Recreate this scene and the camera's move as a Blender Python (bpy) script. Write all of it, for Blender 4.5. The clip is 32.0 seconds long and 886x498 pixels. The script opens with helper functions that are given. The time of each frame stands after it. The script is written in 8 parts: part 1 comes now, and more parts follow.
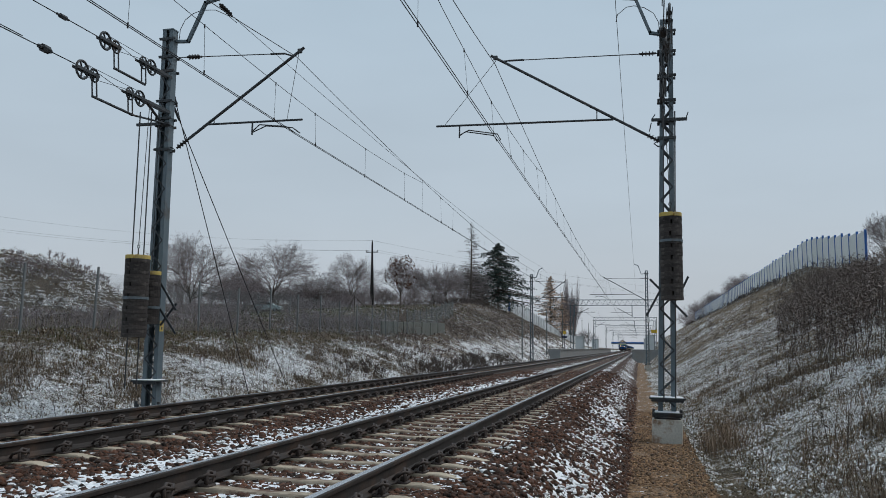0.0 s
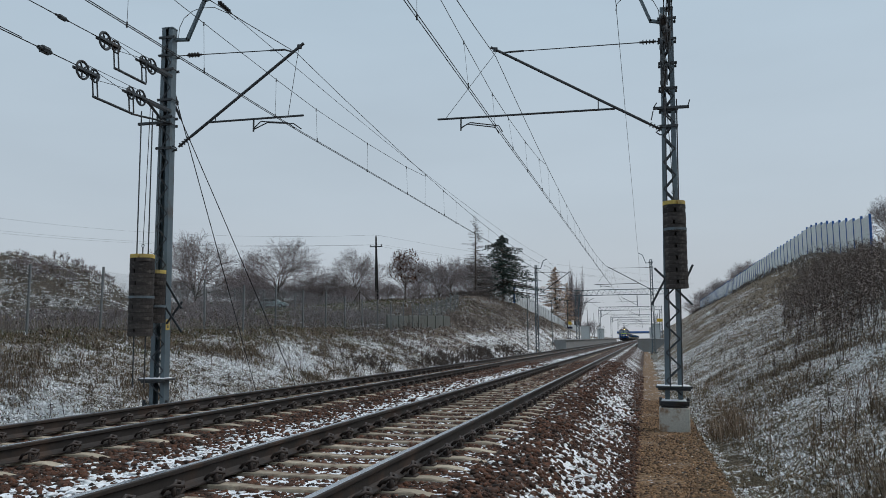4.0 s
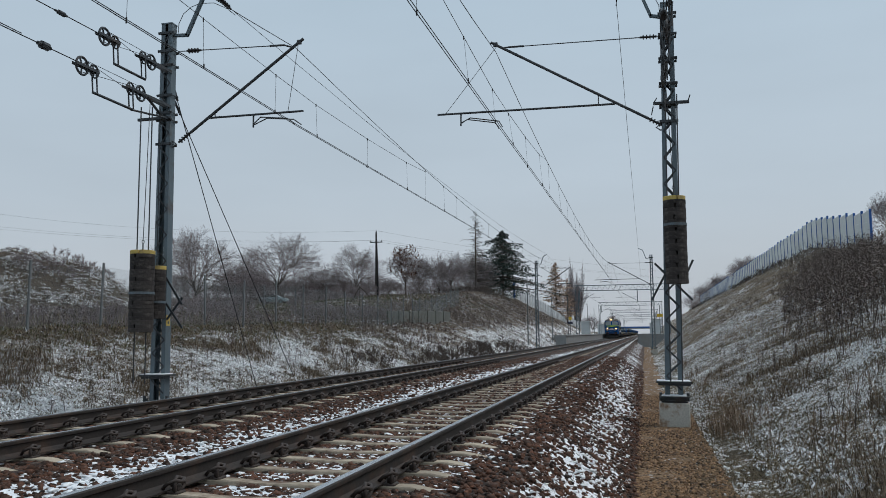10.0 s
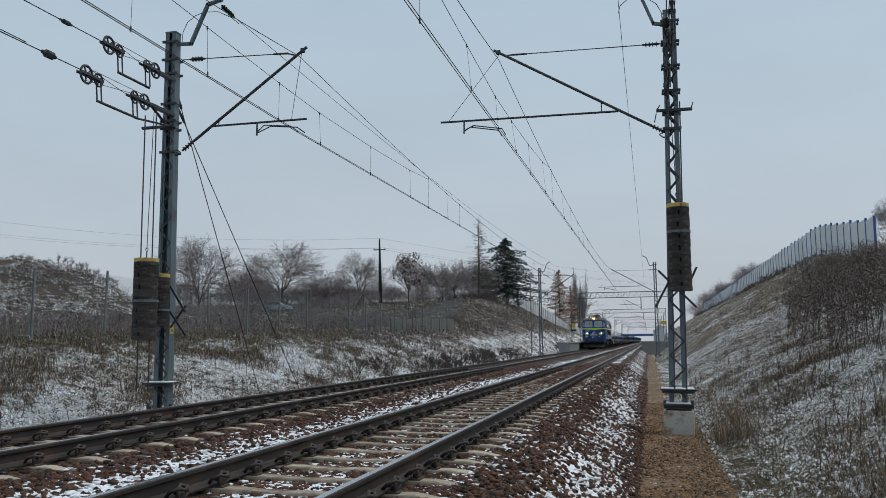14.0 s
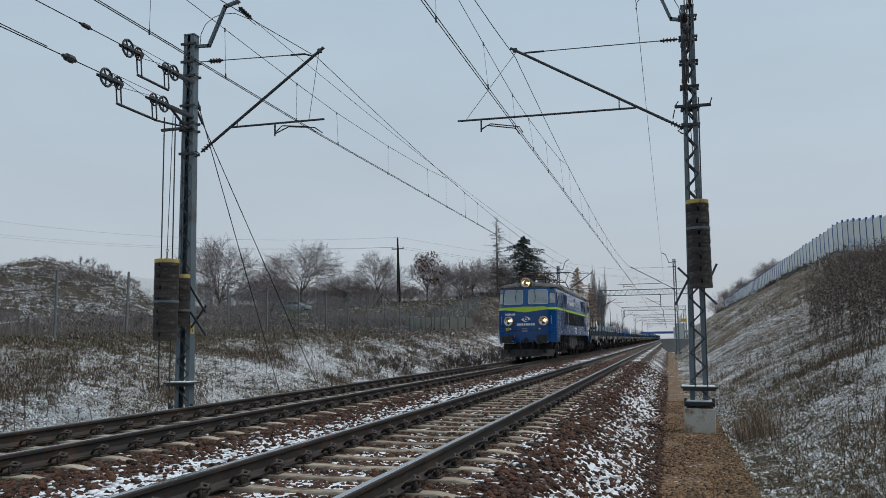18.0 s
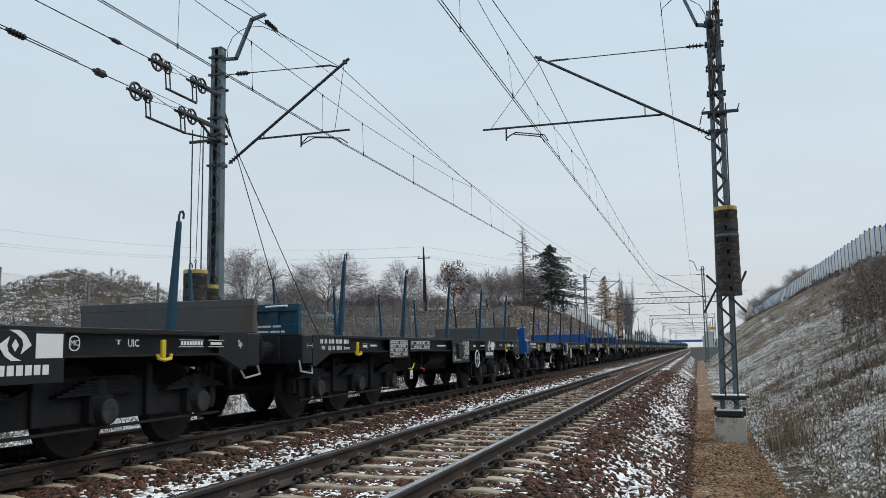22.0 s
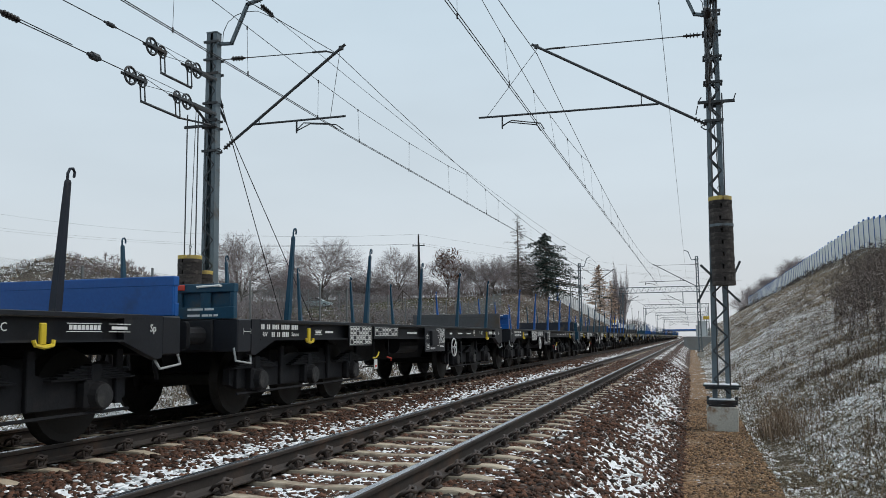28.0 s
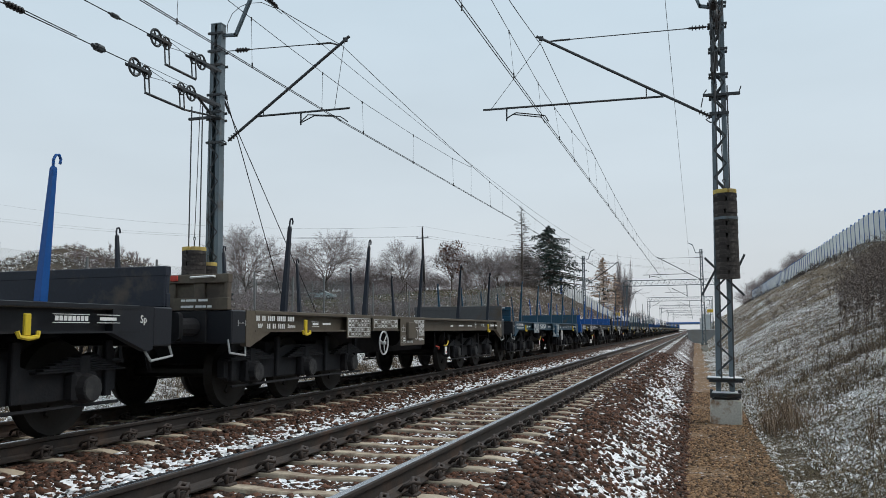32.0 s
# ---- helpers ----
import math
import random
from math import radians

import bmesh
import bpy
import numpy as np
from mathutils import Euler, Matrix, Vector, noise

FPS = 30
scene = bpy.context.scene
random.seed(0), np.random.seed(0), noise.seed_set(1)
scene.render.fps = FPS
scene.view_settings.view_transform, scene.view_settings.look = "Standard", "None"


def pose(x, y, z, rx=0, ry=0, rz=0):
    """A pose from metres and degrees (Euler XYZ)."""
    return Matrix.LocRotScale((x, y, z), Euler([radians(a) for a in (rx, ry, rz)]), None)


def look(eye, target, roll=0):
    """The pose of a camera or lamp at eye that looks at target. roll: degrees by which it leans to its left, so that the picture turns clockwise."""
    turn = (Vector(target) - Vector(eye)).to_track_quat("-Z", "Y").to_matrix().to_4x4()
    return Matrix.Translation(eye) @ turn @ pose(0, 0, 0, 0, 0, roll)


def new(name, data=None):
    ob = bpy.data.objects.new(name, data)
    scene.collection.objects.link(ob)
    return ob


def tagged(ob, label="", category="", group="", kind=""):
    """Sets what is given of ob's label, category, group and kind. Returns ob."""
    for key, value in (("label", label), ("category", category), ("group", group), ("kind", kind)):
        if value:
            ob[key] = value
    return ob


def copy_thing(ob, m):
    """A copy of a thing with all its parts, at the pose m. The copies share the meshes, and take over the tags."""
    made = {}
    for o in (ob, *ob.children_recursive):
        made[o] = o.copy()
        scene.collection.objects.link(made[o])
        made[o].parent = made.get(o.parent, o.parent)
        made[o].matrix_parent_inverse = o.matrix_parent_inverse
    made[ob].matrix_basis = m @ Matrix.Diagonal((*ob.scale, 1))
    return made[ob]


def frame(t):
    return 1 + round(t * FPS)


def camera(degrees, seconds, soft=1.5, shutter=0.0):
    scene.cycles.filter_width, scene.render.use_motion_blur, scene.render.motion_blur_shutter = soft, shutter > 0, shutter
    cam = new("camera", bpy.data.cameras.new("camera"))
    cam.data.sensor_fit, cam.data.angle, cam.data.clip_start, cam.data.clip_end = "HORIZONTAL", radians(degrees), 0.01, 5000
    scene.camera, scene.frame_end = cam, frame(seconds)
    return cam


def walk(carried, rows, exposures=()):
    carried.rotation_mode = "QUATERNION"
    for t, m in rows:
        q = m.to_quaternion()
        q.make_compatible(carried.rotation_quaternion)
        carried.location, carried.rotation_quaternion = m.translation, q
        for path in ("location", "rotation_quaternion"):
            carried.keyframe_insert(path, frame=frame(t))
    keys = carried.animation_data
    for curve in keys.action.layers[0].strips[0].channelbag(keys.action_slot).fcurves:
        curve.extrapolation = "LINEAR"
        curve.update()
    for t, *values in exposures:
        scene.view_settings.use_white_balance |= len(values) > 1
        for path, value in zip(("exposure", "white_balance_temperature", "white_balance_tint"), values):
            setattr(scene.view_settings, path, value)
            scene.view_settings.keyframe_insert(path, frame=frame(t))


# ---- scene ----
EYE = (2.859, 0.0, 0.986)
VIEW = (  # seconds, turn to the left of the track, tilt, roll
    (0.0, 13.530, 6.831, 0.666),
    (0.5, 13.485, 6.768, 0.646),
    (1.0, 13.427, 6.621, 0.554),
    (1.5, 13.426, 6.453, 0.333),
    (2.0, 13.485, 6.435, 0.091),
    (2.5, 13.521, 6.404, -0.161),
    (3.0, 13.622, 6.362, -0.393),
    (3.5, 13.733, 6.349, -0.457),
    (5.5, 13.925, 6.335, -0.416),
    (6.0, 13.975, 6.350, -0.384),
    (6.5, 13.994, 6.321, -0.388),
    (7.0, 14.007, 6.245, -0.453),
    (7.5, 13.992, 6.187, -0.487),
    (8.0, 13.989, 6.152, -0.579),
    (8.5, 13.951, 6.114, -0.612),
    (9.0, 13.876, 6.067, -0.551),
    (9.5, 13.842, 6.032, -0.558),
    (10.0, 13.817, 6.029, -0.539),
    (10.5, 13.835, 6.067, -0.554),
    (11.0, 13.818, 6.139, -0.500),
    (11.5, 13.865, 6.250, -0.530),
    (12.0, 13.874, 6.355, -0.527),
    (12.5, 13.886, 6.388, -0.477),
    (13.0, 13.931, 6.414, -0.509),
    (13.5, 14.000, 6.487, -0.586),
    (14.0, 14.046, 6.558, -0.591),
    (14.5, 14.037, 6.592, -0.645),
    (16.5, 14.619, 6.550, -0.701),
    (17.0, 14.839, 6.534, -0.808),
    (17.5, 15.058, 6.474, -0.893),
    (18.0, 15.328, 6.485, -0.900),
    (18.5, 15.783, 6.632, -0.911),
    (19.0, 16.256, 6.901, -0.998),
    (19.5, 16.707, 7.127, -1.110),
    (20.0, 16.988, 7.280, -1.153),
    (20.5, 17.112, 7.378, -1.199),
    (21.0, 17.174, 7.406, -1.254),
    (21.5, 17.177, 7.310, -1.162),
    (22.0, 17.152, 7.155, -1.088),
    (22.5, 17.097, 6.986, -0.935),
    (23.0, 17.115, 6.857, -0.737),
    (23.5, 17.118, 6.785, -0.685),
    (24.0, 17.075, 6.736, -0.635),
    (24.5, 16.974, 6.743, -0.611),
    (25.0, 16.915, 6.711, -0.597),
    (25.5, 16.888, 6.634, -0.609),
    (27.5, 16.803, 6.319, -0.623),
    (28.0, 16.805, 6.281, -0.652),
    (28.5, 16.801, 6.249, -0.588),
    (29.0, 16.815, 6.248, -0.623),
    (29.5, 16.862, 6.220, -0.626),
    (30.0, 16.859, 6.190, -0.579),
    (30.5, 16.859, 6.190, -0.579),
    (31.0, 16.861, 6.177, -0.523),
    (31.5, 16.910, 6.021, -0.464),
    (32.0, 17.088, 5.745, -0.462),
)
cam = camera(57.13, 32.0, soft=0.5)
walk(cam, [(t, pose(*EYE, 90 + tilt, 0, turn) @ pose(0, 0, 0, 0, 0, roll)) for t, turn, tilt, roll in VIEW],
     exposures=[(0, 0.0, 6320, 10), (17, 0.0, 6320, 10), (19, 0.05, 6380, 10), (20.4, 0.35, 6560, 10), (21.6, 0.39, 6560, 10), (23, 0.36, 6580, 10), (32, 0.36, 6600, 10)])

# ---- light: an overcast winter day ----
world = bpy.data.worlds.new("overcast_sky")
scene.world = world
world.use_nodes = True
wn, wl = world.node_tree.nodes, world.node_tree.links
sky = wn.new("ShaderNodeTexSky")
sky.sky_type, sky.sun_disc = "NISHITA", False
sky.sun_elevation, sky.sun_rotation = radians(58), radians(70)
sky.dust_density, sky.air_density = 4.0, 1.5
coord = wn.new("ShaderNodeTexCoord")
split = wn.new("ShaderNodeSeparateXYZ")
wl.new(coord.outputs["Generated"], split.inputs[0])
ramp = wn.new("ShaderNodeValToRGB")
ramp.color_ramp.elements[0].position, ramp.color_ramp.elements[0].color = 0.0, (0.53, 0.56, 0.592, 1)
ramp.color_ramp.elements[1].position, ramp.color_ramp.elements[1].color = 0.5, (0.448, 0.565, 0.655, 1)
mid = ramp.color_ramp.elements.new(0.16)
mid.color = (0.49, 0.56, 0.62, 1)
wl.new(split.outputs["Z"], ramp.inputs[0])
clouds = wn.new("ShaderNodeTexNoise")
clouds.inputs["Scale"].default_value, clouds.inputs["Detail"].default_value = 2.2, 4.0
stretch = wn.new("ShaderNodeMapping")
stretch.inputs["Scale"].default_value = (1, 1, 3.5)
wl.new(coord.outputs["Generated"], stretch.inputs[0])
wl.new(stretch.outputs[0], clouds.inputs["Vector"])
span = wn.new("ShaderNodeMapRange")
span.inputs["From Min"].default_value, span.inputs["From Max"].default_value = 0.3, 0.7
span.inputs["To Min"].default_value, span.inputs["To Max"].default_value = 0.95, 1.05
wl.new(clouds.outputs["Fac"], span.inputs["Value"])
scaled = wn.new("ShaderNodeVectorMath")
scaled.operation = "SCALE"
wl.new(ramp.outputs[0], scaled.inputs[0])
wl.new(span.outputs[0], scaled.inputs["Scale"])
dim = wn.new("ShaderNodeVectorMath")
dim.operation = "SCALE"
dim.inputs["Scale"].default_value = 0.10
wl.new(sky.outputs[0], dim.inputs[0])
mixed = wn.new("ShaderNodeMix")
mixed.data_type = "RGBA"
mixed.inputs[0].default_value = 0.93
wl.new(dim.outputs[0], mixed.inputs[6])
wl.new(scaled.outputs[0], mixed.inputs[7])
wl.new(mixed.outputs[2], wn["Background"].inputs[0])
wn["Background"].inputs[1].default_value = 1.0

sun = new("sun", bpy.data.lights.new("sun", "SUN"))
sun.data.energy, sun.data.angle, sun.data.color = 1.35, radians(35), (1.0, 0.97, 0.93)
sun.matrix_world = look((20, 17, 34), (0, 10, 0))


# ---- materials ----
def mat(name, base, rough=0.75, metal=0.0, var=0.18, scale=3.0, fine=45.0, bump=0.25, dirt=None, amount=0.4, dirt_scale=1.6, spec=0.4, rnd=0.0):
    """A worn surface: the base colour varied at two scales, a second colour in patches, fine relief."""
    m = bpy.data.materials.new(name)
    m.use_nodes = True
    n, l = m.node_tree.nodes, m.node_tree.links
    b = n["Principled BSDF"]
    b.inputs["Roughness"].default_value, b.inputs["Metallic"].default_value = rough, metal
    b.inputs["Specular IOR Level"].default_value = spec
    tc = n.new("ShaderNodeTexCoord")
    big, small = n.new("ShaderNodeTexNoise"), n.new("ShaderNodeTexNoise")
    for node, s, d in ((big, scale, 5), (small, fine, 3)):
        node.inputs["Scale"].default_value, node.inputs["Detail"].default_value = s, d
        l.new(tc.outputs["Object"], node.inputs["Vector"])
    add = n.new("ShaderNodeMath")
    add.operation = "ADD"
    l.new(big.outputs["Fac"], add.inputs[0])
    l.new(small.outputs["Fac"], add.inputs[1])
    gain = n.new("ShaderNodeMapRange")
    gain.inputs["From Min"].default_value, gain.inputs["From Max"].default_value = 0.65, 1.35
    gain.inputs["To Min"].default_value, gain.inputs["To Max"].default_value = 1 - var, 1 + var
    l.new(add.outputs[0], gain.inputs["Value"])
    factor = gain.outputs[0]
    if rnd:
        info = n.new("ShaderNodeObjectInfo")
        own = n.new("ShaderNodeMapRange")
        own.inputs["To Min"].default_value, own.inputs["To Max"].default_value = 1 - rnd, 1 + rnd
        l.new(info.outputs["Random"], own.inputs["Value"])
        both = n.new("ShaderNodeMath")
        both.operation = "MULTIPLY"
        l.new(factor, both.inputs[0])
        l.new(own.outputs[0], both.inputs[1])
        factor = both.outputs[0]
    colour = n.new("ShaderNodeVectorMath")
    colour.operation = "SCALE"
    colour.inputs[0].default_value = base
    l.new(factor, colour.inputs["Scale"])
    out = colour.outputs[0]
    if dirt:
        spot = n.new("ShaderNodeTexNoise")
        spot.inputs["Scale"].default_value, spot.inputs["Detail"].default_value = dirt_scale, 8
        spot.inputs["Roughness"].default_value = 0.65
        l.new(tc.outputs["Object"], spot.inputs["Vector"])
        edge = n.new("ShaderNodeMapRange")
        edge.inputs["From Min"].default_value, edge.inputs["From Max"].default_value = 0.62 - 0.3 * amount, 0.78 - 0.3 * amount
        l.new(spot.outputs["Fac"], edge.inputs["Value"])
        mx = n.new("ShaderNodeMix")
        mx.data_type = "RGBA"
        mx.inputs[7].default_value = (*dirt, 1)
        l.new(edge.outputs[0], mx.inputs[0])
        l.new(out, mx.inputs[6])
        out = mx.outputs[2]
    l.new(out, b.inputs["Base Color"])
    if bump:
        bp = n.new("ShaderNodeBump")
        bp.inputs["Strength"].default_value, bp.inputs["Distance"].default_value = bump, 0.01
        l.new(small.outputs["Fac"], bp.inputs["Height"])
        l.new(bp.outputs[0], b.inputs["Normal"])
    return m


def math_node(m, op, a, b=None):
    node = m.node_tree.nodes.new("ShaderNodeMath")
    node.operation = op
    for k, v in enumerate((a, b)):
        if v is None:
            continue
        if isinstance(v, (int, float)):
            node.inputs[k].default_value = v
        else:
            m.node_tree.links.new(v, node.inputs[k])
    return node.outputs[0]


def noise_node(m, vector, scale, detail=4, rough=0.55):
    node = m.node_tree.nodes.new("ShaderNodeTexNoise")
    node.inputs["Scale"].default_value, node.inputs["Detail"].default_value, node.inputs["Roughness"].default_value = scale, detail, rough
    m.node_tree.links.new(vector, node.inputs["Vector"])
    return node.outputs["Fac"]


def range_node(m, value, a, b, c=0.0, d=1.0):
    node = m.node_tree.nodes.new("ShaderNodeMapRange")
    for k, v in zip(("From Min", "From Max", "To Min", "To Max"), (a, b, c, d)):
        node.inputs[k].default_value = v
    m.node_tree.links.new(value, node.inputs["Value"])
    return node.outputs[0]


def mix_node(m, fac, a, b):
    node = m.node_tree.nodes.new("ShaderNodeMix")
    node.data_type = "RGBA"
    for k, v in ((0, fac), (6, a), (7, b)):
        if isinstance(v, tuple):
            node.inputs[k].default_value = (*v, 1)
        elif isinstance(v, (int, float)):
            node.inputs[k].default_value = v
        else:
            m.node_tree.links.new(v, node.inputs[k])
    return node.outputs[2]


def bare(name, rough=0.9):
    m = bpy.data.materials.new(name)
    m.use_nodes = True
    b = m.node_tree.nodes["Principled BSDF"]
    b.inputs["Roughness"].default_value, b.inputs["Specular IOR Level"].default_value = rough, 0.25
    geo = m.node_tree.nodes.new("ShaderNodeNewGeometry")
    return m, b, geo.outputs["Position"]


def band(m, x, centre, half):
    """1 near x = centre, falling to 0 at half away."""
    off = math_node(m, "ABSOLUTE", math_node(m, "SUBTRACT", x, centre))
    return range_node(m, off, half, half * 0.25)


def ground_material():
    m, b, pos = bare("winter_grass")
    l = m.node_tree.links
    patch, clump, fine = noise_node(m, pos, 0.22, 5), noise_node(m, pos, 1.7, 6, 0.65), noise_node(m, pos, 14.0, 6, 0.75)
    sep = m.node_tree.nodes.new("ShaderNodeSeparateXYZ")
    l.new(pos, sep.inputs[0])
    x = sep.outputs["X"]
    field = range_node(m, x, -12.2, -14.8)
    green = mix_node(m, math_node(m, "MULTIPLY", range_node(m, patch, 0.4, 0.62), range_node(m, x, 9.0, 4.0, 0.45, 1.0)), (0.160, 0.110, 0.070), (0.086, 0.078, 0.036))
    straw = mix_node(m, range_node(m, fine, 0.46, 0.68), green, (0.36, 0.275, 0.175))
    dark = mix_node(m, range_node(m, math_node(m, "ADD", math_node(m, "MULTIPLY", clump, 0.45), math_node(m, "MULTIPLY", noise_node(m, pos, 26.0, 4, 0.7), 0.55)), 0.54, 0.42, 0.0, 0.85), straw, (0.036, 0.030, 0.022))
    dark = mix_node(m, math_node(m, "MULTIPLY", field, 0.65), dark, (0.088, 0.068, 0.056))
    speck = math_node(m, "ADD", math_node(m, "MULTIPLY", noise_node(m, pos, 13.0, 4, 0.8), 0.8), math_node(m, "MULTIPLY", noise_node(m, pos, 34.0, 3, 0.7), 0.75))
    lay = math_node(m, "ADD", math_node(m, "MULTIPLY", clump, 0.62), speck)
    lay = math_node(m, "ADD", lay, range_node(m, patch, 0.36, 0.64, -0.09, 0.09))
    lay = math_node(m, "SUBTRACT", lay, math_node(m, "MULTIPLY", field, 0.22))
    snow = range_node(m, math_node(m, "SUBTRACT", lay, math_node(m, "ADD", range_node(m, x, 0.0, 4.0, 0.0, 0.085), range_node(m, x, 9.0, 17.0, 0.0, 0.07))), 1.065, 1.095)
    l.new(mix_node(m, snow, dark, (0.86, 0.86, 0.865)), b.inputs["Base Color"])
    bp = m.node_tree.nodes.new("ShaderNodeBump")
    bp.inputs["Strength"].default_value, bp.inputs["Distance"].default_value = 1.0, 0.10
    l.new(math_node(m, "ADD", fine, lay), bp.inputs["Height"])
    l.new(bp.outputs[0], b.inputs["Normal"])
    return m


def snow_amount(m, pos, x, y):
    """Where snow has stayed on the stones: in strips along the track."""
    lay = noise_node(m, pos, 0.55, 4)
    strips = [math_node(m, "MULTIPLY", band(m, x, c, h), k) for c, h, k in
              ((2.12, 0.80, 0.255), (-1.85, 1.1, 0.270), (-0.10, 0.95, 0.238), (1.10, 0.45, 0.215), (-3.95, 0.6, 0.10), (-6.0, 0.9, 0.20))]
    strips[0] = math_node(m, "MULTIPLY", strips[0], range_node(m, y, 22.0, 60.0, 1.0, 0.74))
    strips[2] = math_node(m, "MULTIPLY", strips[2], range_node(m, y, 9.0, 26.0, 1.0, 0.40))
    strips[1] = math_node(m, "MULTIPLY", strips[1], range_node(m, y, 18.0, 60.0, 1.0, 0.75))
    total = strips[0]
    for s in strips[1:]:
        total = math_node(m, "MAXIMUM", total, s)
    return math_node(m, "ADD", math_node(m, "MULTIPLY", lay, 0.34), total)


def ballast_material(name="ballast_stone"):
    m, b, pos = bare(name, 0.85)
    n, l = m.node_tree.nodes, m.node_tree.links
    sep = n.new("ShaderNodeSeparateXYZ")
    l.new(pos, sep.inputs[0])
    cell = n.new("ShaderNodeTexVoronoi")
    cell.inputs["Scale"].default_value = 17
    l.new(pos, cell.inputs["Vector"])
    hue = n.new("ShaderNodeSeparateColor")
    l.new(cell.outputs["Color"], hue.inputs[0])
    stone = mix_node(m, hue.outputs[0], (0.030, 0.017, 0.012), (0.130, 0.062, 0.038))
    stone = mix_node(m, range_node(m, hue.outputs[1], 0.75, 0.95), stone, (0.19, 0.165, 0.145))
    # shade in the gaps between the stones, painted as near-black cell borders
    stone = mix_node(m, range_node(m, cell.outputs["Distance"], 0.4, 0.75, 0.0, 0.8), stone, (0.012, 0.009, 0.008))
    fine = noise_node(m, pos, 11.0, 3, 0.6)
    fine = math_node(m, "ADD", math_node(m, "MULTIPLY", fine, 0.62), math_node(m, "MULTIPLY", noise_node(m, pos, 27.0, 2, 0.5), 0.22))
    snow = range_node(m, math_node(m, "ADD", snow_amount(m, pos, sep.outputs["X"], sep.outputs["Y"]), math_node(m, "MULTIPLY", fine, 0.9)), 0.765, 0.780)
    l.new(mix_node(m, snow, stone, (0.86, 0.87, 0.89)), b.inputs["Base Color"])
    bp = n.new("ShaderNodeBump")
    bp.inputs["Strength"].default_value, bp.inputs["Distance"].default_value = 1.0, 0.035
    bp.invert = True
    l.new(cell.outputs["Distance"], bp.inputs["Height"])
    l.new(bp.outputs[0], b.inputs["Normal"])
    return m


def stone_material(name="loose_ballast", low=(0.012, 0.008, 0.006), high=(0.150, 0.066, 0.039)):
    """Single stones, each with its own tone."""
    m, b, pos = bare(name, 0.85)
    n, l = m.node_tree.nodes, m.node_tree.links
    geo = n.new("ShaderNodeNewGeometry")
    r = geo.outputs["Random Per Island"]
    col = mix_node(m, r, low, high)
    col = mix_node(m, range_node(m, noise_node(m, pos, 31.0, 4), 0.45, 0.7, 0.0, 0.5), col, (0.10, 0.082, 0.07))
    l.new(col, b.inputs["Base Color"])
    bp = n.new("ShaderNodeBump")
    bp.inputs["Strength"].default_value, bp.inputs["Distance"].default_value = 0.5, 0.01
    l.new(noise_node(m, pos, 90.0, 3), bp.inputs["Height"])
    l.new(bp.outputs[0], b.inputs["Normal"])
    return m


def path_material():
    m, b, pos = bare("trodden_gravel", 0.9)
    n, l = m.node_tree.nodes, m.node_tree.links
    cell = n.new("ShaderNodeTexVoronoi")
    cell.inputs["Scale"].default_value = 22
    l.new(pos, cell.inputs["Vector"])
    hue = n.new("ShaderNodeSeparateColor")
    l.new(cell.outputs["Color"], hue.inputs[0])
    col = mix_node(m, hue.outputs[0], (0.085, 0.049, 0.026), (0.29, 0.175, 0.092))
    col = mix_node(m, range_node(m, noise_node(m, pos, 1.4, 5), 0.45, 0.7, 0.0, 0.8), col, (0.13, 0.088, 0.055))
    col = mix_node(m, range_node(m, noise_node(m, pos, 7.0, 6, 0.7), 0.60, 0.64), col, (0.78, 0.81, 0.86))
    l.new(col, b.inputs["Base Color"])
    bp = n.new("ShaderNodeBump")
    bp.inputs["Strength"].default_value, bp.inputs["Distance"].default_value = 0.8, 0.02
    bp.invert = True
    l.new(cell.outputs["Distance"], bp.inputs["Height"])
    l.new(bp.outputs[0], b.inputs["Normal"])
    return m


def plant_material(name, a, b_, rough=0.9, frost=0.0):
    """Leaves, twigs and blades, each with its own tone; frost whitens some."""
    m, b, pos = bare(name, rough)
    geo = m.node_tree.nodes.new("ShaderNodeNewGeometry")
    r = geo.outputs["Random Per Island"]
    col = mix_node(m, r, a, b_)
    if frost:
        col = mix_node(m, range_node(m, math_node(m, "FRACT", math_node(m, "MULTIPLY", r, 7.31)), 1 - frost, 1 - frost + 0.02), col, (0.72, 0.75, 0.80))
    m.node_tree.links.new(col, b.inputs["Base Color"])
    return m


def lamp_material(name, colour, strength):
    m = bpy.data.materials.new(name)
    m.use_nodes = True
    b = m.node_tree.nodes["Principled BSDF"]
    b.inputs["Base Color"].default_value = (0.8, 0.75, 0.6, 1)
    b.inputs["Emission Color"].default_value, b.inputs["Emission Strength"].default_value = (*colour, 1), strength
    return m


PATHSTONE = stone_material("path_pebble", (0.025, 0.014, 0.009), (0.34, 0.20, 0.104))
GROUND, BALLAST, STONE, PATH = ground_material(), ballast_material(), stone_material(), path_material()
RAIL = mat("rusty_rail", (0.034, 0.027, 0.0235), 0.7, 0.0, 0.2, 2.0, 30, 0.2, (0.070, 0.043, 0.030), 0.4)
RAILTOP = mat("polished_railhead", (0.50, 0.50, 0.52), 0.24, 1.0, 0.08, 1.5, 40, 0.03)
SLEEPER = mat("sleeper_concrete", (0.41, 0.34, 0.255), 0.9, 0.0, 0.18, 2.5, 40, 0.35, (0.13, 0.078, 0.052), 0.45, 2.6, rnd=0.2)
CLIP = mat("rusty_spring", (0.060, 0.046, 0.040), 0.65, 0.3, 0.25, 6, 60, 0.3)
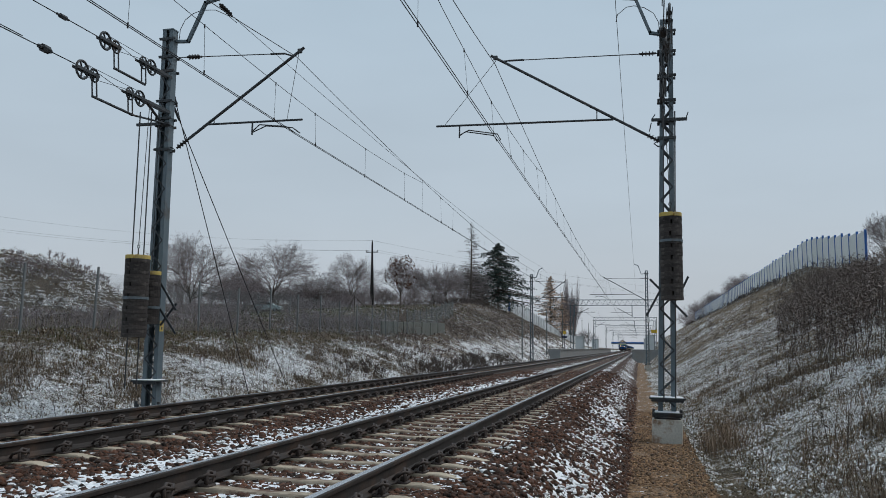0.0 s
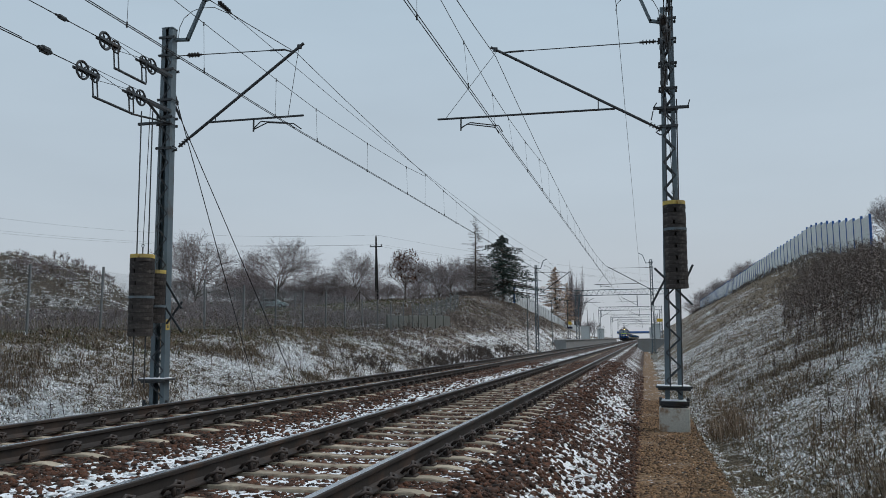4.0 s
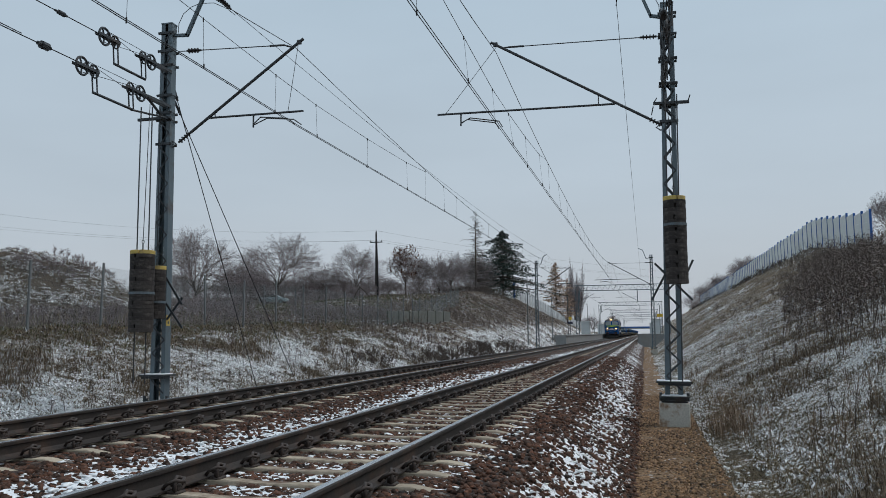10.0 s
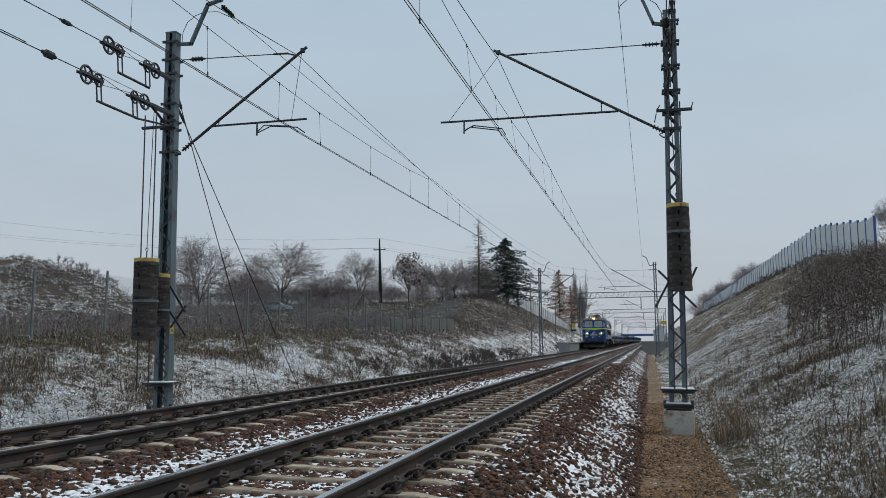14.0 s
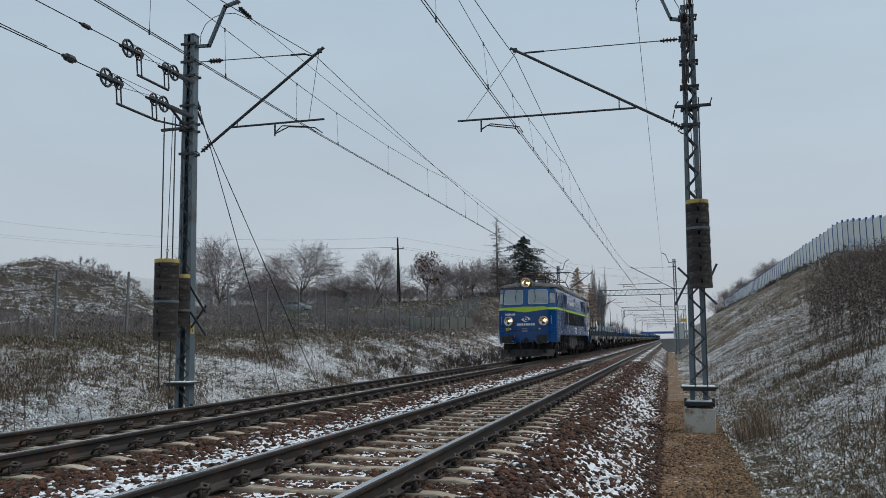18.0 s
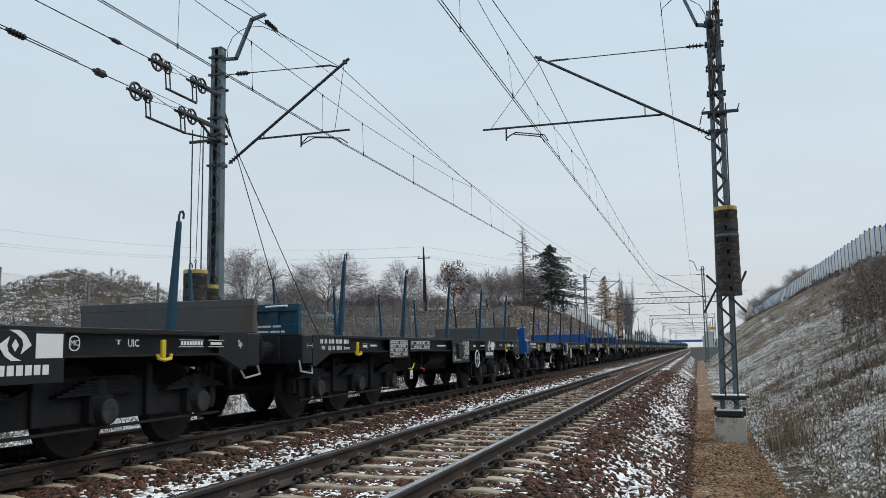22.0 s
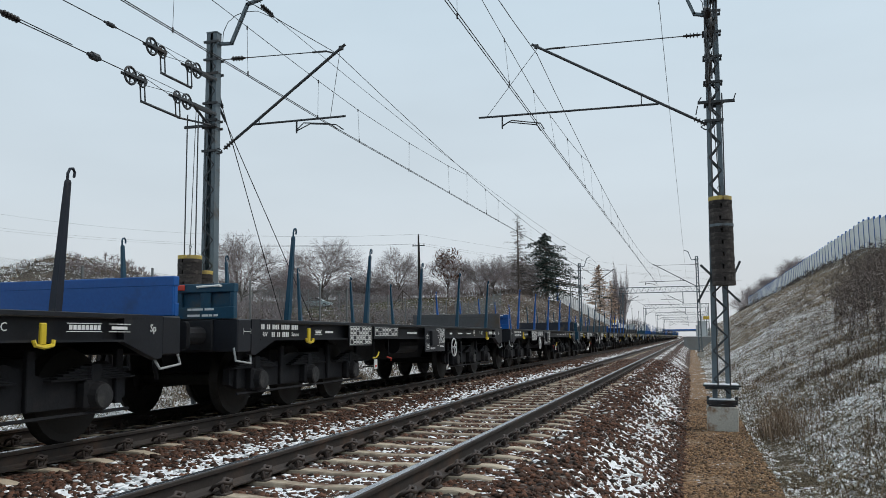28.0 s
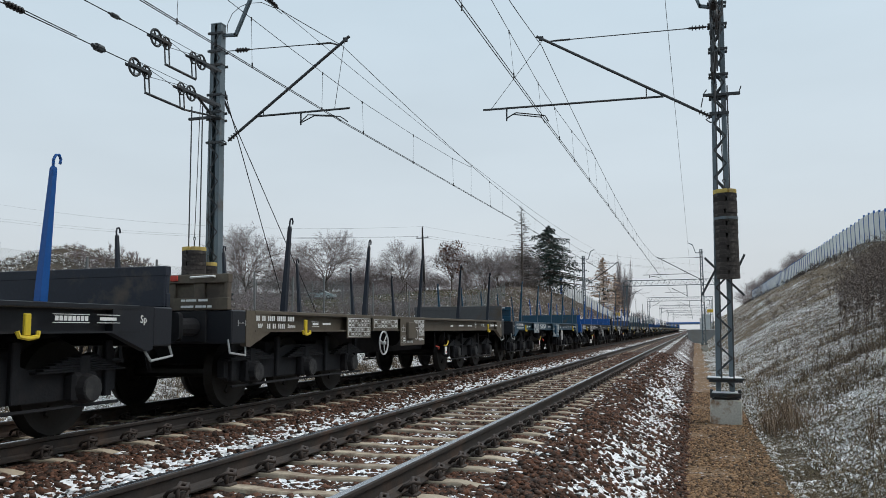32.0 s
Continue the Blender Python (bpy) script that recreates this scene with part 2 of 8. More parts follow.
STEEL = mat("mast_grey_paint", (0.120, 0.152, 0.172), 0.55, 0.1, 0.14, 2.5, 40, 0.15, (0.09, 0.08, 0.07), 0.25, 2.0)
STEELD = mat("dark_weathered_steel", (0.055, 0.060, 0.065), 0.6, 0.3, 0.2, 3, 50, 0.2, (0.07, 0.05, 0.04), 0.3)
WIRE = mat("overhead_copper", (0.030, 0.030, 0.032), 0.6, 0.4, 0.1, 2, 20, 0.0)
INSUL = mat("brown_insulator", (0.020, 0.016, 0.015), 0.35, 0.0, 0.1, 4, 40, 0.0)
CONCRETE = mat("old_concrete", (0.50, 0.475, 0.42), 0.9, 0.0, 0.20, 2.0, 30, 0.4, (0.21, 0.105, 0.045), 0.55, 2.6)
DISC = mat("concrete_weight", (0.042, 0.035, 0.032), 0.92, 0.0, 0.25, 4, 50, 0.45, (0.11, 0.096, 0.085), 0.30, 5.0, rnd=0.38)
YELLOW = mat("yellow_paint", (0.55, 0.40, 0.10), 0.6, 0.0, 0.12, 4, 40, 0.1, (0.3, 0.22, 0.1), 0.3)
WHITE = mat("white_lettering", (0.72, 0.72, 0.70), 0.6, 0.0, 0.06, 4, 40, 0.0)
SNOW = mat("snow", (0.88, 0.88, 0.885), 0.8, 0.0, 0.05, 4, 30, 0.3)
# twig tones lightened to carry the haze over the far crowns
TWIG = plant_material("bare_twigs", (0.142, 0.117, 0.116), (0.275, 0.235, 0.237))
BARK = mat("tree_bark", (0.105, 0.087, 0.076), 0.95, 0.0, 0.25, 3, 30, 0.6)
DRYLEAF = plant_material("brown_leaves", (0.080, 0.044, 0.032), (0.17, 0.090, 0.060))
# needles paler and bluer than their own green: distant haze put into the colour
NEEDLE = plant_material("spruce_needles", (0.026, 0.040, 0.036), (0.058, 0.080, 0.070))
LARCHN = plant_material("larch_needles", (0.36, 0.25, 0.185), (0.54, 0.40, 0.30))
WEED = plant_material("dry_weeds", (0.047, 0.038, 0.033), (0.130, 0.105, 0.090))
PLUME = plant_material("dry_seed_heads", (0.092, 0.073, 0.065), (0.27, 0.222, 0.198))
GRASS = plant_material("frosted_grass", (0.105, 0.078, 0.052), (0.285, 0.218, 0.148), frost=0.08)
GREENGRASS = plant_material("green_grass", (0.065, 0.078, 0.030), (0.17, 0.145, 0.085), frost=0.05)


# ---- mesh helpers ----
class Mesh:
    """Collects faces of one part."""

    def __init__(self):
        self.v, self.f = [], []

    def add(self, verts, faces):
        k = len(self.v)
        self.v.extend(tuple(p) for p in verts)
        self.f.extend(tuple(i + k for i in f) for f in faces)
        return self

    def box(self, a, b, ch=0.0, m=None):
        """A box from corner a to corner b, its edges cut by ch."""
        a, b = [min(p, q) for p, q in zip(a, b)], [max(p, q) for p, q in zip(a, b)]
        if ch <= 0:
            v = [(x, y, z) for z in (a[2], b[2]) for y in (a[1], b[1]) for x in (a[0], b[0])]
            f = [(0, 2, 3, 1), (4, 5, 7, 6), (0, 1, 5, 4), (2, 6, 7, 3), (0, 4, 6, 2), (1, 3, 7, 5)]
        else:
            ch = min(ch, *((q - p) * 0.45 for p, q in zip(a, b)))
            v, f, at = [], [], {}
            for ax in range(3):
                for s in (0, 1):
                    for i in (0, 1):
                        for j in (0, 1):
                            p = [0, 0, 0]
                            u, w = (ax + 1) % 3, (ax + 2) % 3
                            p[ax] = (a, b)[s][ax]
                            p[u] = a[u] + ch if i == 0 else b[u] - ch
                            p[w] = a[w] + ch if j == 0 else b[w] - ch
                            at[ax, s, i, j] = len(v)
                            v.append(tuple(p))
                    q = [at[ax, s, 0, 0], at[ax, s, 1, 0], at[ax, s, 1, 1], at[ax, s, 0, 1]]
                    f.append(tuple(q if s else q[::-1]))
            for ax in range(3):
                u, w = (ax + 1) % 3, (ax + 2) % 3
                for s in (0, 1):
                    for t in (0, 1):
                        # the edge along w between the faces of ax and u
                        q = [at[ax, s, t, 0], at[ax, s, t, 1], at[u, t, 1, s], at[u, t, 0, s]]
                        f.append(tuple(q if s == t else q[::-1]))
            for s0 in (0, 1):
                for s1 in (0, 1):
                    for s2 in (0, 1):
                        q = [at[0, s0, s1, s2], at[1, s1, s2, s0], at[2, s2, s0, s1]]
                        f.append(tuple(q if (s0 + s1 + s2) % 2 else q[::-1]))
        if m is not None:
            v = [m @ Vector(p) for p in v]
        return self.add(v, f)

    def cyl(self, p, q, r, r2=None, n=8, caps=True):
        p, q = Vector(p), Vector(q)
        r2 = r if r2 is None else r2
        z = (q - p).normalized()
        x = z.orthogonal().normalized()
        y = z.cross(x)
        v = []
        for c, k in ((p, r), (q, r2)):
            v += [c + k * (math.cos(math.tau * i / n) * x + math.sin(math.tau * i / n) * y) for i in range(n)]
        f = [(i, (i + 1) % n, n + (i + 1) % n, n + i) for i in range(n)]
        if caps:
            f += [tuple(range(n - 1, -1, -1)), tuple(range(n, 2 * n))]
        return self.add(v, f)

    def tube(self, pts, r, n=6, close=False):
        pts = [Vector(p) for p in pts]
        v, f = [], []
        last = None
        for i, p in enumerate(pts):
            d = (pts[(i + 1) % len(pts)] if close or i + 1 < len(pts) else p) - (pts[i - 1] if close or i else p)
            d.normalize()
            x = d.orthogonal().normalized() if last is None else (last - d * last.dot(d)).normalized()
            last = x
            y = d.cross(x)
            k = r[i] if isinstance(r, (list, tuple)) else r
            v += [p + k * (math.cos(math.tau * j / n) * x + math.sin(math.tau * j / n) * y) for j in range(n)]
        m = len(pts)
        for i in range(m if close else m - 1):
            a, b = i * n, ((i + 1) % m) * n
            f += [(a + j, a + (j + 1) % n, b + (j + 1) % n, b + j) for j in range(n)]
        if not close:
            f += [tuple(range(n - 1, -1, -1)), tuple(range((m - 1) * n, m * n))]
        return self.add(v, f)

    def prism(self, poly, axis, a, b):
        """A polygon extruded along an axis; poly in the plane of the other two, in the order x, y, z."""
        n = len(poly)
        place = {"x": lambda u, w, s: (s, u, w), "y": lambda u, w, s: (u, s, w), "z": lambda u, w, s: (u, w, s)}[axis]
        v = [place(u, w, s) for s in (a, b) for u, w in poly]
        f = [(i, (i + 1) % n, n + (i + 1) % n, n + i) for i in range(n)] + [tuple(range(n - 1, -1, -1)), tuple(range(n, 2 * n))]
        return self.add(v, f)

    def lathe(self, profile, n=16, m=None, loop=False):
        """Rings (radius, height) about z; loop joins the last ring to the first, as in a hoop."""
        v = [(r * math.cos(math.tau * i / n), r * math.sin(math.tau * i / n), z) for r, z in profile for i in range(n)]
        if m is not None:
            v = [m @ Vector(p) for p in v]
        f = []
        for k in range(len(profile) - 1):
            f += [(k * n + i, k * n + (i + 1) % n, (k + 1) * n + (i + 1) % n, (k + 1) * n + i) for i in range(n)]
        e = (len(profile) - 1) * n
        if loop:
            f += [(e + i, e + (i + 1) % n, (i + 1) % n, i) for i in range(n)]
        else:
            f += [tuple(range(n - 1, -1, -1)), tuple(range(e, e + n))]
        return self.add(v, f)

    def data(self, name, material, smooth=False):
        me = bpy.data.meshes.new(name)
        me.from_pydata(self.v, [], self.f)
        me.materials.append(material)
        bm = bmesh.new()
        bm.from_mesh(me)
        bmesh.ops.recalc_face_normals(bm, faces=bm.faces)
        bm.to_mesh(me)
        bm.free()
        if smooth:
            me.polygons.foreach_set("use_smooth", [True] * len(me.polygons))
        return me


def part(name, mesh, material, parent=None, label="", at=None, smooth=False):
    """Links a Mesh, or mesh data, as one object under its thing."""
    data = mesh if isinstance(mesh, bpy.types.Mesh) else mesh.data(name, material, smooth)
    ob = new(name, data)
    if parent is not None:
        ob.parent = parent
    if at is not None:
        ob.matrix_basis = at
    return tagged(ob, label)


def thing(name, m, label, category, group="", kind=""):
    """An empty at the thing's base that carries its parts."""
    ob = new(name)
    ob.empty_display_size = 0.2
    ob.matrix_basis = m
    return tagged(ob, label, category, group, kind)


def fast(name, v, f, material, smooth=False):
    """The same from numpy arrays in which all faces have the same number of corners."""
    v, f = np.asarray(v, np.float32), np.asarray(f, np.int32)
    me = bpy.data.meshes.new(name)
    me.vertices.add(len(v))
    me.vertices.foreach_set("co", v.ravel())
    me.loops.add(f.size)
    me.loops.foreach_set("vertex_index", f.ravel())
    me.polygons.add(len(f))
    me.polygons.foreach_set("loop_start", np.arange(0, f.size, f.shape[1], dtype=np.int32))
    if smooth:
        me.polygons.foreach_set("use_smooth", np.ones(len(f), bool))
    me.materials.append(material)
    me.update(calc_edges=True)
    me.validate()
    return new(name, me)

# ---- the ground: a cutting with a bank on either side ----
LEFT = -3.95          # the axis of the far track; the near one lies at x = 0
BED = -0.95           # the formation under the ballast


def knots(y, *table):
    return np.interp(y, [k[0] for k in table], [k[1] for k in table])


def terrain(x, y):
    x, y = np.asarray(x, float), np.asarray(y, float)
    right = knots(y, (-60, 6.2), (40, 7.0), (83, 8.6), (109, 11.3), (380, 11.3), (560, 6), (900, 1.5), (1500, 0.5))
    foot = 4.2 + 0.25 * np.sin(y * 0.21)
    s = np.clip((x - foot) / (23.0 - foot), 0, 1)
    z = BED + (right - BED) * (s + 0.10 * np.sin(s * np.pi) * (1 - s))
    crest = knots(y, (-60, -14.3), (40, -14.6), (70, -16.5), (100, -20), (130, -23), (175, -24), (400, -24))
    high = knots(y, (-60, 1.25), (20, 1.32), (50, 1.75), (70, 2.5), (100, 5.6), (130, 8.0), (175, 8.6), (282, 3.7), (400, 2.0), (900, 0.8), (1500, 0.3))
    top = knots(y, (-60, 1.9), (20, 2.0), (50, 2.9), (80, 4.3), (110, 6.6), (150, 8.9), (200, 8.6), (282, 4.6), (400, 2.6), (900, 1.0), (1500, 0.3))
    s = np.clip((x + 8.3) / (crest + 8.3), 0, 1)
    w = np.clip((crest - x) / 16.0, 0, 1)
    w = w * w * (3 - 2 * w)
    bank = BED + (high - BED) * (s + 0.12 * np.sin(s * np.pi) * (1 - s))
    z = np.where(x < -8.3, bank + (top - high) * w, z)
    z = z + 3.3 * np.exp(-(((x + 31.5) / 5.6) ** 2 + ((y - 39) / 7.0) ** 2) ** 1.3)
    z = z - 2.05 * np.exp(-((x + 47.0) / 7.5) ** 2 - ((y - 100.0) / 19.0) ** 2)
    rough = 0.10 * np.sin(x * 0.9 + 1.7 * np.sin(y * 0.31)) * np.sin(y * 0.53 + x * 0.2) + 0.06 * np.sin(x * 2.3 + y * 1.1) * np.sin(y * 1.7 - x * 0.6)
    away = np.clip(np.maximum((x - 4.6) / 2.5, (-8.6 - x) / 2.5), 0, 1)
    return z + rough * away


def grid_sheet(name, xs, ys, height, material, smooth=True):
    gx, gy = np.meshgrid(xs, ys)
    v = np.stack([gx, gy, height(gx, gy)], -1).reshape(-1, 3)
    n = len(xs)
    k = (np.arange(len(ys) - 1)[:, None] * n + np.arange(n - 1)[None]).ravel()
    return fast(name, v, np.stack([k, k + 1, k + n + 1, k + n], -1), material, smooth)


xs = np.unique(np.concatenate([-np.geomspace(70, 1500, 16), np.arange(-70, -30, 1.5), np.arange(-30, -7, 0.4), np.arange(-7, 4, 1.0),
                               np.arange(4, 26, 0.4), np.arange(26, 50, 3), np.geomspace(50, 1500, 16)]))
ys = np.unique(np.concatenate([-np.geomspace(30, 900, 8), np.arange(-30, 60, 0.6), np.arange(60, 200, 1.6), np.geomspace(200, 2500, 40)]))
ground = tagged(grid_sheet("ground", xs, ys, terrain, GROUND), "brown winter grass slopes under thin patchy snow", "ground", kind="structure")


def bed_height(x, y):
    z = np.interp(x, [-7.2, -6.9, -5.75, -5.2, -4.7, -4.5, -3.4, -3.2, -2.7, -1.95, -1.3, -0.75, -0.55, 0.55, 0.75, 1.3, 1.72, 2.62, 2.9], [-1.05, -0.94, -0.27, -0.214, -0.208, -0.222, -0.222, -0.208, -0.214, -0.27, -0.214, -0.208, -0.223, -0.223, -0.208, -0.214, -0.26, -0.90, -1.02])
    lump = 0.016 * np.sin(x * 17 + 2 * np.sin(y * 5.1)) * np.sin(y * 14 + x * 3) + 0.013 * np.sin(x * 7.3 - y * 2.1) * np.sin(y * 4.7)
    inside = (np.abs(x) < 1.25) | (np.abs(x - LEFT) < 1.25)
    return z + lump * np.where(inside, 0.35, 1.0) + np.where(inside, 0.024, 0.0) * np.clip((y - 10) / 20, 0, 1)


ys = np.unique(np.concatenate([np.arange(-20, 3, 0.5), np.arange(3, 32, 0.09), np.arange(32, 70, 0.4), np.geomspace(70, 1600, 60)]))
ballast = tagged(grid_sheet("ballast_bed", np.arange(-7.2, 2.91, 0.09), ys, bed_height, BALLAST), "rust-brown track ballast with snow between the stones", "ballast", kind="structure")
path_sheet = grid_sheet("footpath", np.arange(2.35, 4.06, 0.14), np.unique(np.concatenate([np.arange(-20, 40, 0.25), np.geomspace(40, 116, 30)])),
                        lambda x, y: BED + 0.018 + 0.02 * np.sin(3 * x + y) * np.sin(2.3 * y) - 0.16 * np.clip((x + 0.10 * np.sin(y * 1.3) + 0.06 * np.sin(y * 3.1) - 3.28) / 0.42, 0, 1) ** 2 - 0.08 * np.clip((2.55 - x) / 0.2, 0, 1), PATH)
tagged(path_sheet, "trodden brown gravel path beside the track", "path", kind="structure")


# ---- the two tracks ----
SPACING = 0.62


def rail_profile(c):
    half = [(0.075, -0.172), (0.075, -0.160), (0.030, -0.145), (0.010, -0.125), (0.009, -0.052), (0.034, -0.038), (0.036, -0.012), (0.030, -0.003)]
    return [(c + u, w) for u, w in half] + [(c - u, w) for u, w in half[::-1]]


def sleeper_mesh(x0=0.0, mesh=None, y0=0.0, dz=0.0):
    """A concrete sleeper: high under the rails, lower between them, sloping ends."""
    mesh = mesh or Mesh()
    rows = [(-1.30, -0.275, 0.092), (-1.28, -0.225, 0.094), (-1.05, -0.185, 0.090), (-0.50, -0.185, 0.090), (-0.28, -0.200, 0.080),
            (0.28, -0.200, 0.080), (0.50, -0.185, 0.090), (1.05, -0.185, 0.090), (1.28, -0.225, 0.094), (1.30, -0.275, 0.092)]
    v, f = [], []
    for x, z, w in rows:
        v += [(x0 + x, y0 + s * k, h + dz) for s, k, h in ((-1, w, -0.36), (-1, w * 0.82, z - 0.01), (-1, w * 0.74, z), (1, w * 0.74, z), (1, w * 0.82, z - 0.01), (1, w, -0.36))]
    for i in range(len(rows) - 1):
        f += [(i * 6 + j, i * 6 + (j + 1) % 6, i * 6 + 6 + (j + 1) % 6, i * 6 + 6 + j) for j in range(6)]
    f += [tuple(range(5, -1, -1)), tuple(range(len(v) - 6, len(v)))]
    return mesh.add(v, f)


def fastening_mesh():
    """A sprung rail clip: a base shoe and a bent round bar beside the rail's foot."""
    g = Mesh()
    g.box((-0.055, -0.06, -0.012), (0.055, 0.06, 0.014), 0.008)
    g.box((-0.02, -0.028, 0.0), (0.035, 0.028, 0.055), 0.008)
    pts = []
    for k in range(9):
        a = math.tau * k / 8
        pts.append((0.022 + 0.012 * math.cos(a * 2), 0.066 * math.cos(a), 0.058 + 0.058 * math.sin(a)))
    g.tube(pts, 0.0155, 5)
    g.tube([(-0.078, -0.055, 0.024), (-0.03, -0.082, 0.070), (0.03, -0.062, 0.098), (0.055, 0.0, 0.080), (0.03, 0.062, 0.098), (-0.03, 0.082, 0.070), (-0.078, 0.055, 0.024)], 0.0155, 5)
    return g


def railway_track(axis, phase, group):
    tr = thing("railway_track", pose(axis, 0, 0), "rusty steel rails clipped to concrete sleepers", "railway track", group, "structure")
    for c in (-0.7535, 0.7535):
        g = Mesh()
        for a, b in ((-30, 60), (60, 420)):
            g.prism(rail_profile(c), "y", a, b)
        rail = part("rail", g, RAIL, tr, "rust-brown steel rail")
        part("running_surface", Mesh().box((c - 0.029, -30, -0.003), (c + 0.029, 420, 0.0), 0.0009), RAILTOP, rail, "bright worn running surface of the rail")
    base = sleeper_mesh().data("sleeper", SLEEPER)
    clip = fastening_mesh().data("rail_fastening", CLIP, True)
    first, count = 3, 104
    for k in range(count):
        y = phase + (first + k) * SPACING
        s = part("sleeper", base, SLEEPER, tr, at=pose(0, y, random.uniform(-0.004, 0.004) - 0.006 * min(max((y - 18) / 24, 0), 1), 0, 0, random.uniform(-0.25, 0.25)))
        if k < 52:
            for c in (-0.7535, 0.7535):
                for side in (-1, 1):
                    part("rail_fastening", clip, CLIP, s, at=pose(c + side * 0.115, 0, -0.180, 0, 0, 0 if side > 0 else 180))
    far = Mesh()
    for k in range(count + first, count + first + 240):
        sleeper_mesh(0, far, phase + k * SPACING, -0.014)
    for k in range(-20, first):
        sleeper_mesh(0, far, phase + k * SPACING)
    tagged(part("distant_sleepers", far, SLEEPER, tr, "row of concrete sleepers farther along"), kind="stuff")
    return tr


railway_track(0, 5.66 % SPACING, "railway tracks")
railway_track(LEFT, 0.2, "railway tracks")

# ---- overhead line: masts, counterweights, wires ----
def insulator(g, p, q, n=4, r=0.055):
    """A string of sheds on a rod from p to q."""
    p, q = Vector(p), Vector(q)
    d = (q - p) / (n + 1)
    g.cyl(p, q, r * 0.42, n=8)
    for k in range(n):
        c = p + d * (k + 1)
        g.cyl(c - d * 0.22, c + d * 0.10, r, r * 0.75, n=10)


def mast_channel(s, h, wide, narrow, depth=0.20):
    """One of a mast's two channels: web outside, flanges turned in, tapering to the top."""
    g = Mesh()
    v = []
    for z, w in ((0, wide), (h, narrow)):
        o = s * w / 2
        for a, b in ((0, -1), (0, 1), (-0.095, 1), (-0.095, 0.9), (-0.012, 0.9), (-0.012, -0.9), (-0.095, -0.9), (-0.095, -1)):
            v.append((o + s * a, b * depth / 2, z))
    f = [(i, (i + 1) % 8, 8 + (i + 1) % 8, 8 + i) for i in range(8)]
    f += [(0, 1, 4, 5), (1, 2, 3, 4), (0, 5, 6, 7), (8, 9, 12, 13), (9, 10, 11, 12), (8, 13, 14, 15)]
    return g.add(v, f)


def mast_body(name, x, y, base, top, lean, label, group, footing=0.62):
    """A lattice mast of two channels with zigzag lacing on a concrete footing."""
    m = thing(name, pose(x, y, base, 0, lean, 0), label, "catenary mast", group)
    h, wide, narrow = top - base, 0.36, 0.26
    part("footing", Mesh().box((-0.30, -0.30, -footing), (0.30, 0.30, 0.0), 0.02), CONCRETE, m, "weathered concrete block with rust streaks")
    shoe = Mesh().box((-0.26, -0.22, 0.0), (0.26, 0.22, 0.03), 0.004)
    for a in (-0.2, 0.2):
        for b in (-0.16, 0.16):
            shoe.cyl((a, b, 0.02), (a, b, 0.14), 0.022, n=6)
    for a in (-0.27, 0.27):
        shoe.box((a - 0.03, -0.16, 0.03), (a + 0.03, -0.12, 0.2), 0.004)
    part("base_plate", shoe, STEELD, m)
    for s in (-1, 1):
        part("channel", mast_channel(s, h, wide, narrow), STEEL, m)
    n = int(h / 0.30)
    for face in (-1, 1):
        for k in range(n):
            g = Mesh()
            z0, z1 = 0.25 + k * (h - 0.5) / n, 0.25 + (k + 1) * (h - 0.5) / n
            w0, w1 = [(wide + (narrow - wide) * z / h) / 2 - 0.03 for z in (z0, z1)]
            s = 1 if k % 2 else -1
            a, b = Vector((-s * w0, face * 0.094, z0)), Vector((s * w1, face * 0.094, z1))
            d = (b - a).normalized()
            u = Vector((-d.z, 0, d.x)) * 0.017
            t = Vector((0, face * 0.008, 0))
            g.add([a - u, a + u, b + u, b - u, a - u + t, a + u + t, b + u + t, b - u + t], [(0, 1, 2, 3), (7, 6, 5, 4), (0, 4, 5, 1), (1, 5, 6, 2), (2, 6, 7, 3), (3, 7, 4, 0)])
            part("lacing_bar", g, STEELD, m)
    part("cap", Mesh().box((-narrow / 2 - 0.01, -0.11, h - 0.02), (narrow / 2 + 0.01, 0.11, h + 0.012), 0.004), STEEL, m)
    return m, wide, narrow, h


def clamp(m, z, w, reach=0.05):
    """A band bolted round the mast."""
    g = Mesh()
    for s in (-1, 1):
        g.box((-w / 2 - reach, s * 0.115 - 0.012, z - 0.03), (w / 2 + reach, s * 0.115 + 0.012, z + 0.03), 0.004)
    for s in (-1, 1):
        g.cyl((s * (w / 2 + reach * 0.6), -0.15, z), (s * (w / 2 + reach * 0.6), 0.15, z), 0.012, n=6)
    return part("clamp", g, STEELD, m)


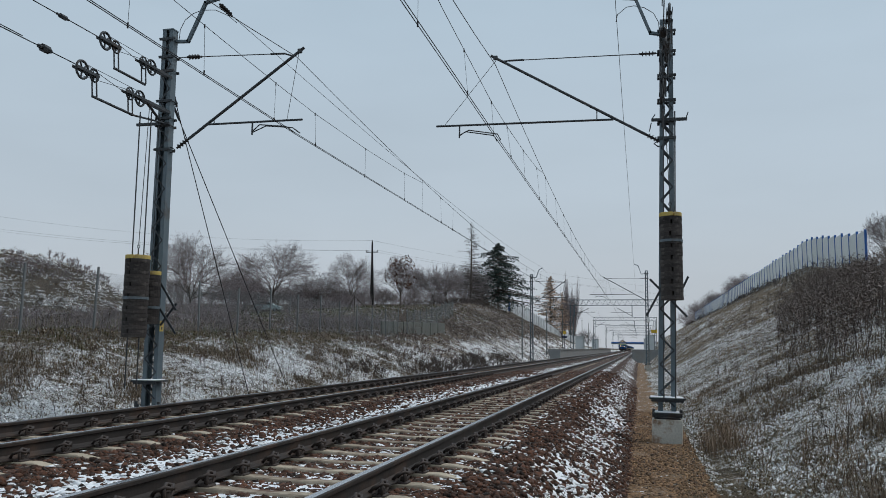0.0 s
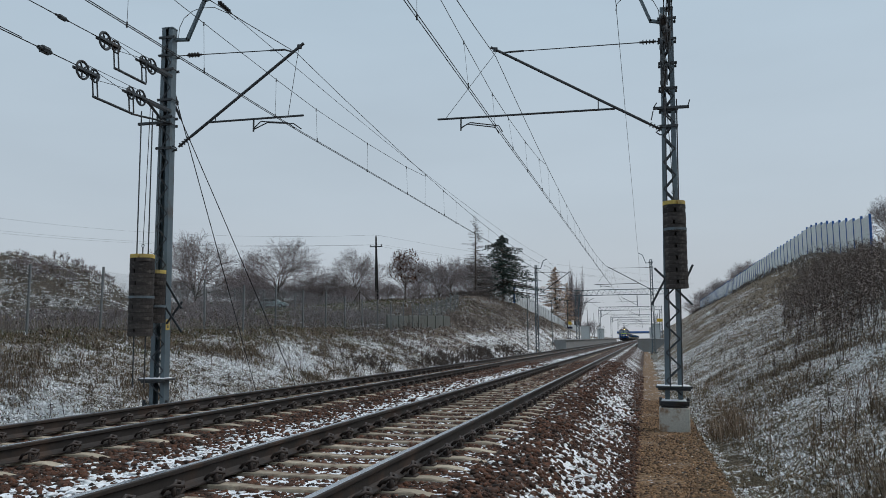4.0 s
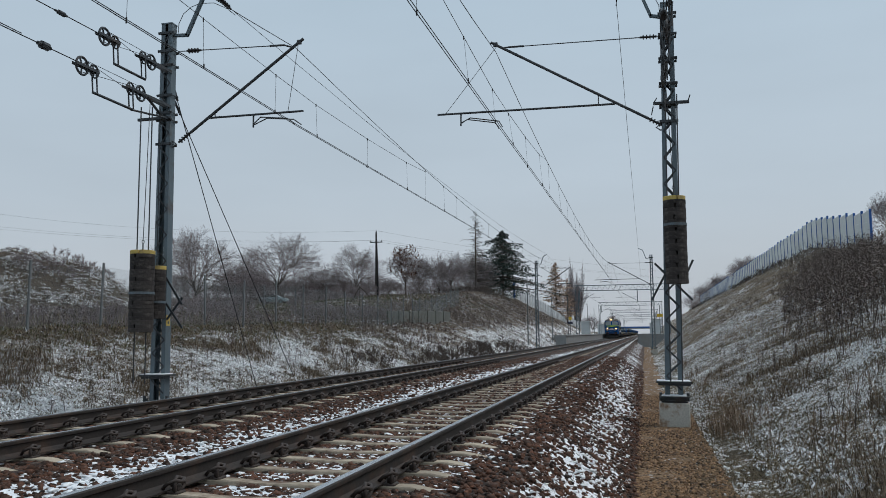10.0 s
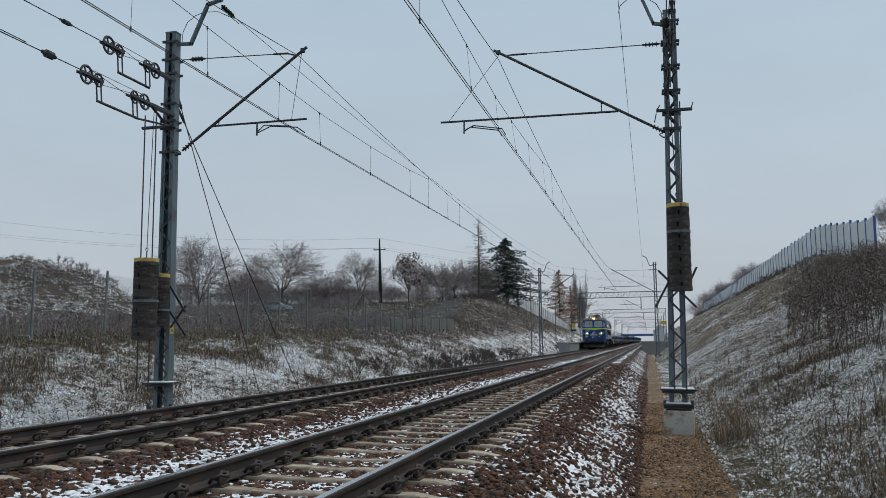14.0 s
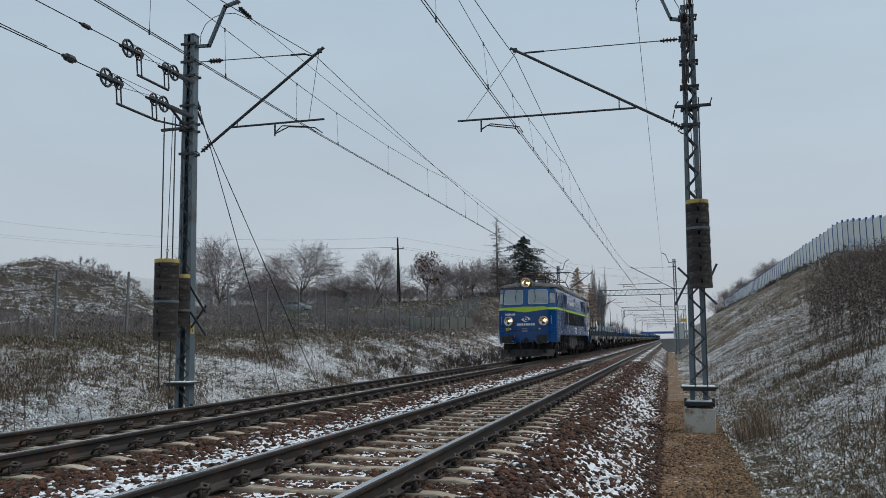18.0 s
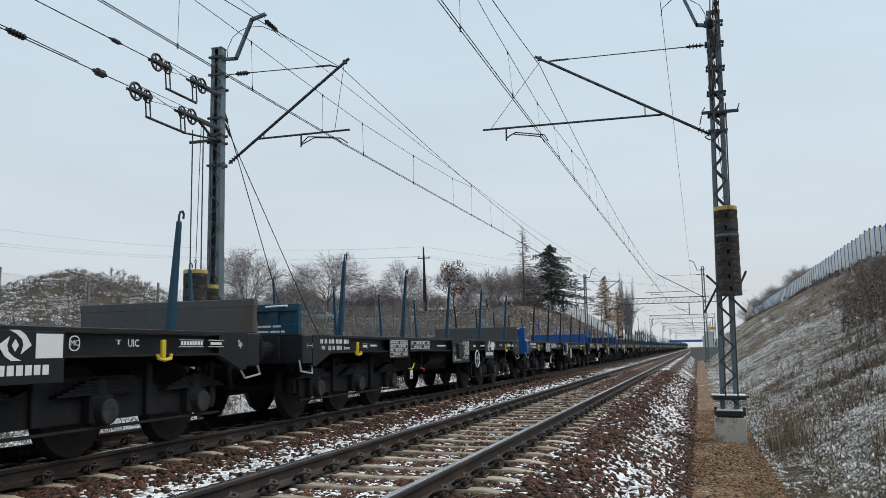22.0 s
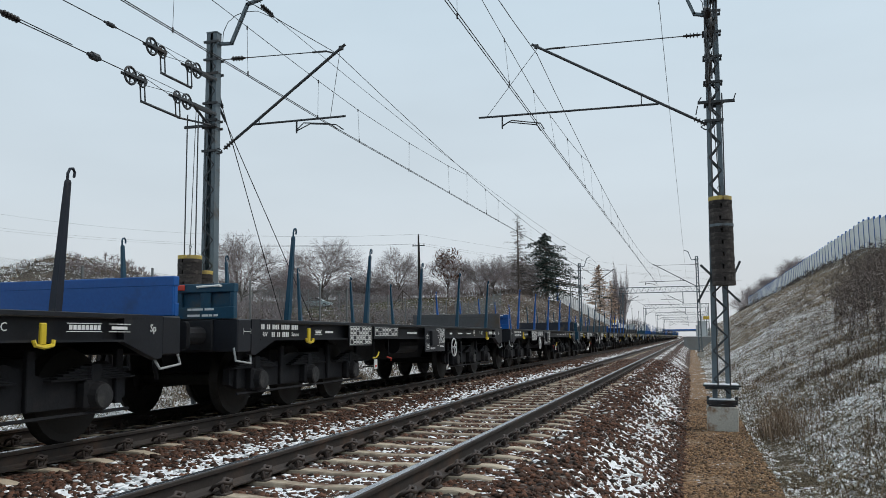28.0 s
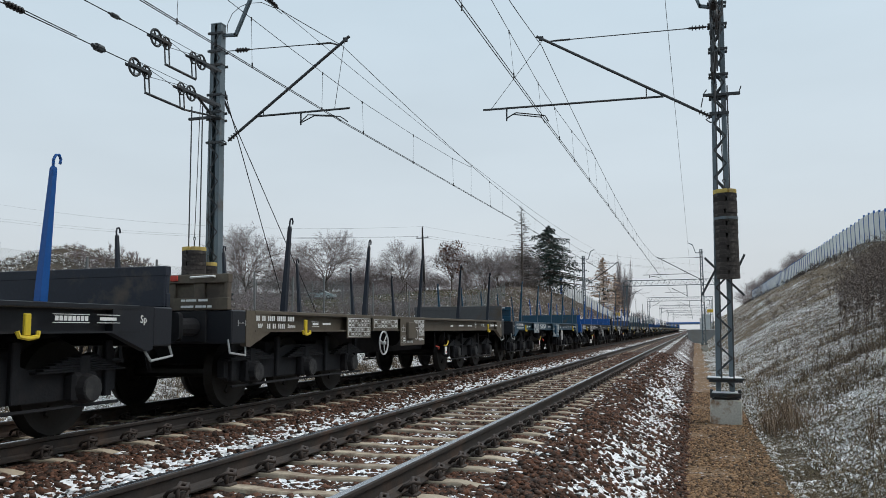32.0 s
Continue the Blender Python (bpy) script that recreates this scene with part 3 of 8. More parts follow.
def cantilever(m, d, low, tip, stay, stay_end, arm_in, arm_out, hang, drop, steady):
    """The bracket that holds the wires. Points are (reach, height) from the mast's base; d = -1 reaches to the left."""
    def P(q, y=0.0):
        return (d * q[0], y, q[1])
    a, b = Vector(P(low)), Vector(P(tip))
    u = (b - a).normalized()
    g = Mesh()
    g.cyl(a + u * 0.42, b, 0.032, n=10)
    g.box((-0.05, -0.03, -0.05), (0.05, 0.03, 0.05), 0.01, Matrix.Translation(b - u * 0.12))
    part("strut", g, STEELD, m, "thin diagonal steel tube")
    g = Mesh()
    insulator(g, a + u * 0.06, a + u * 0.44, 4, 0.06)
    part("strut_insulator", g, INSUL, m, "brown ribbed insulator")
    g = Mesh()
    g.tube([P((0.10, low[1] - 0.06)), P((0.18, low[1] - 0.06)), P((0.26, low[1])), P((0.18, low[1] + 0.06)), P((0.10, low[1] + 0.06))], 0.016, 5)
    part("hinge", g, STEELD, m)
    s0, s1 = Vector(P(stay)), Vector(P(stay_end))
    w = (s1 - s0).normalized()
    part("stay_rod", Mesh().cyl(s0, s1, 0.011, n=6), STEELD, m, "thin stay rod")
    g = Mesh()
    insulator(g, s0 + w * 0.22, s0 + w * 0.58, 4, 0.06)
    part("stay_insulator", g, INSUL, m, "brown ribbed insulator")
    part("stay_yoke", Mesh().cyl(s1 - w * 0.30, s1 + w * 0.05, 0.022, n=6).cyl(s1 + w * 0.03, b - u * 0.30, 0.018, n=6), STEELD, m)
    part("registration_tube", Mesh().cyl(P(arm_in), P(arm_out), 0.024, n=8), STEELD, m, "slender horizontal steel tube")
    part("tube_hanger", Mesh().cyl(P(hang), P((hang[0], arm_in[1])), 0.012, n=6), STEELD, m)
    g = Mesh().cyl(P((drop[0], drop[1] + 0.02)), P((drop[0], drop[2])), 0.020, n=6)
    for k in (0, 1):
        y = -0.06 + 0.12 * k
        pts = [P((drop[0], drop[2] + 0.06), y * 0.3)] + [P((q[0] + 0.10 * k, q[1]), y) for q in steady]
        g.tube(pts, 0.013, 6)
    part("steady_arm", g, STEELD, m, "bent arm that holds the contact wires")
    part("suspension_wire", Mesh().cyl(P((tip[0] - 0.12, tip[1] - 0.12)), P((arm_out[0] - (0.36 if d > 0 else 0.18), arm_out[1])), 0.006, n=4), WIRE, m)


def horn(m, d, z, pts, earth=True):
    g = Mesh()
    for off in (-0.035, 0.035):
        q = [Vector((d * a, off, b)) for a, b in pts]
        for i in range(len(q) - 1):
            e = (q[i + 1] - q[i]).normalized()
            n = Vector((-e.z, 0, e.x)) * 0.028
            t = Vector((0, 0.010, 0))
            a, b = q[i] - e * 0.02, q[i + 1] + e * 0.02
            g.add([a - n - t, a + n - t, b + n - t, b - n - t, a - n + t, a + n + t, b + n + t, b - n + t],
                  [(0, 1, 2, 3), (7, 6, 5, 4), (0, 4, 5, 1), (1, 5, 6, 2), (2, 6, 7, 3), (3, 7, 4, 0)])
    part("horn", g, STEEL, m, "bent grey bracket on the mast's head")
    if earth:
        e = pts[-1]
        part("jumper", Mesh().tube([(d * pts[0][0], 0.1, z), (d * (pts[0][0] + 0.02), 0.1, z + 0.28), (d * (pts[0][0] + 0.13), 0.1, z + 0.50), (d * (pts[0][0] + 0.33), 0.1, z + 0.64), (d * (pts[0][0] + 0.55), 0.1, z + 0.70), (d * (e[0] - 0.20), 0.2, z + 0.72), (d * e[0], 0.45, z + 0.66), (d * (e[0] + 0.04), 0.75, z + 0.62)], 0.008, 5), WIRE, m)


RIGHT_ARM = dict(low=(0.06, 5.82), tip=(3.88, 7.99), stay=(0.0, 7.84), stay_end=(3.42, 7.85), arm_in=(1.12, 6.39), arm_out=(5.12, 6.37),
                 hang=(1.48, 6.64), drop=(4.57, 6.37, 6.08), steady=((4.34, 6.24), (3.68, 6.13), (3.60, 5.99)))
LEFT_ARM = dict(low=(0.26, 5.74), tip=(3.29, 7.88), stay=(0.24, 7.88), stay_end=(2.80, 7.78), arm_in=(1.06, 6.28), arm_out=(3.30, 6.27),
                hang=(1.20, 6.45), drop=(2.13, 6.27, 5.99), steady=((2.33, 6.19), (2.95, 6.12), (3.13, 5.99)))


def counterweights(x, y, top, n, r, step, hang_from, label, group, strap=0.66):
    """A pile of slotted concrete discs on a rod, under ropes."""
    c = thing("counterweight", pose(x, y, top - n * step), label, "counterweight", group)
    disc = Mesh()
    slot = math.asin(0.018 / r)
    rim = [(r * math.cos(a), r * math.sin(a)) for a in np.linspace(-math.pi / 2 + slot, 1.5 * math.pi - slot, 22)]
    poly = rim + [(-0.018, -r * 0.5), (0.018, -r * 0.5)]
    v = [(px * k, py * k, z) for z, k in ((0.001, 0.988), (0.006, 1.0), (step - 0.005, 1.0), (step - 0.001, 0.988)) for px, py in poly]
    m = len(poly)
    f = [(j * m + i, j * m + (i + 1) % m, (j + 1) * m + (i + 1) % m, (j + 1) * m + i) for j in range(3) for i in range(m)]
    f += [tuple(range(m - 1, -1, -1)), tuple(range(3 * m, 4 * m))]
    disc.add(v, f)
    data = disc.data("disc", DISC)
    for k in range(n - 1):
        part("disc", data, DISC, c, at=pose(random.uniform(-0.005, 0.005), random.uniform(-0.005, 0.005), k * step, 0, 0, random.uniform(-6, 6) + (0 if k % 3 == 1 else 150)))
    part("top_disc", disc.data("top_disc", YELLOW), YELLOW, c, "yellow-painted top disc", at=pose(0, 0, (n - 1) * step, 0, 0, 15))
    part("strap", Mesh().lathe([(r + 0.010, 0.0), (r + 0.012, 0.0), (r + 0.012, 0.05), (r + 0.010, 0.05)], 24), STEEL, c, "grey steel strap", at=pose(0, 0, n * step * strap))
    part("eye", Mesh().cyl((0, 0, n * step), (0, 0, n * step + 0.16), 0.014, n=6).tube([(0.03 * math.cos(a), 0, n * step + 0.19 + 0.035 * math.sin(a)) for a in np.linspace(0, math.tau, 9)[:-1]], 0.008, 5, True), STEELD, c)
    g = Mesh()
    g.cyl((0, 0, n * step + 0.2), (hang_from[0] - x, hang_from[1] - y, hang_from[2] - top + n * step), 0.008, n=5)
    part("rope", g, WIRE, c, "steel rope")
    return c


def guide_rods(m, x, y, z0, z1):
    g = Mesh()
    for a, b in ((-0.11, 0.0), (0.12, 0.06)):
        g.cyl((x + a, y + b, z0), (x + a, y + b, z1), 0.014, n=6)
    return part("guide_rod", g, STEELD, m, "upright guide rods for the weights")


def wheel(g, c, r, axis, spokes=5, rim=0.14):
    """A pulley with round holes: rim, hub and spokes about an axis."""
    c, ax = Vector(c), Vector(axis).normalized()
    u = ax.orthogonal().normalized()
    w = ax.cross(u)
    ring = [c + r * (math.cos(t) * u + math.sin(t) * w) for t in np.linspace(0, math.tau, 21)[:-1]]
    g.tube(ring, r * rim, 6, True)
    g.cyl(c - ax * 0.04, c + ax * 0.04, r * rim * 1.8, n=8)
    for k in range(spokes):
        t = math.tau * k / spokes
        g.cyl(c, c + r * (math.cos(t) * u + math.sin(t) * w), r * rim * 0.75, n=5)


def tension_gear(m, x, ys, z, drop):
    """Four pulleys in two fork frames with a bowed safety bar, on the wire's pull. ys from the mast outwards."""
    for k, (y, r) in enumerate(zip(ys, (0.16, 0.125, 0.125, 0.17))):
        g = Mesh()
        wheel(g, (x, y, z), r, (1, 0, 0))
        part("pulley", g, STEELD, m, "grey steel pulley with round holes")
    for a, b in ((ys[0] + 0.22, ys[1] - 0.22), (ys[2] + 0.10, ys[3] - 0.22)):
        g = Mesh()
        for s in (-0.05, 0.05):
            g.box((x + s - 0.007, b, z - 0.03), (x + s + 0.007, a, z + 0.03), 0.004)
        part("fork", g, STEELD, m)
    g = Mesh()
    for s in (-0.05, 0.05):
        g.tube([(x + s, ys[1], z), (x + s, ys[1] + 0.05, z - drop), ], 0.016, 5)
        g.tube([(x + s, ys[2], z), (x + s, ys[2] + 0.05, z - drop)], 0.016, 5)
    g.cyl((x, ys[1] + 0.1, z - drop), (x, ys[2] - 0.02, z - drop), 0.028, n=6)
    part("safety_bar", g, STEELD, m, "bowed safety bar under the pulleys")
    g = Mesh()
    for k, (a, b) in enumerate(((0.15, 0.15), (-0.12, 0.11), (0.13, -0.12))):
        g.cyl((x + 0.02 * (k - 1), ys[3], z + a), (x + 0.02 * (k - 1), ys[0], z + b), 0.006, n=4)
    part("tackle_rope", g, WIRE, m, "steel rope between the pulleys")


CROSSED = (((-0.42, -0.45), (0.05, 0.45), -0.16), ((0.40, -0.45), (-0.35, 0.32), -0.20), ((0.30, 0.12), (0.42, 0.38), -0.24))
LEANING = (((0.20, 0.66), (0.61, 0.055), -0.20), ((0.605, 0.20), (0.24, -0.27), -0.17), ((0.24, 0.09), (0.65, -0.45), -0.23))


def cross_brace(m, z, rows=CROSSED):
    """Crossed bars fixed to the mast below the weights."""
    g = Mesh()
    for a, b, y in rows:
        p, q = Vector((a[0], y, z + a[1])), Vector((b[0], y, z + b[1]))
        d = (q - p).normalized()
        u = Vector((-d.z, 0, d.x)) * 0.022
        t = Vector((0, 0.012, 0))
        g.add([p - u - t, p + u - t, q + u - t, q - u - t, p - u + t, p + u + t, q + u + t, q - u + t],
              [(0, 1, 2, 3), (7, 6, 5, 4), (0, 4, 5, 1), (1, 5, 6, 2), (2, 6, 7, 3), (3, 7, 4, 0)])
    part("cross_brace", g, STEELD, m, "crossed dark steel bars")


def snow_shelf(m, z, w, x=0.0):
    part("platform_plate", Mesh().box((x - w, -0.34, z), (x + w, 0.16, z + 0.035), 0.006).box((x - w * 0.9, -0.30, z - 0.05), (x + w * 0.9, -0.24, z - 0.005), 0.006), STEELD, m)
    part("snow_cap", Mesh().box((x - w + 0.02, -0.33, z + 0.035), (x + w - 0.04, 0.10, z + 0.055), 0.009), SNOW, m, "thin snow on the plate")


# near mast beside the path
m, wd, nw, h = mast_body("catenary_mast", 3.40, 17.75, -0.44, 8.11, 1.05, "grey lattice mast with cantilever on a concrete footing", "catenary masts")
cantilever(m, -1, **RIGHT_ARM)
for z in (8.30, 7.84, 7.30, 6.75, 6.28, 5.92):
    clamp(m, z, 0.29)
horn(m, -1, 8.3, ((0.14, 8.27), (0.34, 8.31), (0.66, 9.12), (1.06, 9.17)))
g = Mesh()
g.box((-0.32, -0.20, 6.27), (0.42, -0.14, 6.33), 0.006)
g.cyl((-0.32, -0.17, 6.24), (-0.36, -0.17, 6.05), 0.012, n=5)
g.cyl((-0.30, -0.17, 6.33), (-0.24, -0.17, 6.42), 0.012, n=5)
g.cyl((0.40, -0.17, 6.33), (0.44, -0.17, 6.45), 0.012, n=5)
part("guide_bracket", g, STEELD, m)
tension_gear(m, -0.02, (-0.75, -1.05, -2.05, -2.4), 7.75, 0.45)
tension_gear(m, -0.10, (-0.85, -1.2, -2.4, -2.8), 6.95, 0.45)
for z, y in ((7.75, -0.6), (6.95, -0.7)):
    for s in (-0.07, 0.03):
        part("anchor_fork", Mesh().box((s - 0.008, y, z - 0.035), (s + 0.008, -0.08, z + 0.035), 0.004), STEELD, m)
for z, y, r in ((8.10, -0.42, 0.17), (7.52, -0.50, 0.20), (7.18, -0.55, 0.16), (6.72, -0.60, 0.20)):
    q = Mesh()
    wheel(q, (-0.13, y, z), r, (1, 0, 0), 5)
    part("guide_pulley", q, STEELD, m, "dark spoked pulley")
    part("pulley_bracket", Mesh().cyl((-0.13, y, z), (-0.08, -0.10, z + 0.12), 0.022, n=6).cyl((-0.13, y, z), (-0.08, -0.10, z - 0.14), 0.022, n=6), STEELD, m)
part("tension_wire", Mesh().cyl((-0.15, -0.62, 6.75), (-0.15, -0.55, 8.05), 0.012, n=5), WIRE, m)
part("tension_wire", Mesh().cyl((-0.11, -0.66, 6.0), (-0.11, -0.66, 7.5), 0.012, n=5), WIRE, m)
guide_rods(m, 0.02, -0.85, 0.45, 6.3)
cross_brace(m, 2.55)
snow_shelf(m, 0.40, 0.36)
snow_shelf(m, 0.10, 0.28)
counterweights(3.52, 16.9, 3.72, 22, 0.222, 0.08, (3.45, 16.95, 6.0), "tall pile of dark concrete discs with a yellow top", "counterweights")

# far mast across the tracks
m, wd, nw, h = mast_body("catenary_mast", -7.42, 15.9, -0.46, 8.07, 0.0, "grey lattice mast with pulleys, guys and a small yellow sign", "catenary masts")
cantilever(m, 1, **LEFT_ARM)
for z in (8.30, 7.88, 7.55, 6.85, 6.45, 6.28, 5.74):
    clamp(m, z, 0.29)
horn(m, 1, 8.3, ((0.16, 8.26), (0.46, 8.24), (0.86, 9.12), (1.2, 9.2)))
tension_gear(m, 0.10, (-0.80, -1.10, -2.04, -2.38), 7.38, 0.45)
tension_gear(m, 0.10, (-1.15, -1.5, -2.65, -3.0), 6.58, 0.42)
for z, y in ((7.38, -0.62), (6.58, -0.95)):
    for s in (0.05, 0.15):
        part("anchor_fork", Mesh().box((s - 0.008, y, z - 0.035), (s + 0.008, -0.08, z + 0.035), 0.004), STEELD, m)
part("fork_strut", Mesh().cyl((0.1, -0.9, 6.56), (0.0, -0.1, 6.30), 0.03, n=6), STEELD, m)
g = Mesh().box((-0.62, -0.20, 6.28), (0.2, -0.14, 6.34), 0.006).cyl((-0.3, -0.9, 6.33), (0.1, -0.15, 6.31), 0.025, n=6)
part("guide_bracket", g, STEELD, m)
guide_rods(m, 0.10, -0.95, 0.5, 6.35)
cross_brace(m, 2.1, LEANING)
snow_shelf(m, 0.62, 0.30)
part("yellow_sign", Mesh().box((0.165, -0.09, 1.70), (0.18, 0.05, 1.93), 0.003), YELLOW, m, "small yellow warning plate with black marks")
part("sign_mark", Mesh().box((0.180, -0.05, 1.84), (0.183, 0.0, 1.90), 0.001), STEELD, m)
part("sign_mark", Mesh().box((0.180, -0.045, 1.74), (0.183, 0.005, 1.80), 0.001), STEELD, m)
counterweights(-7.29, 14.95, 2.80, 21, 0.25, 0.081, (-7.32, 15.1, 6.0), "pile of concrete discs with a yellow top", "counterweights", 0.46)
counterweights(-7.33, 15.53, 2.52, 14, 0.20, 0.081, (-7.33, 15.5, 6.0), "smaller pile of concrete discs with a yellow top", "counterweights", 0.29)
for k, (z, gx, gy) in enumerate(((6.75, -8.35, 22.6), (6.45, -8.25, 25.4))):
    guy = thing("guy_wire", pose(gx, gy, float(terrain(gx, gy))), "taut steel guy from the mast to the bank", "guy wire", "guy wires")
    d = (-7.36 - gx, 15.98 - gy, z - float(terrain(gx, gy)))
    part("wire", Mesh().cyl((0, 0, 0), d, 0.011, n=5), WIRE, guy)
    part("turnbuckle", Mesh().cyl([c * 0.955 for c in d], [c * 0.985 for c in d], 0.03, n=6), STEELD, guy)
    part("anchor_eye", Mesh().cyl((0, 0, -0.2), (0, 0.02, 0.25), 0.03, n=6), STEELD, guy)

# the next pair
for x, y, d, arm, bz in ((3.62, 76.6, -1, RIGHT_ARM, -0.44), (-7.25, 79.2, 1, LEFT_ARM, -0.46)):
    m, *_ = mast_body("catenary_mast", x, y, bz, 8.1, 0.0, "distant grey lattice mast with a cantilever", "catenary masts")
    cantilever(m, d, **arm)
    horn(m, d, 8.3, ((0.16, 8.26), (0.46, 8.24), (0.72, 9.0), (1.06, 9.16)), False)
    for z in (8.3, 7.85, 5.85):
        clamp(m, z, 0.29)


def droop(a, b, sag, n=16):
    a, b = Vector(a), Vector(b)
    return [a.lerp(b, k / n) - Vector((0, 0, 4 * sag * (k / n) * (1 - k / n))) for k in range(n + 1)]


def overhead_line(stations, messenger, stitch, drops, group):
    """Two contact wires, a messenger, a stitch wire slung below it at the support, and droppers."""
    ln = thing("overhead_line", pose(0, 0, 0), "thin dark contact wires with messenger and droppers", "overhead wire", group)
    for off in (-0.022, 0.022):
        part("contact_wire", Mesh().tube([(x + off, y, z) for x, y, z in stations], 0.0075, 5), WIRE, ln, "dark grooved contact wire")
    part("messenger_wire", Mesh().tube(messenger, 0.008, 5), WIRE, ln)
    part("stitch_wire", Mesh().tube(stitch, 0.006, 5), WIRE, ln, "thin stitch wire under the messenger")

    def at(line, y):
        return Vector([float(np.interp(y, [p[1] for p in line], [p[k] for p in line])) for k in range(3)])
    for k, y in enumerate(drops):
        top = at(stitch if stitch[0][1] < y < stitch[-1][1] else messenger, y)
        low = at(stations, y) + Vector((0.022 * (-1) ** k, 0, 0))
        g = Mesh().cyl(top, low, 0.0035, n=4)
        g.cyl(low - Vector((0, 0, 0.03)), low + Vector((0, 0, 0.06)), 0.013, n=5)
        g.cyl(top - Vector((0, 0, 0.05)), top + Vector((0, 0, 0.02)), 0.012, n=5)
        part("dropper", g, WIRE, ln, "thin dropper with its clamps")
    return ln


def spans(points, sag, n=12):
    out = []
    for a, b in zip(points, points[1:]):
        out += droop(a, b, sag, n)[:-1]
    return out + [Vector(points[-1])]


FAR = [138, 198, 260, 320, 380]
RIGHT_DROPS = [-8, -4, 0, 4, 7.6, 10.9, 14.2, 17.2, 19.35, 22.1, 25.05, 27.4, 30.55, 33.8, 37.0, 40.0, 42.8, 46.0, 49.3, 53, 56.5, 60, 63.5, 67, 70.5, 74]
LEFT_DROPS = [-8, -4, 0, 3, 6.4, 9.9, 12.0, 14.9, 17.0, 20.5, 24.1, 26.3, 28.8, 30.8, 34.0, 37.3, 40.5, 44, 47.5, 51, 54.5, 58, 61.5, 65, 68.5, 72, 75.5]
overhead_line([(-0.29, -44, 5.6), (-0.14, 17.75, 5.60), (0.15, 76.6, 5.6)] + [(0.15 * (-1) ** k, y, 5.6) for k, y in enumerate(FAR)],
              droop((0.15, -44, 7.3), (-0.22, 17.75, 7.36), 1.4, 24)[:-1] + spans([(-0.22, 17.75, 7.38), (0.15, 76.6, 7.32)] + [(0.15 * (-1) ** k, y, 7.3) for k, y in enumerate(FAR)], 1.08, 24),
              [(-0.17, 8.7, 6.75), (-0.19, 12.4, 6.50), (-0.21, 15.5, 6.41), (-0.22, 17.2, 6.36), (-0.21, 19.35, 6.375), (-0.19, 22.1, 6.44), (-0.17, 25.05, 6.58), (-0.16, 26.8, 6.78)], RIGHT_DROPS, "overhead lines")
overhead_line([(-3.6, -44, 5.55), (-4.29, 15.9, 5.52), (-3.7, 79.2, 5.55)] + [(LEFT + 0.2 * (-1) ** k, y, 5.6) for k, y in enumerate(FAR)],
              droop((-3.6, -44, 7.3), (-4.30, 15.9, 7.20), 1.5, 24)[:-1] + spans([(-4.30, 15.9, 7.22), (-3.7, 79.2, 7.3)] + [(LEFT + 0.2 * (-1) ** k, y, 7.3) for k, y in enumerate(FAR)], 1.22, 24),
              [(-4.19, 6.5, 6.45), (-4.24, 11.06, 6.40), (-4.27, 13.3, 6.34), (-4.29, 15.07, 6.30), (-4.29, 16.96, 6.26), (-4.26, 20.5, 6.28), (-4.22, 24.07, 6.37), (-4.20, 26.3, 6.50)], LEFT_DROPS, "overhead lines")


def strung_wire(pts, r, label, ins=()):
    w = thing("strung_wire", pose(0, 0, 0), label, "overhead wire", "strung wires")
    part("wire", Mesh().tube(pts, r, 5), WIRE, w)
    for p, q in ins:
        g = Mesh()
        insulator(g, p, q, 5, 0.06)
        part("insulator", g, INSUL, w, "brown ribbed insulator")
    return w


def along(pts, t0, t1):
    a, b = Vector(pts[0]), Vector(pts[-1])
    return a.lerp(b, t0), a.lerp(b, t1)


def fitting(w, line, y, r, label):
    """A short turned fitting on a wire at y."""
    c = Vector([float(np.interp(-y, [-p[1] for p in line], [p[k] for p in line])) for k in range(3)])
    part("wire_fitting", Mesh().cyl(c - Vector((0, 0.16, 0)), c + Vector((0, 0.16, 0)), r * 0.5, n=8).cyl(c - Vector((0, 0.07, 0)), c + Vector((0, 0.09, 0)), r, n=8), STEELD, w, label)


a = droop((-7.32, 13.4, 6.92), (-6.9, -44, 7.1), 0.25, 40)
w = strung_wire(a, 0.010, "tensioned wire anchored at the mast", [along(a, 0.075, 0.083)])
fitting(w, a, 12.27, 0.045, "dark clevis on the wire")
a = droop((-7.32, 12.75, 6.16), (-6.9, -44, 6.2), 0.10, 40)
w = strung_wire(a, 0.010, "tensioned wire anchored at the mast", [along(a, 0.046, 0.053)])
fitting(w, a, 11.88, 0.075, "dark yoke where two wires join")
part("wire", Mesh().tube([p + Vector((0, 0, 0.05 * min(max((11.8 - p.y) / 0.8, 0), 1))) for p in a if p.y < 11.9], 0.009, 5), WIRE, w)
for z in (7.31, 6.51):
    a = droop((3.38, 15.0, z), (2.2, -44, z), 0.2)
    strung_wire(a, 0.010, "tensioned wire anchored at the mast", [along(a, 0.01, 0.016)])
strung_wire(droop((2.47, 17.75, 8.72), (2.51, 76.6, 8.72), 0.04) + droop((2.51, 76.6, 8.72), (2.6, 138, 8.6), 0.2), 0.007, "thin earth wire from mast head to mast head")
strung_wire(droop((2.45, -44, 8.8), (2.47, 17.75, 8.72), 0.3), 0.007, "thin earth wire from mast head to mast head")
strung_wire(droop((-6.22, 15.9, 8.58), (-6.3, 79.2, 8.82), 0.52) + droop((-6.3, 79.2, 8.82), (-6.4, 138, 8.6), 0.5), 0.007, "thin earth wire from mast head to mast head")
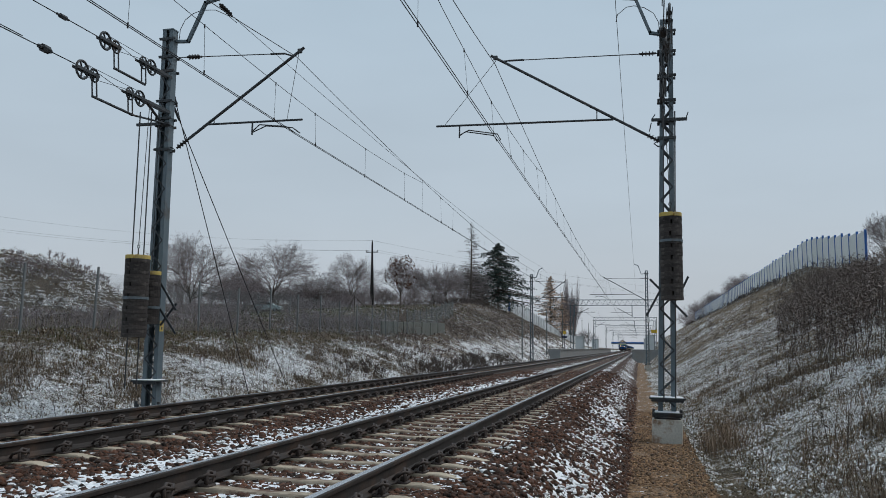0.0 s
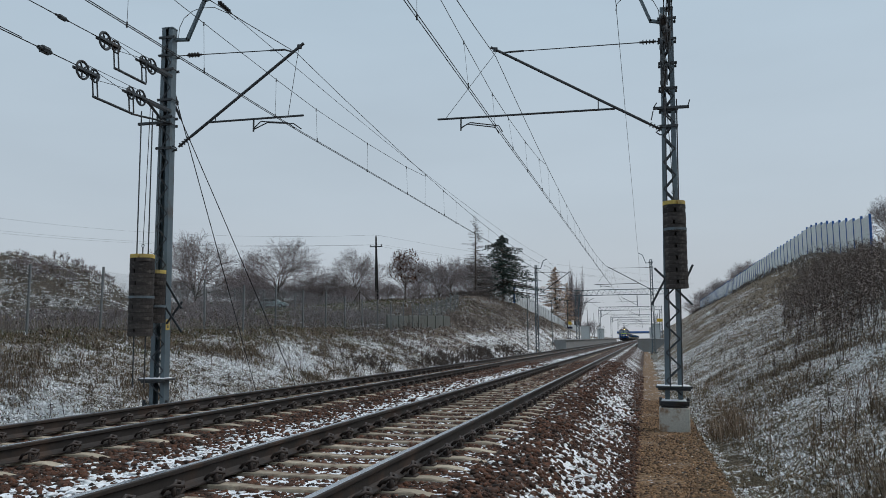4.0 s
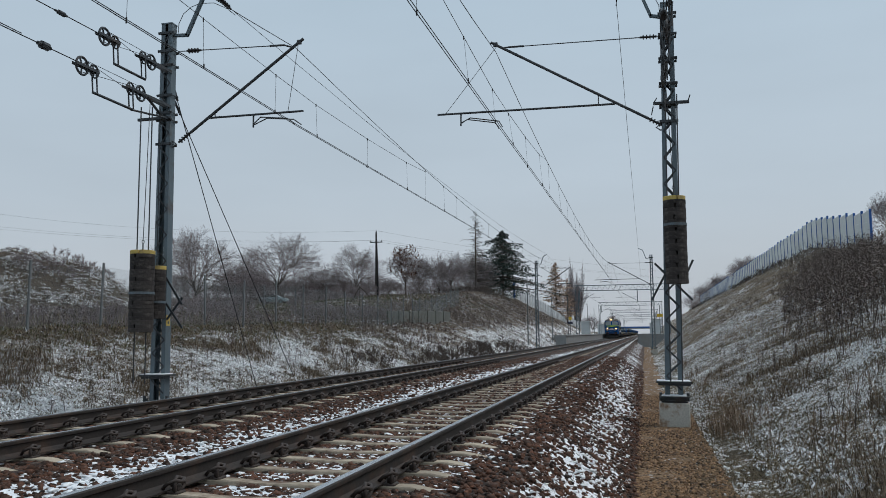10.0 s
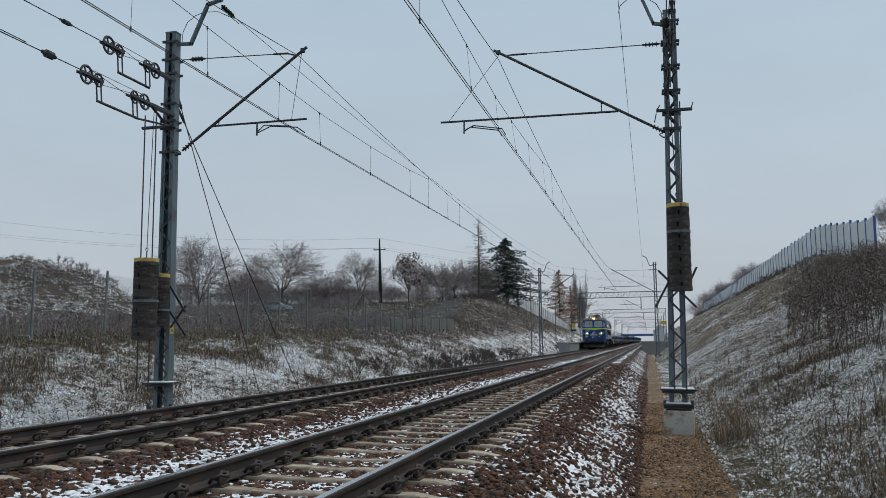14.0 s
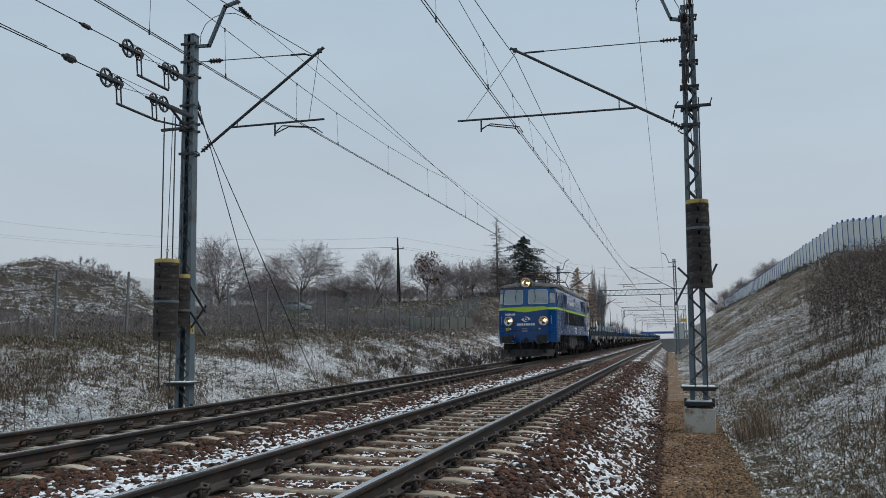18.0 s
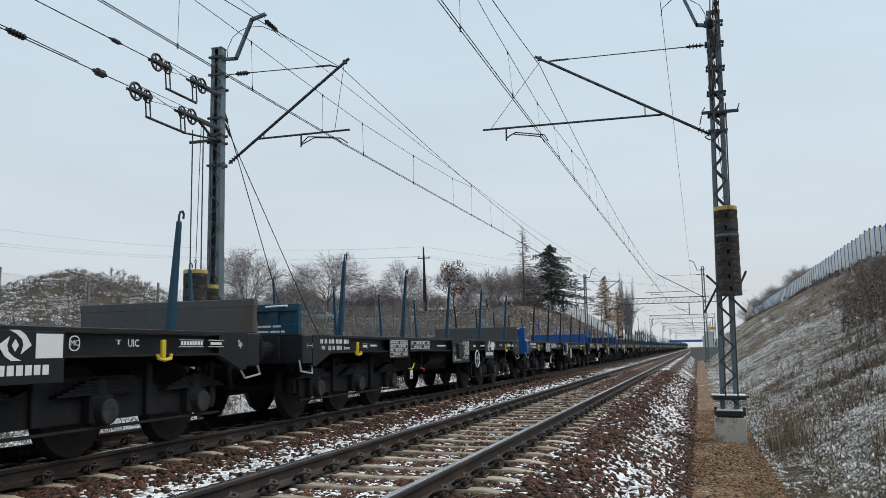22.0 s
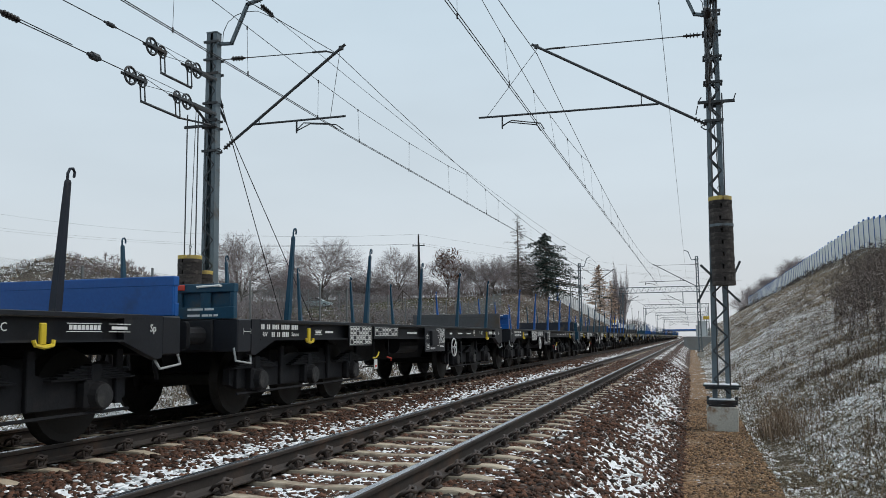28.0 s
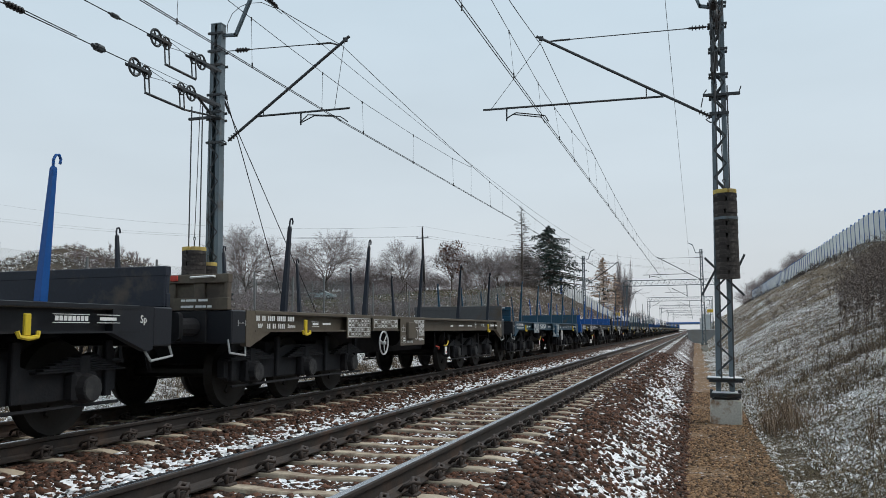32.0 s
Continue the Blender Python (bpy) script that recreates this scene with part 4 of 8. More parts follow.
strung_wire(droop((-6.0, -44, 8.8), (-6.22, 15.9, 8.66), 0.3), 0.007, "thin earth wire from mast head to mast head", [((-6.24, 15.95, 8.62), (-6.19, 16.45, 8.53))])

# ---- loose stones on the ballast ----
def stones(name, n, x0, x1, y0, y1, seed, size, label, power=1.0, keep=None, height=bed_height, lift=0.3, material=None, flat=0.8, category="stones"):
    """Angular stones as arrays: eight corners pushed out of true."""
    g = np.random.default_rng(seed)
    cube = np.array([(i, j, k) for i in (-1, 1) for j in (-1, 1) for k in (-1, 1)]) * 0.62
    tri = np.array([(0, 1, 3), (0, 3, 2), (4, 6, 7), (4, 7, 5), (0, 4, 5), (0, 5, 1), (2, 3, 7), (2, 7, 6), (0, 2, 6), (0, 6, 4), (1, 5, 7), (1, 7, 3)])
    x = g.uniform(x0, x1, n)
    y = y0 + (y1 - y0) * g.uniform(0, 1, n) ** power
    if keep is not None:
        k = keep(x, y) > g.uniform(0, 1, n)
        x, y = x[k], y[k]
    n = len(x)
    q = g.normal(size=(n, 4))
    q /= np.linalg.norm(q, axis=1)[:, None]
    a, b, c, d = q.T
    R = np.stack([1 - 2 * (c * c + d * d), 2 * (b * c - a * d), 2 * (b * d + a * c), 2 * (b * c + a * d), 1 - 2 * (b * b + d * d), 2 * (c * d - a * b), 2 * (b * d - a * c), 2 * (c * d + a * b), 1 - 2 * (b * b + c * c)], -1).reshape(n, 3, 3)
    shape = (cube[None] + g.uniform(-0.24, 0.24, (n, 8, 3))) * g.uniform(0.60, 1.35, (n, 1, 3))
    r = size * g.uniform(0.6, 1.35, n)
    v = np.einsum("nij,nkj->nki", R, shape) * r[:, None, None]
    v[..., 2] *= flat
    v += np.stack([x, y, height(x, y) + r * g.uniform(-0.25, lift, n)], -1)[:, None]
    f = tri[None] + (np.arange(n) * 8)[:, None, None]
    return tagged(fast(name, v.reshape(-1, 3), f.reshape(-1, 3), material or STONE), label, category, kind="stuff")


def stone_bed(x, y):
    """The stones lie deep between the sleepers."""
    inside = (np.abs(x) < 1.3) | (np.abs(x - LEFT) < 1.3)
    return bed_height(x, y) - np.where(inside, 0.010, 0.0)


def off_sleepers(x, y):
    """Fewer stones on the sleepers and under the rails, and where snow lies thick."""
    k = np.ones_like(x)
    for axis, phase in ((0.0, 5.66 % SPACING), (LEFT, 0.2)):
        near = np.abs(x - axis) < 1.32
        d = np.abs((y - phase + SPACING / 2) % SPACING - SPACING / 2)
        k = np.where(near & (d < 0.088), 0.0, k)
        k = np.where(np.abs(np.abs(x - axis) - 0.7535) < 0.10, 0.0, k)
    drift = 0.45 * np.exp(-((x - 2.25) / 0.40) ** 2) + np.exp(-((x + 1.75) / 0.55) ** 2) + 0.25 * np.exp(-((x + 0.1) / 0.6) ** 2)
    return k * (1 - 0.74 * np.clip(drift, 0, 1))


stones("ballast_stones", 46000, -6.3, 2.75, 3.6, 17, 31, 0.030, "loose angular ballast stones", 1.15, off_sleepers, stone_bed)
stones("farther_ballast_stones", 17000, -6.3, 2.75, 17, 42, 32, 0.040, "loose angular ballast stones", 1.2, off_sleepers, stone_bed)
stones("crib_stones", 19000, -1.28, 1.28, 4.0, 44, 36, 0.028, "loose angular stones between the sleepers", 1.3, off_sleepers, stone_bed, 0.1)
stones("path_stones", 24000, 2.5, 3.85, 5, 26, 33, 0.026, "small brown stones trodden into the path", 1.3, None, lambda x, y: np.full_like(x, BED + 0.015), 0.25, PATHSTONE)


def snow_strips(x, y):
    """Snow has stayed in strips along the tracks, in drifts and gaps."""
    k = np.zeros_like(x)
    for c, h, a in ((2.12, 0.30, 1.0), (-1.85, 0.55, 0.8), (-0.1, 0.52, 0.85), (1.35, 0.30, 0.6), (-3.9, 0.4, 0.12)):
        k = np.maximum(k, a * np.exp(-((x - c) / h) ** 2))
    gaps = 0.5 + 0.6 * np.sin(x * 6.1 + 2 * np.sin(y * 2.3)) * np.sin(y * 3.7 + x * 2.0) + 0.3 * np.sin(y * 9.1 - x * 5)
    d = np.abs((y - 5.66 % SPACING + SPACING / 2) % SPACING - SPACING / 2)
    far = np.clip((y - 12) / 14, 0, 1)
    k = k * np.where(x < 1.75, np.where(x > -1.3, 1 - 0.85 * far, 1 - 0.35 * far), 1)
    return k * np.clip(gaps, 0, 1) * np.where((np.abs(x) < 1.3) & (d < 0.10), 0, 1)


stones("snow_clumps", 44000, -4.4, 2.6, 4.0, 34, 35, 0.038, "white clumps of snow between the stones", 1.5, snow_strips, stone_bed, lift=0.32, material=SNOW, flat=0.28, category="snow")
stones("bank_snow", 16000, 3.40, 10.0, 6.5, 34, 37, 0.024, "white clumps of snow on the dead grass", 1.4, lambda x, y: np.clip(0.25 + 0.9 * np.exp(-((x - 3.85) / 0.30) ** 2) + 0.9 * np.sin(x * 2.3 + 1.5 * np.sin(y * 0.9)) * np.sin(y * 1.7 + x), 0.0, 1), terrain, 0.5, SNOW, 0.5, "snow")
stones("left_bank_snow", 15000, -13.0, -8.0, 8, 40, 38, 0.028, "white clumps of snow on the dead grass", 1.2, lambda x, y: np.clip(0.1 + 1.0 * np.sin(x * 1.1 + 1.6 * np.sin(y * 0.37)) * np.sin(y * 0.61 + x * 0.7) + 0.5 * np.sin(x * 2.9 - y * 1.9), 0.0, 1), terrain, 0.6, SNOW, 0.5, "snow")

# ---- plants ----
def prisms(segments, n=3):
    """Thin tapering sticks as arrays: (p, q, r0, r1) each."""
    v, f = [], []
    for p, q, r0, r1 in segments:
        d = q - p
        if d.length < 1e-6:
            continue
        d.normalize()
        x = d.orthogonal().normalized()
        y = d.cross(x)
        k = len(v)
        for c, r in ((p, r0), (q, r1)):
            v += [c + r * (math.cos(math.tau * i / n) * x + math.sin(math.tau * i / n) * y) for i in range(n)]
        f += [(k + i, k + (i + 1) % n, k + n + (i + 1) % n, k + n + i) for i in range(n)]
    return np.array([tuple(p) for p in v]), np.array(f)


def mesh_data(name, v, f, material, smooth=False):
    ob = fast(name, v, f, material, smooth)
    me = ob.data
    bpy.data.objects.remove(ob)
    return me


def branch(rng, p, d, length, r, depth, wood, twigs, spread, up):
    """Grow a limb: a few bent pieces, then side limbs."""
    pieces = 4 if depth > 1 else 3
    q, dd = p.copy(), d.copy()
    tips = []
    for k in range(pieces):
        dd = (dd + Vector((rng.uniform(-1, 1), rng.uniform(-1, 1), rng.uniform(-0.6, 0.8) * up)) * 0.22).normalized()
        e = q + dd * length / pieces
        r1 = r * (1 - 0.16 * (k + 1))
        (wood if r > 0.035 else twigs).append((q, e, r * (1 - 0.16 * k), r1))
        tips.append((e, dd, r1))
        q = e
    if depth == 0:
        return
    for e, dd, rr in tips:
        for _ in range(2 if depth > 1 else 3):
            side = Vector((rng.uniform(-1, 1), rng.uniform(-1, 1), rng.uniform(-0.35, 0.9) * up)).normalized()
            nd = (dd * (1 - spread) + side * spread).normalized()
            branch(rng, e, nd, length * rng.uniform(0.50, 0.75), max(rr * 0.58, 0.0065), depth - 1, wood, twigs, spread, up)


def bare_tree_data(seed, depth=3, spread=0.62, up=1.0, stems=1, trunk=0.28):
    """A leafless tree one unit high: (wood, twigs)."""
    rng = random.Random(seed)
    wood, twigs = [], []
    for s in range(stems):
        lean = Vector((rng.uniform(-0.25, 0.25) * (stems > 1), rng.uniform(-0.25, 0.25) * (stems > 1), 1)).normalized()
        base = Vector((rng.uniform(-0.3, 0.3), rng.uniform(-0.3, 0.3), -0.3)) if stems > 1 else Vector((0, 0, -0.3))
        top = base + lean * (10 * trunk + 0.3)
        wood.append((base, top, 0.17 / stems ** 0.4, 0.13 / stems ** 0.4))
        for _ in range(5 if stems == 1 else 3):
            a = rng.uniform(0, math.tau)
            d = Vector((math.cos(a), math.sin(a), rng.uniform(0.5, 1.6) * up)).normalized()
            branch(rng, top - lean * rng.uniform(0, 1.0), d, rng.uniform(2.2, 3.2), 0.085, depth, wood, twigs, spread, up)
        branch(rng, top, lean, 3.0, 0.11, depth, wood, twigs, spread, up)
    wood = [(Vector(p), Vector(q), a, b) for p, q, a, b in wood]
    high = max(max(p.z, q.z) for p, q, *_ in wood + twigs)
    k = 1 / high
    out = []
    for segs, nm, n, mt in ((wood, "trunk", 5, BARK), (twigs, "crown", 3, TWIG)):
        v, f = prisms(segs, n)
        out.append(mesh_data(nm, v * k, f, mt))
    return out


POPLAR = bare_tree_data(23, 3, 0.24, 3.0, 1, 0.10)


def bare_tree(x, y, h, w, kind=0, label="leafless tree with a fine grey-brown crown", group="leafless trees", data=None):
    """w: the crown's width against the model's own."""
    t = thing("bare_tree", pose(x, y, float(terrain(x, y)) - 0.05), label, "tree", group)
    rz = random.uniform(0, 360)
    trunk, crown = data or BARE[kind]
    for nm, d in (("trunk", trunk), ("crown", crown)):
        o = part(nm, d, None, t)
        o.matrix_basis = Matrix.Rotation(radians(rz), 4, "Z") @ Matrix.Diagonal((h * w * (2.4 if data is POPLAR else 1.1), h * w * (2.4 if data is POPLAR else 1.1), h * 1.03, 1))
    return t


def add_leaves(t, h, w, n, material, seed, size=0.16, low=0.35):
    """Dry leaves still on the twigs."""
    rng = np.random.default_rng(seed)
    a, z = rng.uniform(0, math.tau, n), rng.uniform(low, 0.97, n)
    r = np.sqrt(rng.uniform(0, 1, n)) * w * np.sqrt(np.clip(1 - ((z - 0.62) / 0.42) ** 2, 0.02, 1))
    r *= 0.75 + 0.25 * np.sin(a * 3 + z * 9)
    c = np.stack([r * np.cos(a), r * np.sin(a), z * h], -1)
    v = c[:, None] + rng.normal(0, size, (n, 3, 3))
    o = fast("dry_leaves", v.reshape(-1, 3), np.arange(n * 3).reshape(n, 3), material)
    o.parent = t
    return o


def conifer(name, x, y, h, r, boughs, material, label, droop_=0.35, sparse=0.0, seed=5, bare=False, needles=26):
    t = thing(name, pose(x, y, float(terrain(x, y)) - 0.1), label, "tree")
    part("trunk", Mesh().cyl((0, 0, 0), (0.0, 0.05, h * 0.97), 0.017 * h, 0.02, n=8), BARK, t)
    rng = random.Random(seed)
    sticks, v = [], []
    for k in range(boughs):
        u = (k + rng.random()) / boughs
        z = h * ((0.07 if bare else 0.15) + (0.92 if bare else 0.84) * u)
        reach = r * (1 - u) ** (0.7 if bare else 0.72) * rng.uniform(0.5, 1.15) + 0.15
        a = rng.uniform(0, math.tau)
        reach *= 0.84 + 0.24 * math.sin(3 * a + 11 * u) * math.sin(17 * u)
        d = Vector((math.cos(a), math.sin(a), 0))
        base = Vector((0, 0, z))
        tip = base + d * reach - Vector((0, 0, reach * droop_ * rng.uniform(0.6, 1.3)))
        sticks.append((base, tip, 0.02 + 0.012 * reach, 0.008))
        side = Vector((-d.y, d.x, 0))
        for j in range(9 if bare else 2):
            s = rng.uniform(0.25, 0.95)
            q = base.lerp(tip, s)
            e = q + side * rng.choice((-1, 1)) * reach * 0.35 * (1.1 - s) + d * reach * 0.15 - Vector((0, 0, reach * 0.18 * rng.random()))
            sticks.append((q, e, 0.018 if bare else 0.012, 0.010 if bare else 0.005))
        n = int(needles * (0.3 + reach / r) * (1 - sparse * rng.random()))
        for j in range(n):
            s = rng.uniform(0.12, 1.02)
            c = base.lerp(tip, s) + side * rng.uniform(-1, 1) * reach * 0.30 * (1.15 - s) - Vector((0, 0, abs(rng.gauss(0, 0.10)) * (0.5 + reach * 0.2)))
            w = rng.uniform(0.10, 0.26) * (0.6 + 0.05 * h)
            p = [c + Vector((rng.uniform(-w, w), rng.uniform(-w, w), rng.uniform(-w, w * 0.4))) for _ in range(3)]
            v += [tuple(q) for q in p]
    sv, sf = prisms(sticks, 3)
    o = fast("branchwork", sv, sf, BARK)
    o.parent = t
    if v:
        o = fast("needles", np.array(v), np.arange(len(v)).reshape(-1, 3), material)
        o.parent = t
    return t


conifer("spruce", -24.4, 161, 13.8, 12.0, 230, NEEDLE, "dark green spruce on the hill's crest", 0.20, 0.5, 5, needles=120)
conifer("larch", -27.9, 151, 16.5, 4.2, 190, TWIG, "tall bare larch with thin drooping boughs", -0.10, 0.0, 8, True, needles=0)
conifer("larch", -26.9, 286, 22.5, 9.0, 230, LARCHN, "orange-brown autumn larch behind the barrier", 0.05, 0.4, 9, needles=52)
conifer("larch", -23.6, 292, 17.5, 6.0, 130, LARCHN, "smaller half-bare autumn larch behind the barrier", 0.05, 0.5, 19, needles=34)
def dome_tree_data(seed, limbs=7, fork=0.16, wide=1.0, levels=5, children=3):
    """A leafless tree one unit high with a round crown: limbs fork outwards and upwards again and again."""
    rng = random.Random(seed)
    wood, twigs = [], []
    long = (0.17, 0.155, 0.135, 0.11, 0.085, 0.065, 0.05)
    thick = (0.0078, 0.0050, 0.0032, 0.0020, 0.0013, 0.0009, 0.0007)

    def grow(p, d, level):
        e = p + d * long[level] * rng.uniform(0.75, 1.2)
        m = p.lerp(e, 0.5) + Vector((rng.uniform(-1, 1), rng.uniform(-1, 1), rng.uniform(-1, 1))) * 0.012
        r, r1 = thick[level], thick[min(level + 1, 6)]
        (wood if level < 1 else twigs).extend(((p, m, r, (r + r1) / 2), (m, e, (r + r1) / 2, r1)) if level < 3 else ((p, e, r, r1),))
        if level + 1 >= levels:
            return
        for k in range(children if level else children + 1):
            side = Vector((rng.gauss(0, 1), rng.gauss(0, 1), rng.gauss(0.06, 0.85)))
            nd = (d + side * (0.46 + 0.05 * level)).normalized()
            if nd.z < -0.35:
                nd.z = -0.2
            grow(m.lerp(e, 1.0 if k < 2 else rng.uniform(0.1, 0.9)), nd, level + 1)

    base, top = Vector((0, 0, -0.03)), Vector((0.01, 0, fork))
    wood.append((base, top, 0.018, 0.013))
    for k in range(limbs):
        a = math.tau * (k + rng.uniform(-0.25, 0.25)) / limbs
        lift = rng.uniform(0.35, 1.5) if k % 3 else 2.8
        grow(base.lerp(top, rng.uniform(0.75, 1.0)), Vector((math.cos(a) * wide, math.sin(a) * wide, lift)).normalized(), 0)
    k = 1 / max(max(p.z, q.z) for p, q, *_ in wood + twigs)
    out = []
    for segs, nm, n, mt in ((wood, "trunk", 5, BARK), (twigs, "crown", 3, TWIG)):
        v, f = prisms(segs, n)
        out.append(mesh_data(nm, v * k, f, mt))
    return out


BARE = [dome_tree_data(3, 9, 0.20, 1.0, 6), dome_tree_data(7, 8, 0.24, 0.8, 6), dome_tree_data(11, 11, 0.07, 1.1, 6), dome_tree_data(19, 10, 0.05, 1.0, 6)]
FAR_BARE = [dome_tree_data(31, 8, 0.15, 1.0, 5), dome_tree_data(37, 9, 0.10, 1.1, 5)]
for k, (x, y, h) in enumerate(((-27.6, 372, 33), (-30.2, 380, 31), (-25.6, 378, 32), (-29.0, 362, 28), (-26.6, 364, 29))):
    bare_tree(x, y, h, 0.12, 0, "tall slim leafless poplar", "poplars", POPLAR)
for x, y, h, w, kind in ((-44.8, 80, 9.6, 0.76, 0), (-41.5, 86, 5.5, 0.9, 2), (-52.3, 117, 10.6, 0.98, 0), (-47.0, 120, 6.6, 1.15, 2), (-40.0, 118, 8.4, 0.78, 0),
                         (-31.5, 124, 6.4, 0.7, 1), (-26.6, 125, 6.6, 0.62, 0), (-29.0, 127, 6.8, 0.7, 2), (-29.5, 158, 9.5, 0.8, 2), (-31.5, 165, 9.0, 0.8, 1), (-56, 96, 5.0, 1.0, 3), (-61, 122, 6.5, 1.0, 2)):
    bare_tree(x, y, h, w, kind)
for k in range(14):
    bare_tree(-64 + 2.6 * k + 0.6 * math.sin(k * 2.3), 119 + (k * 5) % 9, 3.0 + 1.4 * math.sin(k * 1.7) ** 2, 1.1, 2, "round leafless bush in the hedge on the hill", "hedge bushes", FAR_BARE[k % 2])
t = bare_tree(-30.3, 112, 7.4, 0.75, 1, "small tree with brown leaves still on it")
add_leaves(t, 7.4, 2.9, 620, DRYLEAF, 4, 0.14)
for k in range(11):
    y = 205 + k * 24
    bare_tree(27 + 3 * (k % 3), y, 7.2 + 3.0 * ((k * 7) % 5) / 4 + 0.004 * y, 0.85, k % 4, "leafless tree behind the noise barrier", "leafless trees", FAR_BARE[k % 2] if k > 3 else None)
bare_tree(29.6, 98, 6.2, 0.8, 1, "leafless tree behind the noise barrier")
for k in range(26):
    x, y = (-34 - 11 * ((k * 5) % 9), 300 + 34 * k) if k % 2 else (34 + 12 * ((k * 5) % 7), 420 + 26 * k)
    bare_tree(x, y, 11 + (k * 3) % 6, 0.75, 0, "leafless tree far along the line", "far trees", FAR_BARE[k % 2])


def thicket(name, spots, label, seed, stems=26, material=TWIG):
    """Shrubs: many thin forked stems from the ground, too many to count."""
    rng = random.Random(seed)
    segs = []
    for x, y, w, h in spots:
        for _ in range(int(stems * w)):
            a, r = rng.uniform(0, math.tau), w * math.sqrt(rng.random())
            bx, by = x + r * math.cos(a), y + r * math.sin(a)
            p = Vector((bx, by, float(terrain(bx, by)) - 0.05))
            d = Vector((math.cos(a) * 0.35 + rng.uniform(-0.3, 0.3), math.sin(a) * 0.35 + rng.uniform(-0.3, 0.3), 1)).normalized()
            ln = h * rng.uniform(0.5, 1.05)
            q = p + d * ln * 0.55
            segs.append((p, q, 0.022, 0.014))
            for _ in range(4):
                e = q + (d + Vector((rng.uniform(-0.7, 0.7), rng.uniform(-0.7, 0.7), rng.uniform(-0.1, 0.4)))).normalized() * ln * rng.uniform(0.3, 0.55)
                segs.append((q, e, 0.014, 0.008))
                for _ in range(3):
                    s = q.lerp(e, rng.uniform(0.3, 1.0))
                    segs.append((s, s + Vector((rng.uniform(-1, 1), rng.uniform(-1, 1), rng.uniform(-0.2, 0.9))).normalized() * ln * rng.uniform(0.12, 0.28), 0.009, 0.005))
    v, f = prisms(segs, 3)
    return tagged(fast(name, v, f, material), label, "shrubs", kind="stuff")


rng = random.Random(41)


def clear_of_car(spots):
    return [s for s in spots if (abs((s[0] - 2.86) / s[1] + 0.478) > 0.030 or s[1] > 115) and ((s[0] + 31.5) / 9.5) ** 2 + ((s[1] - 37) / 10) ** 2 > 1]


thicket("hedge", clear_of_car([(-17 - rng.uniform(0, 26), 30 + rng.uniform(0, 36), rng.uniform(1.0, 2.2), rng.uniform(0.6, 1.5)) for _ in range(60)]), "dark leafless thicket behind the fence", 2, 12)
thicket("hilltop_shrubs", clear_of_car([(-25 - rng.uniform(0, 36), 94 + rng.uniform(0, 50), rng.uniform(1.2, 2.6), rng.uniform(0.9, 2.5)) for _ in range(90)]) + [(-36 - 2.4 * k, 119 + (k * 5) % 9, 2.2, 2.4 + (k % 3) * 0.7) for k in range(16)], "dark leafless shrubs on the hill", 3, 10)
thicket("slope_shrubs", [(-12 - rng.uniform(0, 9), 62 + rng.uniform(0, 85), rng.uniform(0.6, 1.4), rng.uniform(0.5, 1.2)) for _ in range(46)], "brown dead weeds on the far bank", 4, 16, material=PLUME)
thicket("crest_brush", [(-21 - rng.uniform(0, 12), 118 + rng.uniform(0, 46), rng.uniform(0.7, 1.8), rng.uniform(0.6, 1.5)) for _ in range(56)], "reddish-brown brush along the hill's crest", 14, 12, material=WEED)
thicket("fence_brush", clear_of_car([(-16.2 - rng.uniform(0, 9), 13 + rng.uniform(0, 50), rng.uniform(0.7, 1.4), rng.uniform(0.5, 1.0)) for _ in range(70)]), "low purple-brown brush behind the fence", 9, 13)
thicket("mound_brush", [(-28.6 + rng.gauss(0, 1.6), 38 + rng.gauss(0, 3), rng.uniform(0.5, 1.0), rng.uniform(0.6, 1.1)) for _ in range(8)], "reddish brush on the mound", 10, 20)
thicket("mound_weeds", [(-31.5 + rng.gauss(0, 4), 39 + rng.gauss(0, 5), rng.uniform(0.5, 1.2), rng.uniform(0.3, 0.6)) for _ in range(9)], "dead weeds on the mound", 5, 12, material=WEED)
thicket("barrier_shrubs", [(22.2 - rng.uniform(0, 2.5), 84 + rng.uniform(0, 240), rng.uniform(0.8, 1.8), rng.uniform(0.5, 1.2)) for _ in range(60)], "brown shrubs below the noise barrier", 6, 10, material=WEED)
thicket("platform_weeds", [(-8.6 - rng.uniform(0, 1.2), 34 + rng.uniform(0, 50), rng.uniform(0.3, 0.8), rng.uniform(0.5, 1.0)) for _ in range(40)], "brown weeds at the foot of the bank", 7, 24, material=WEED)


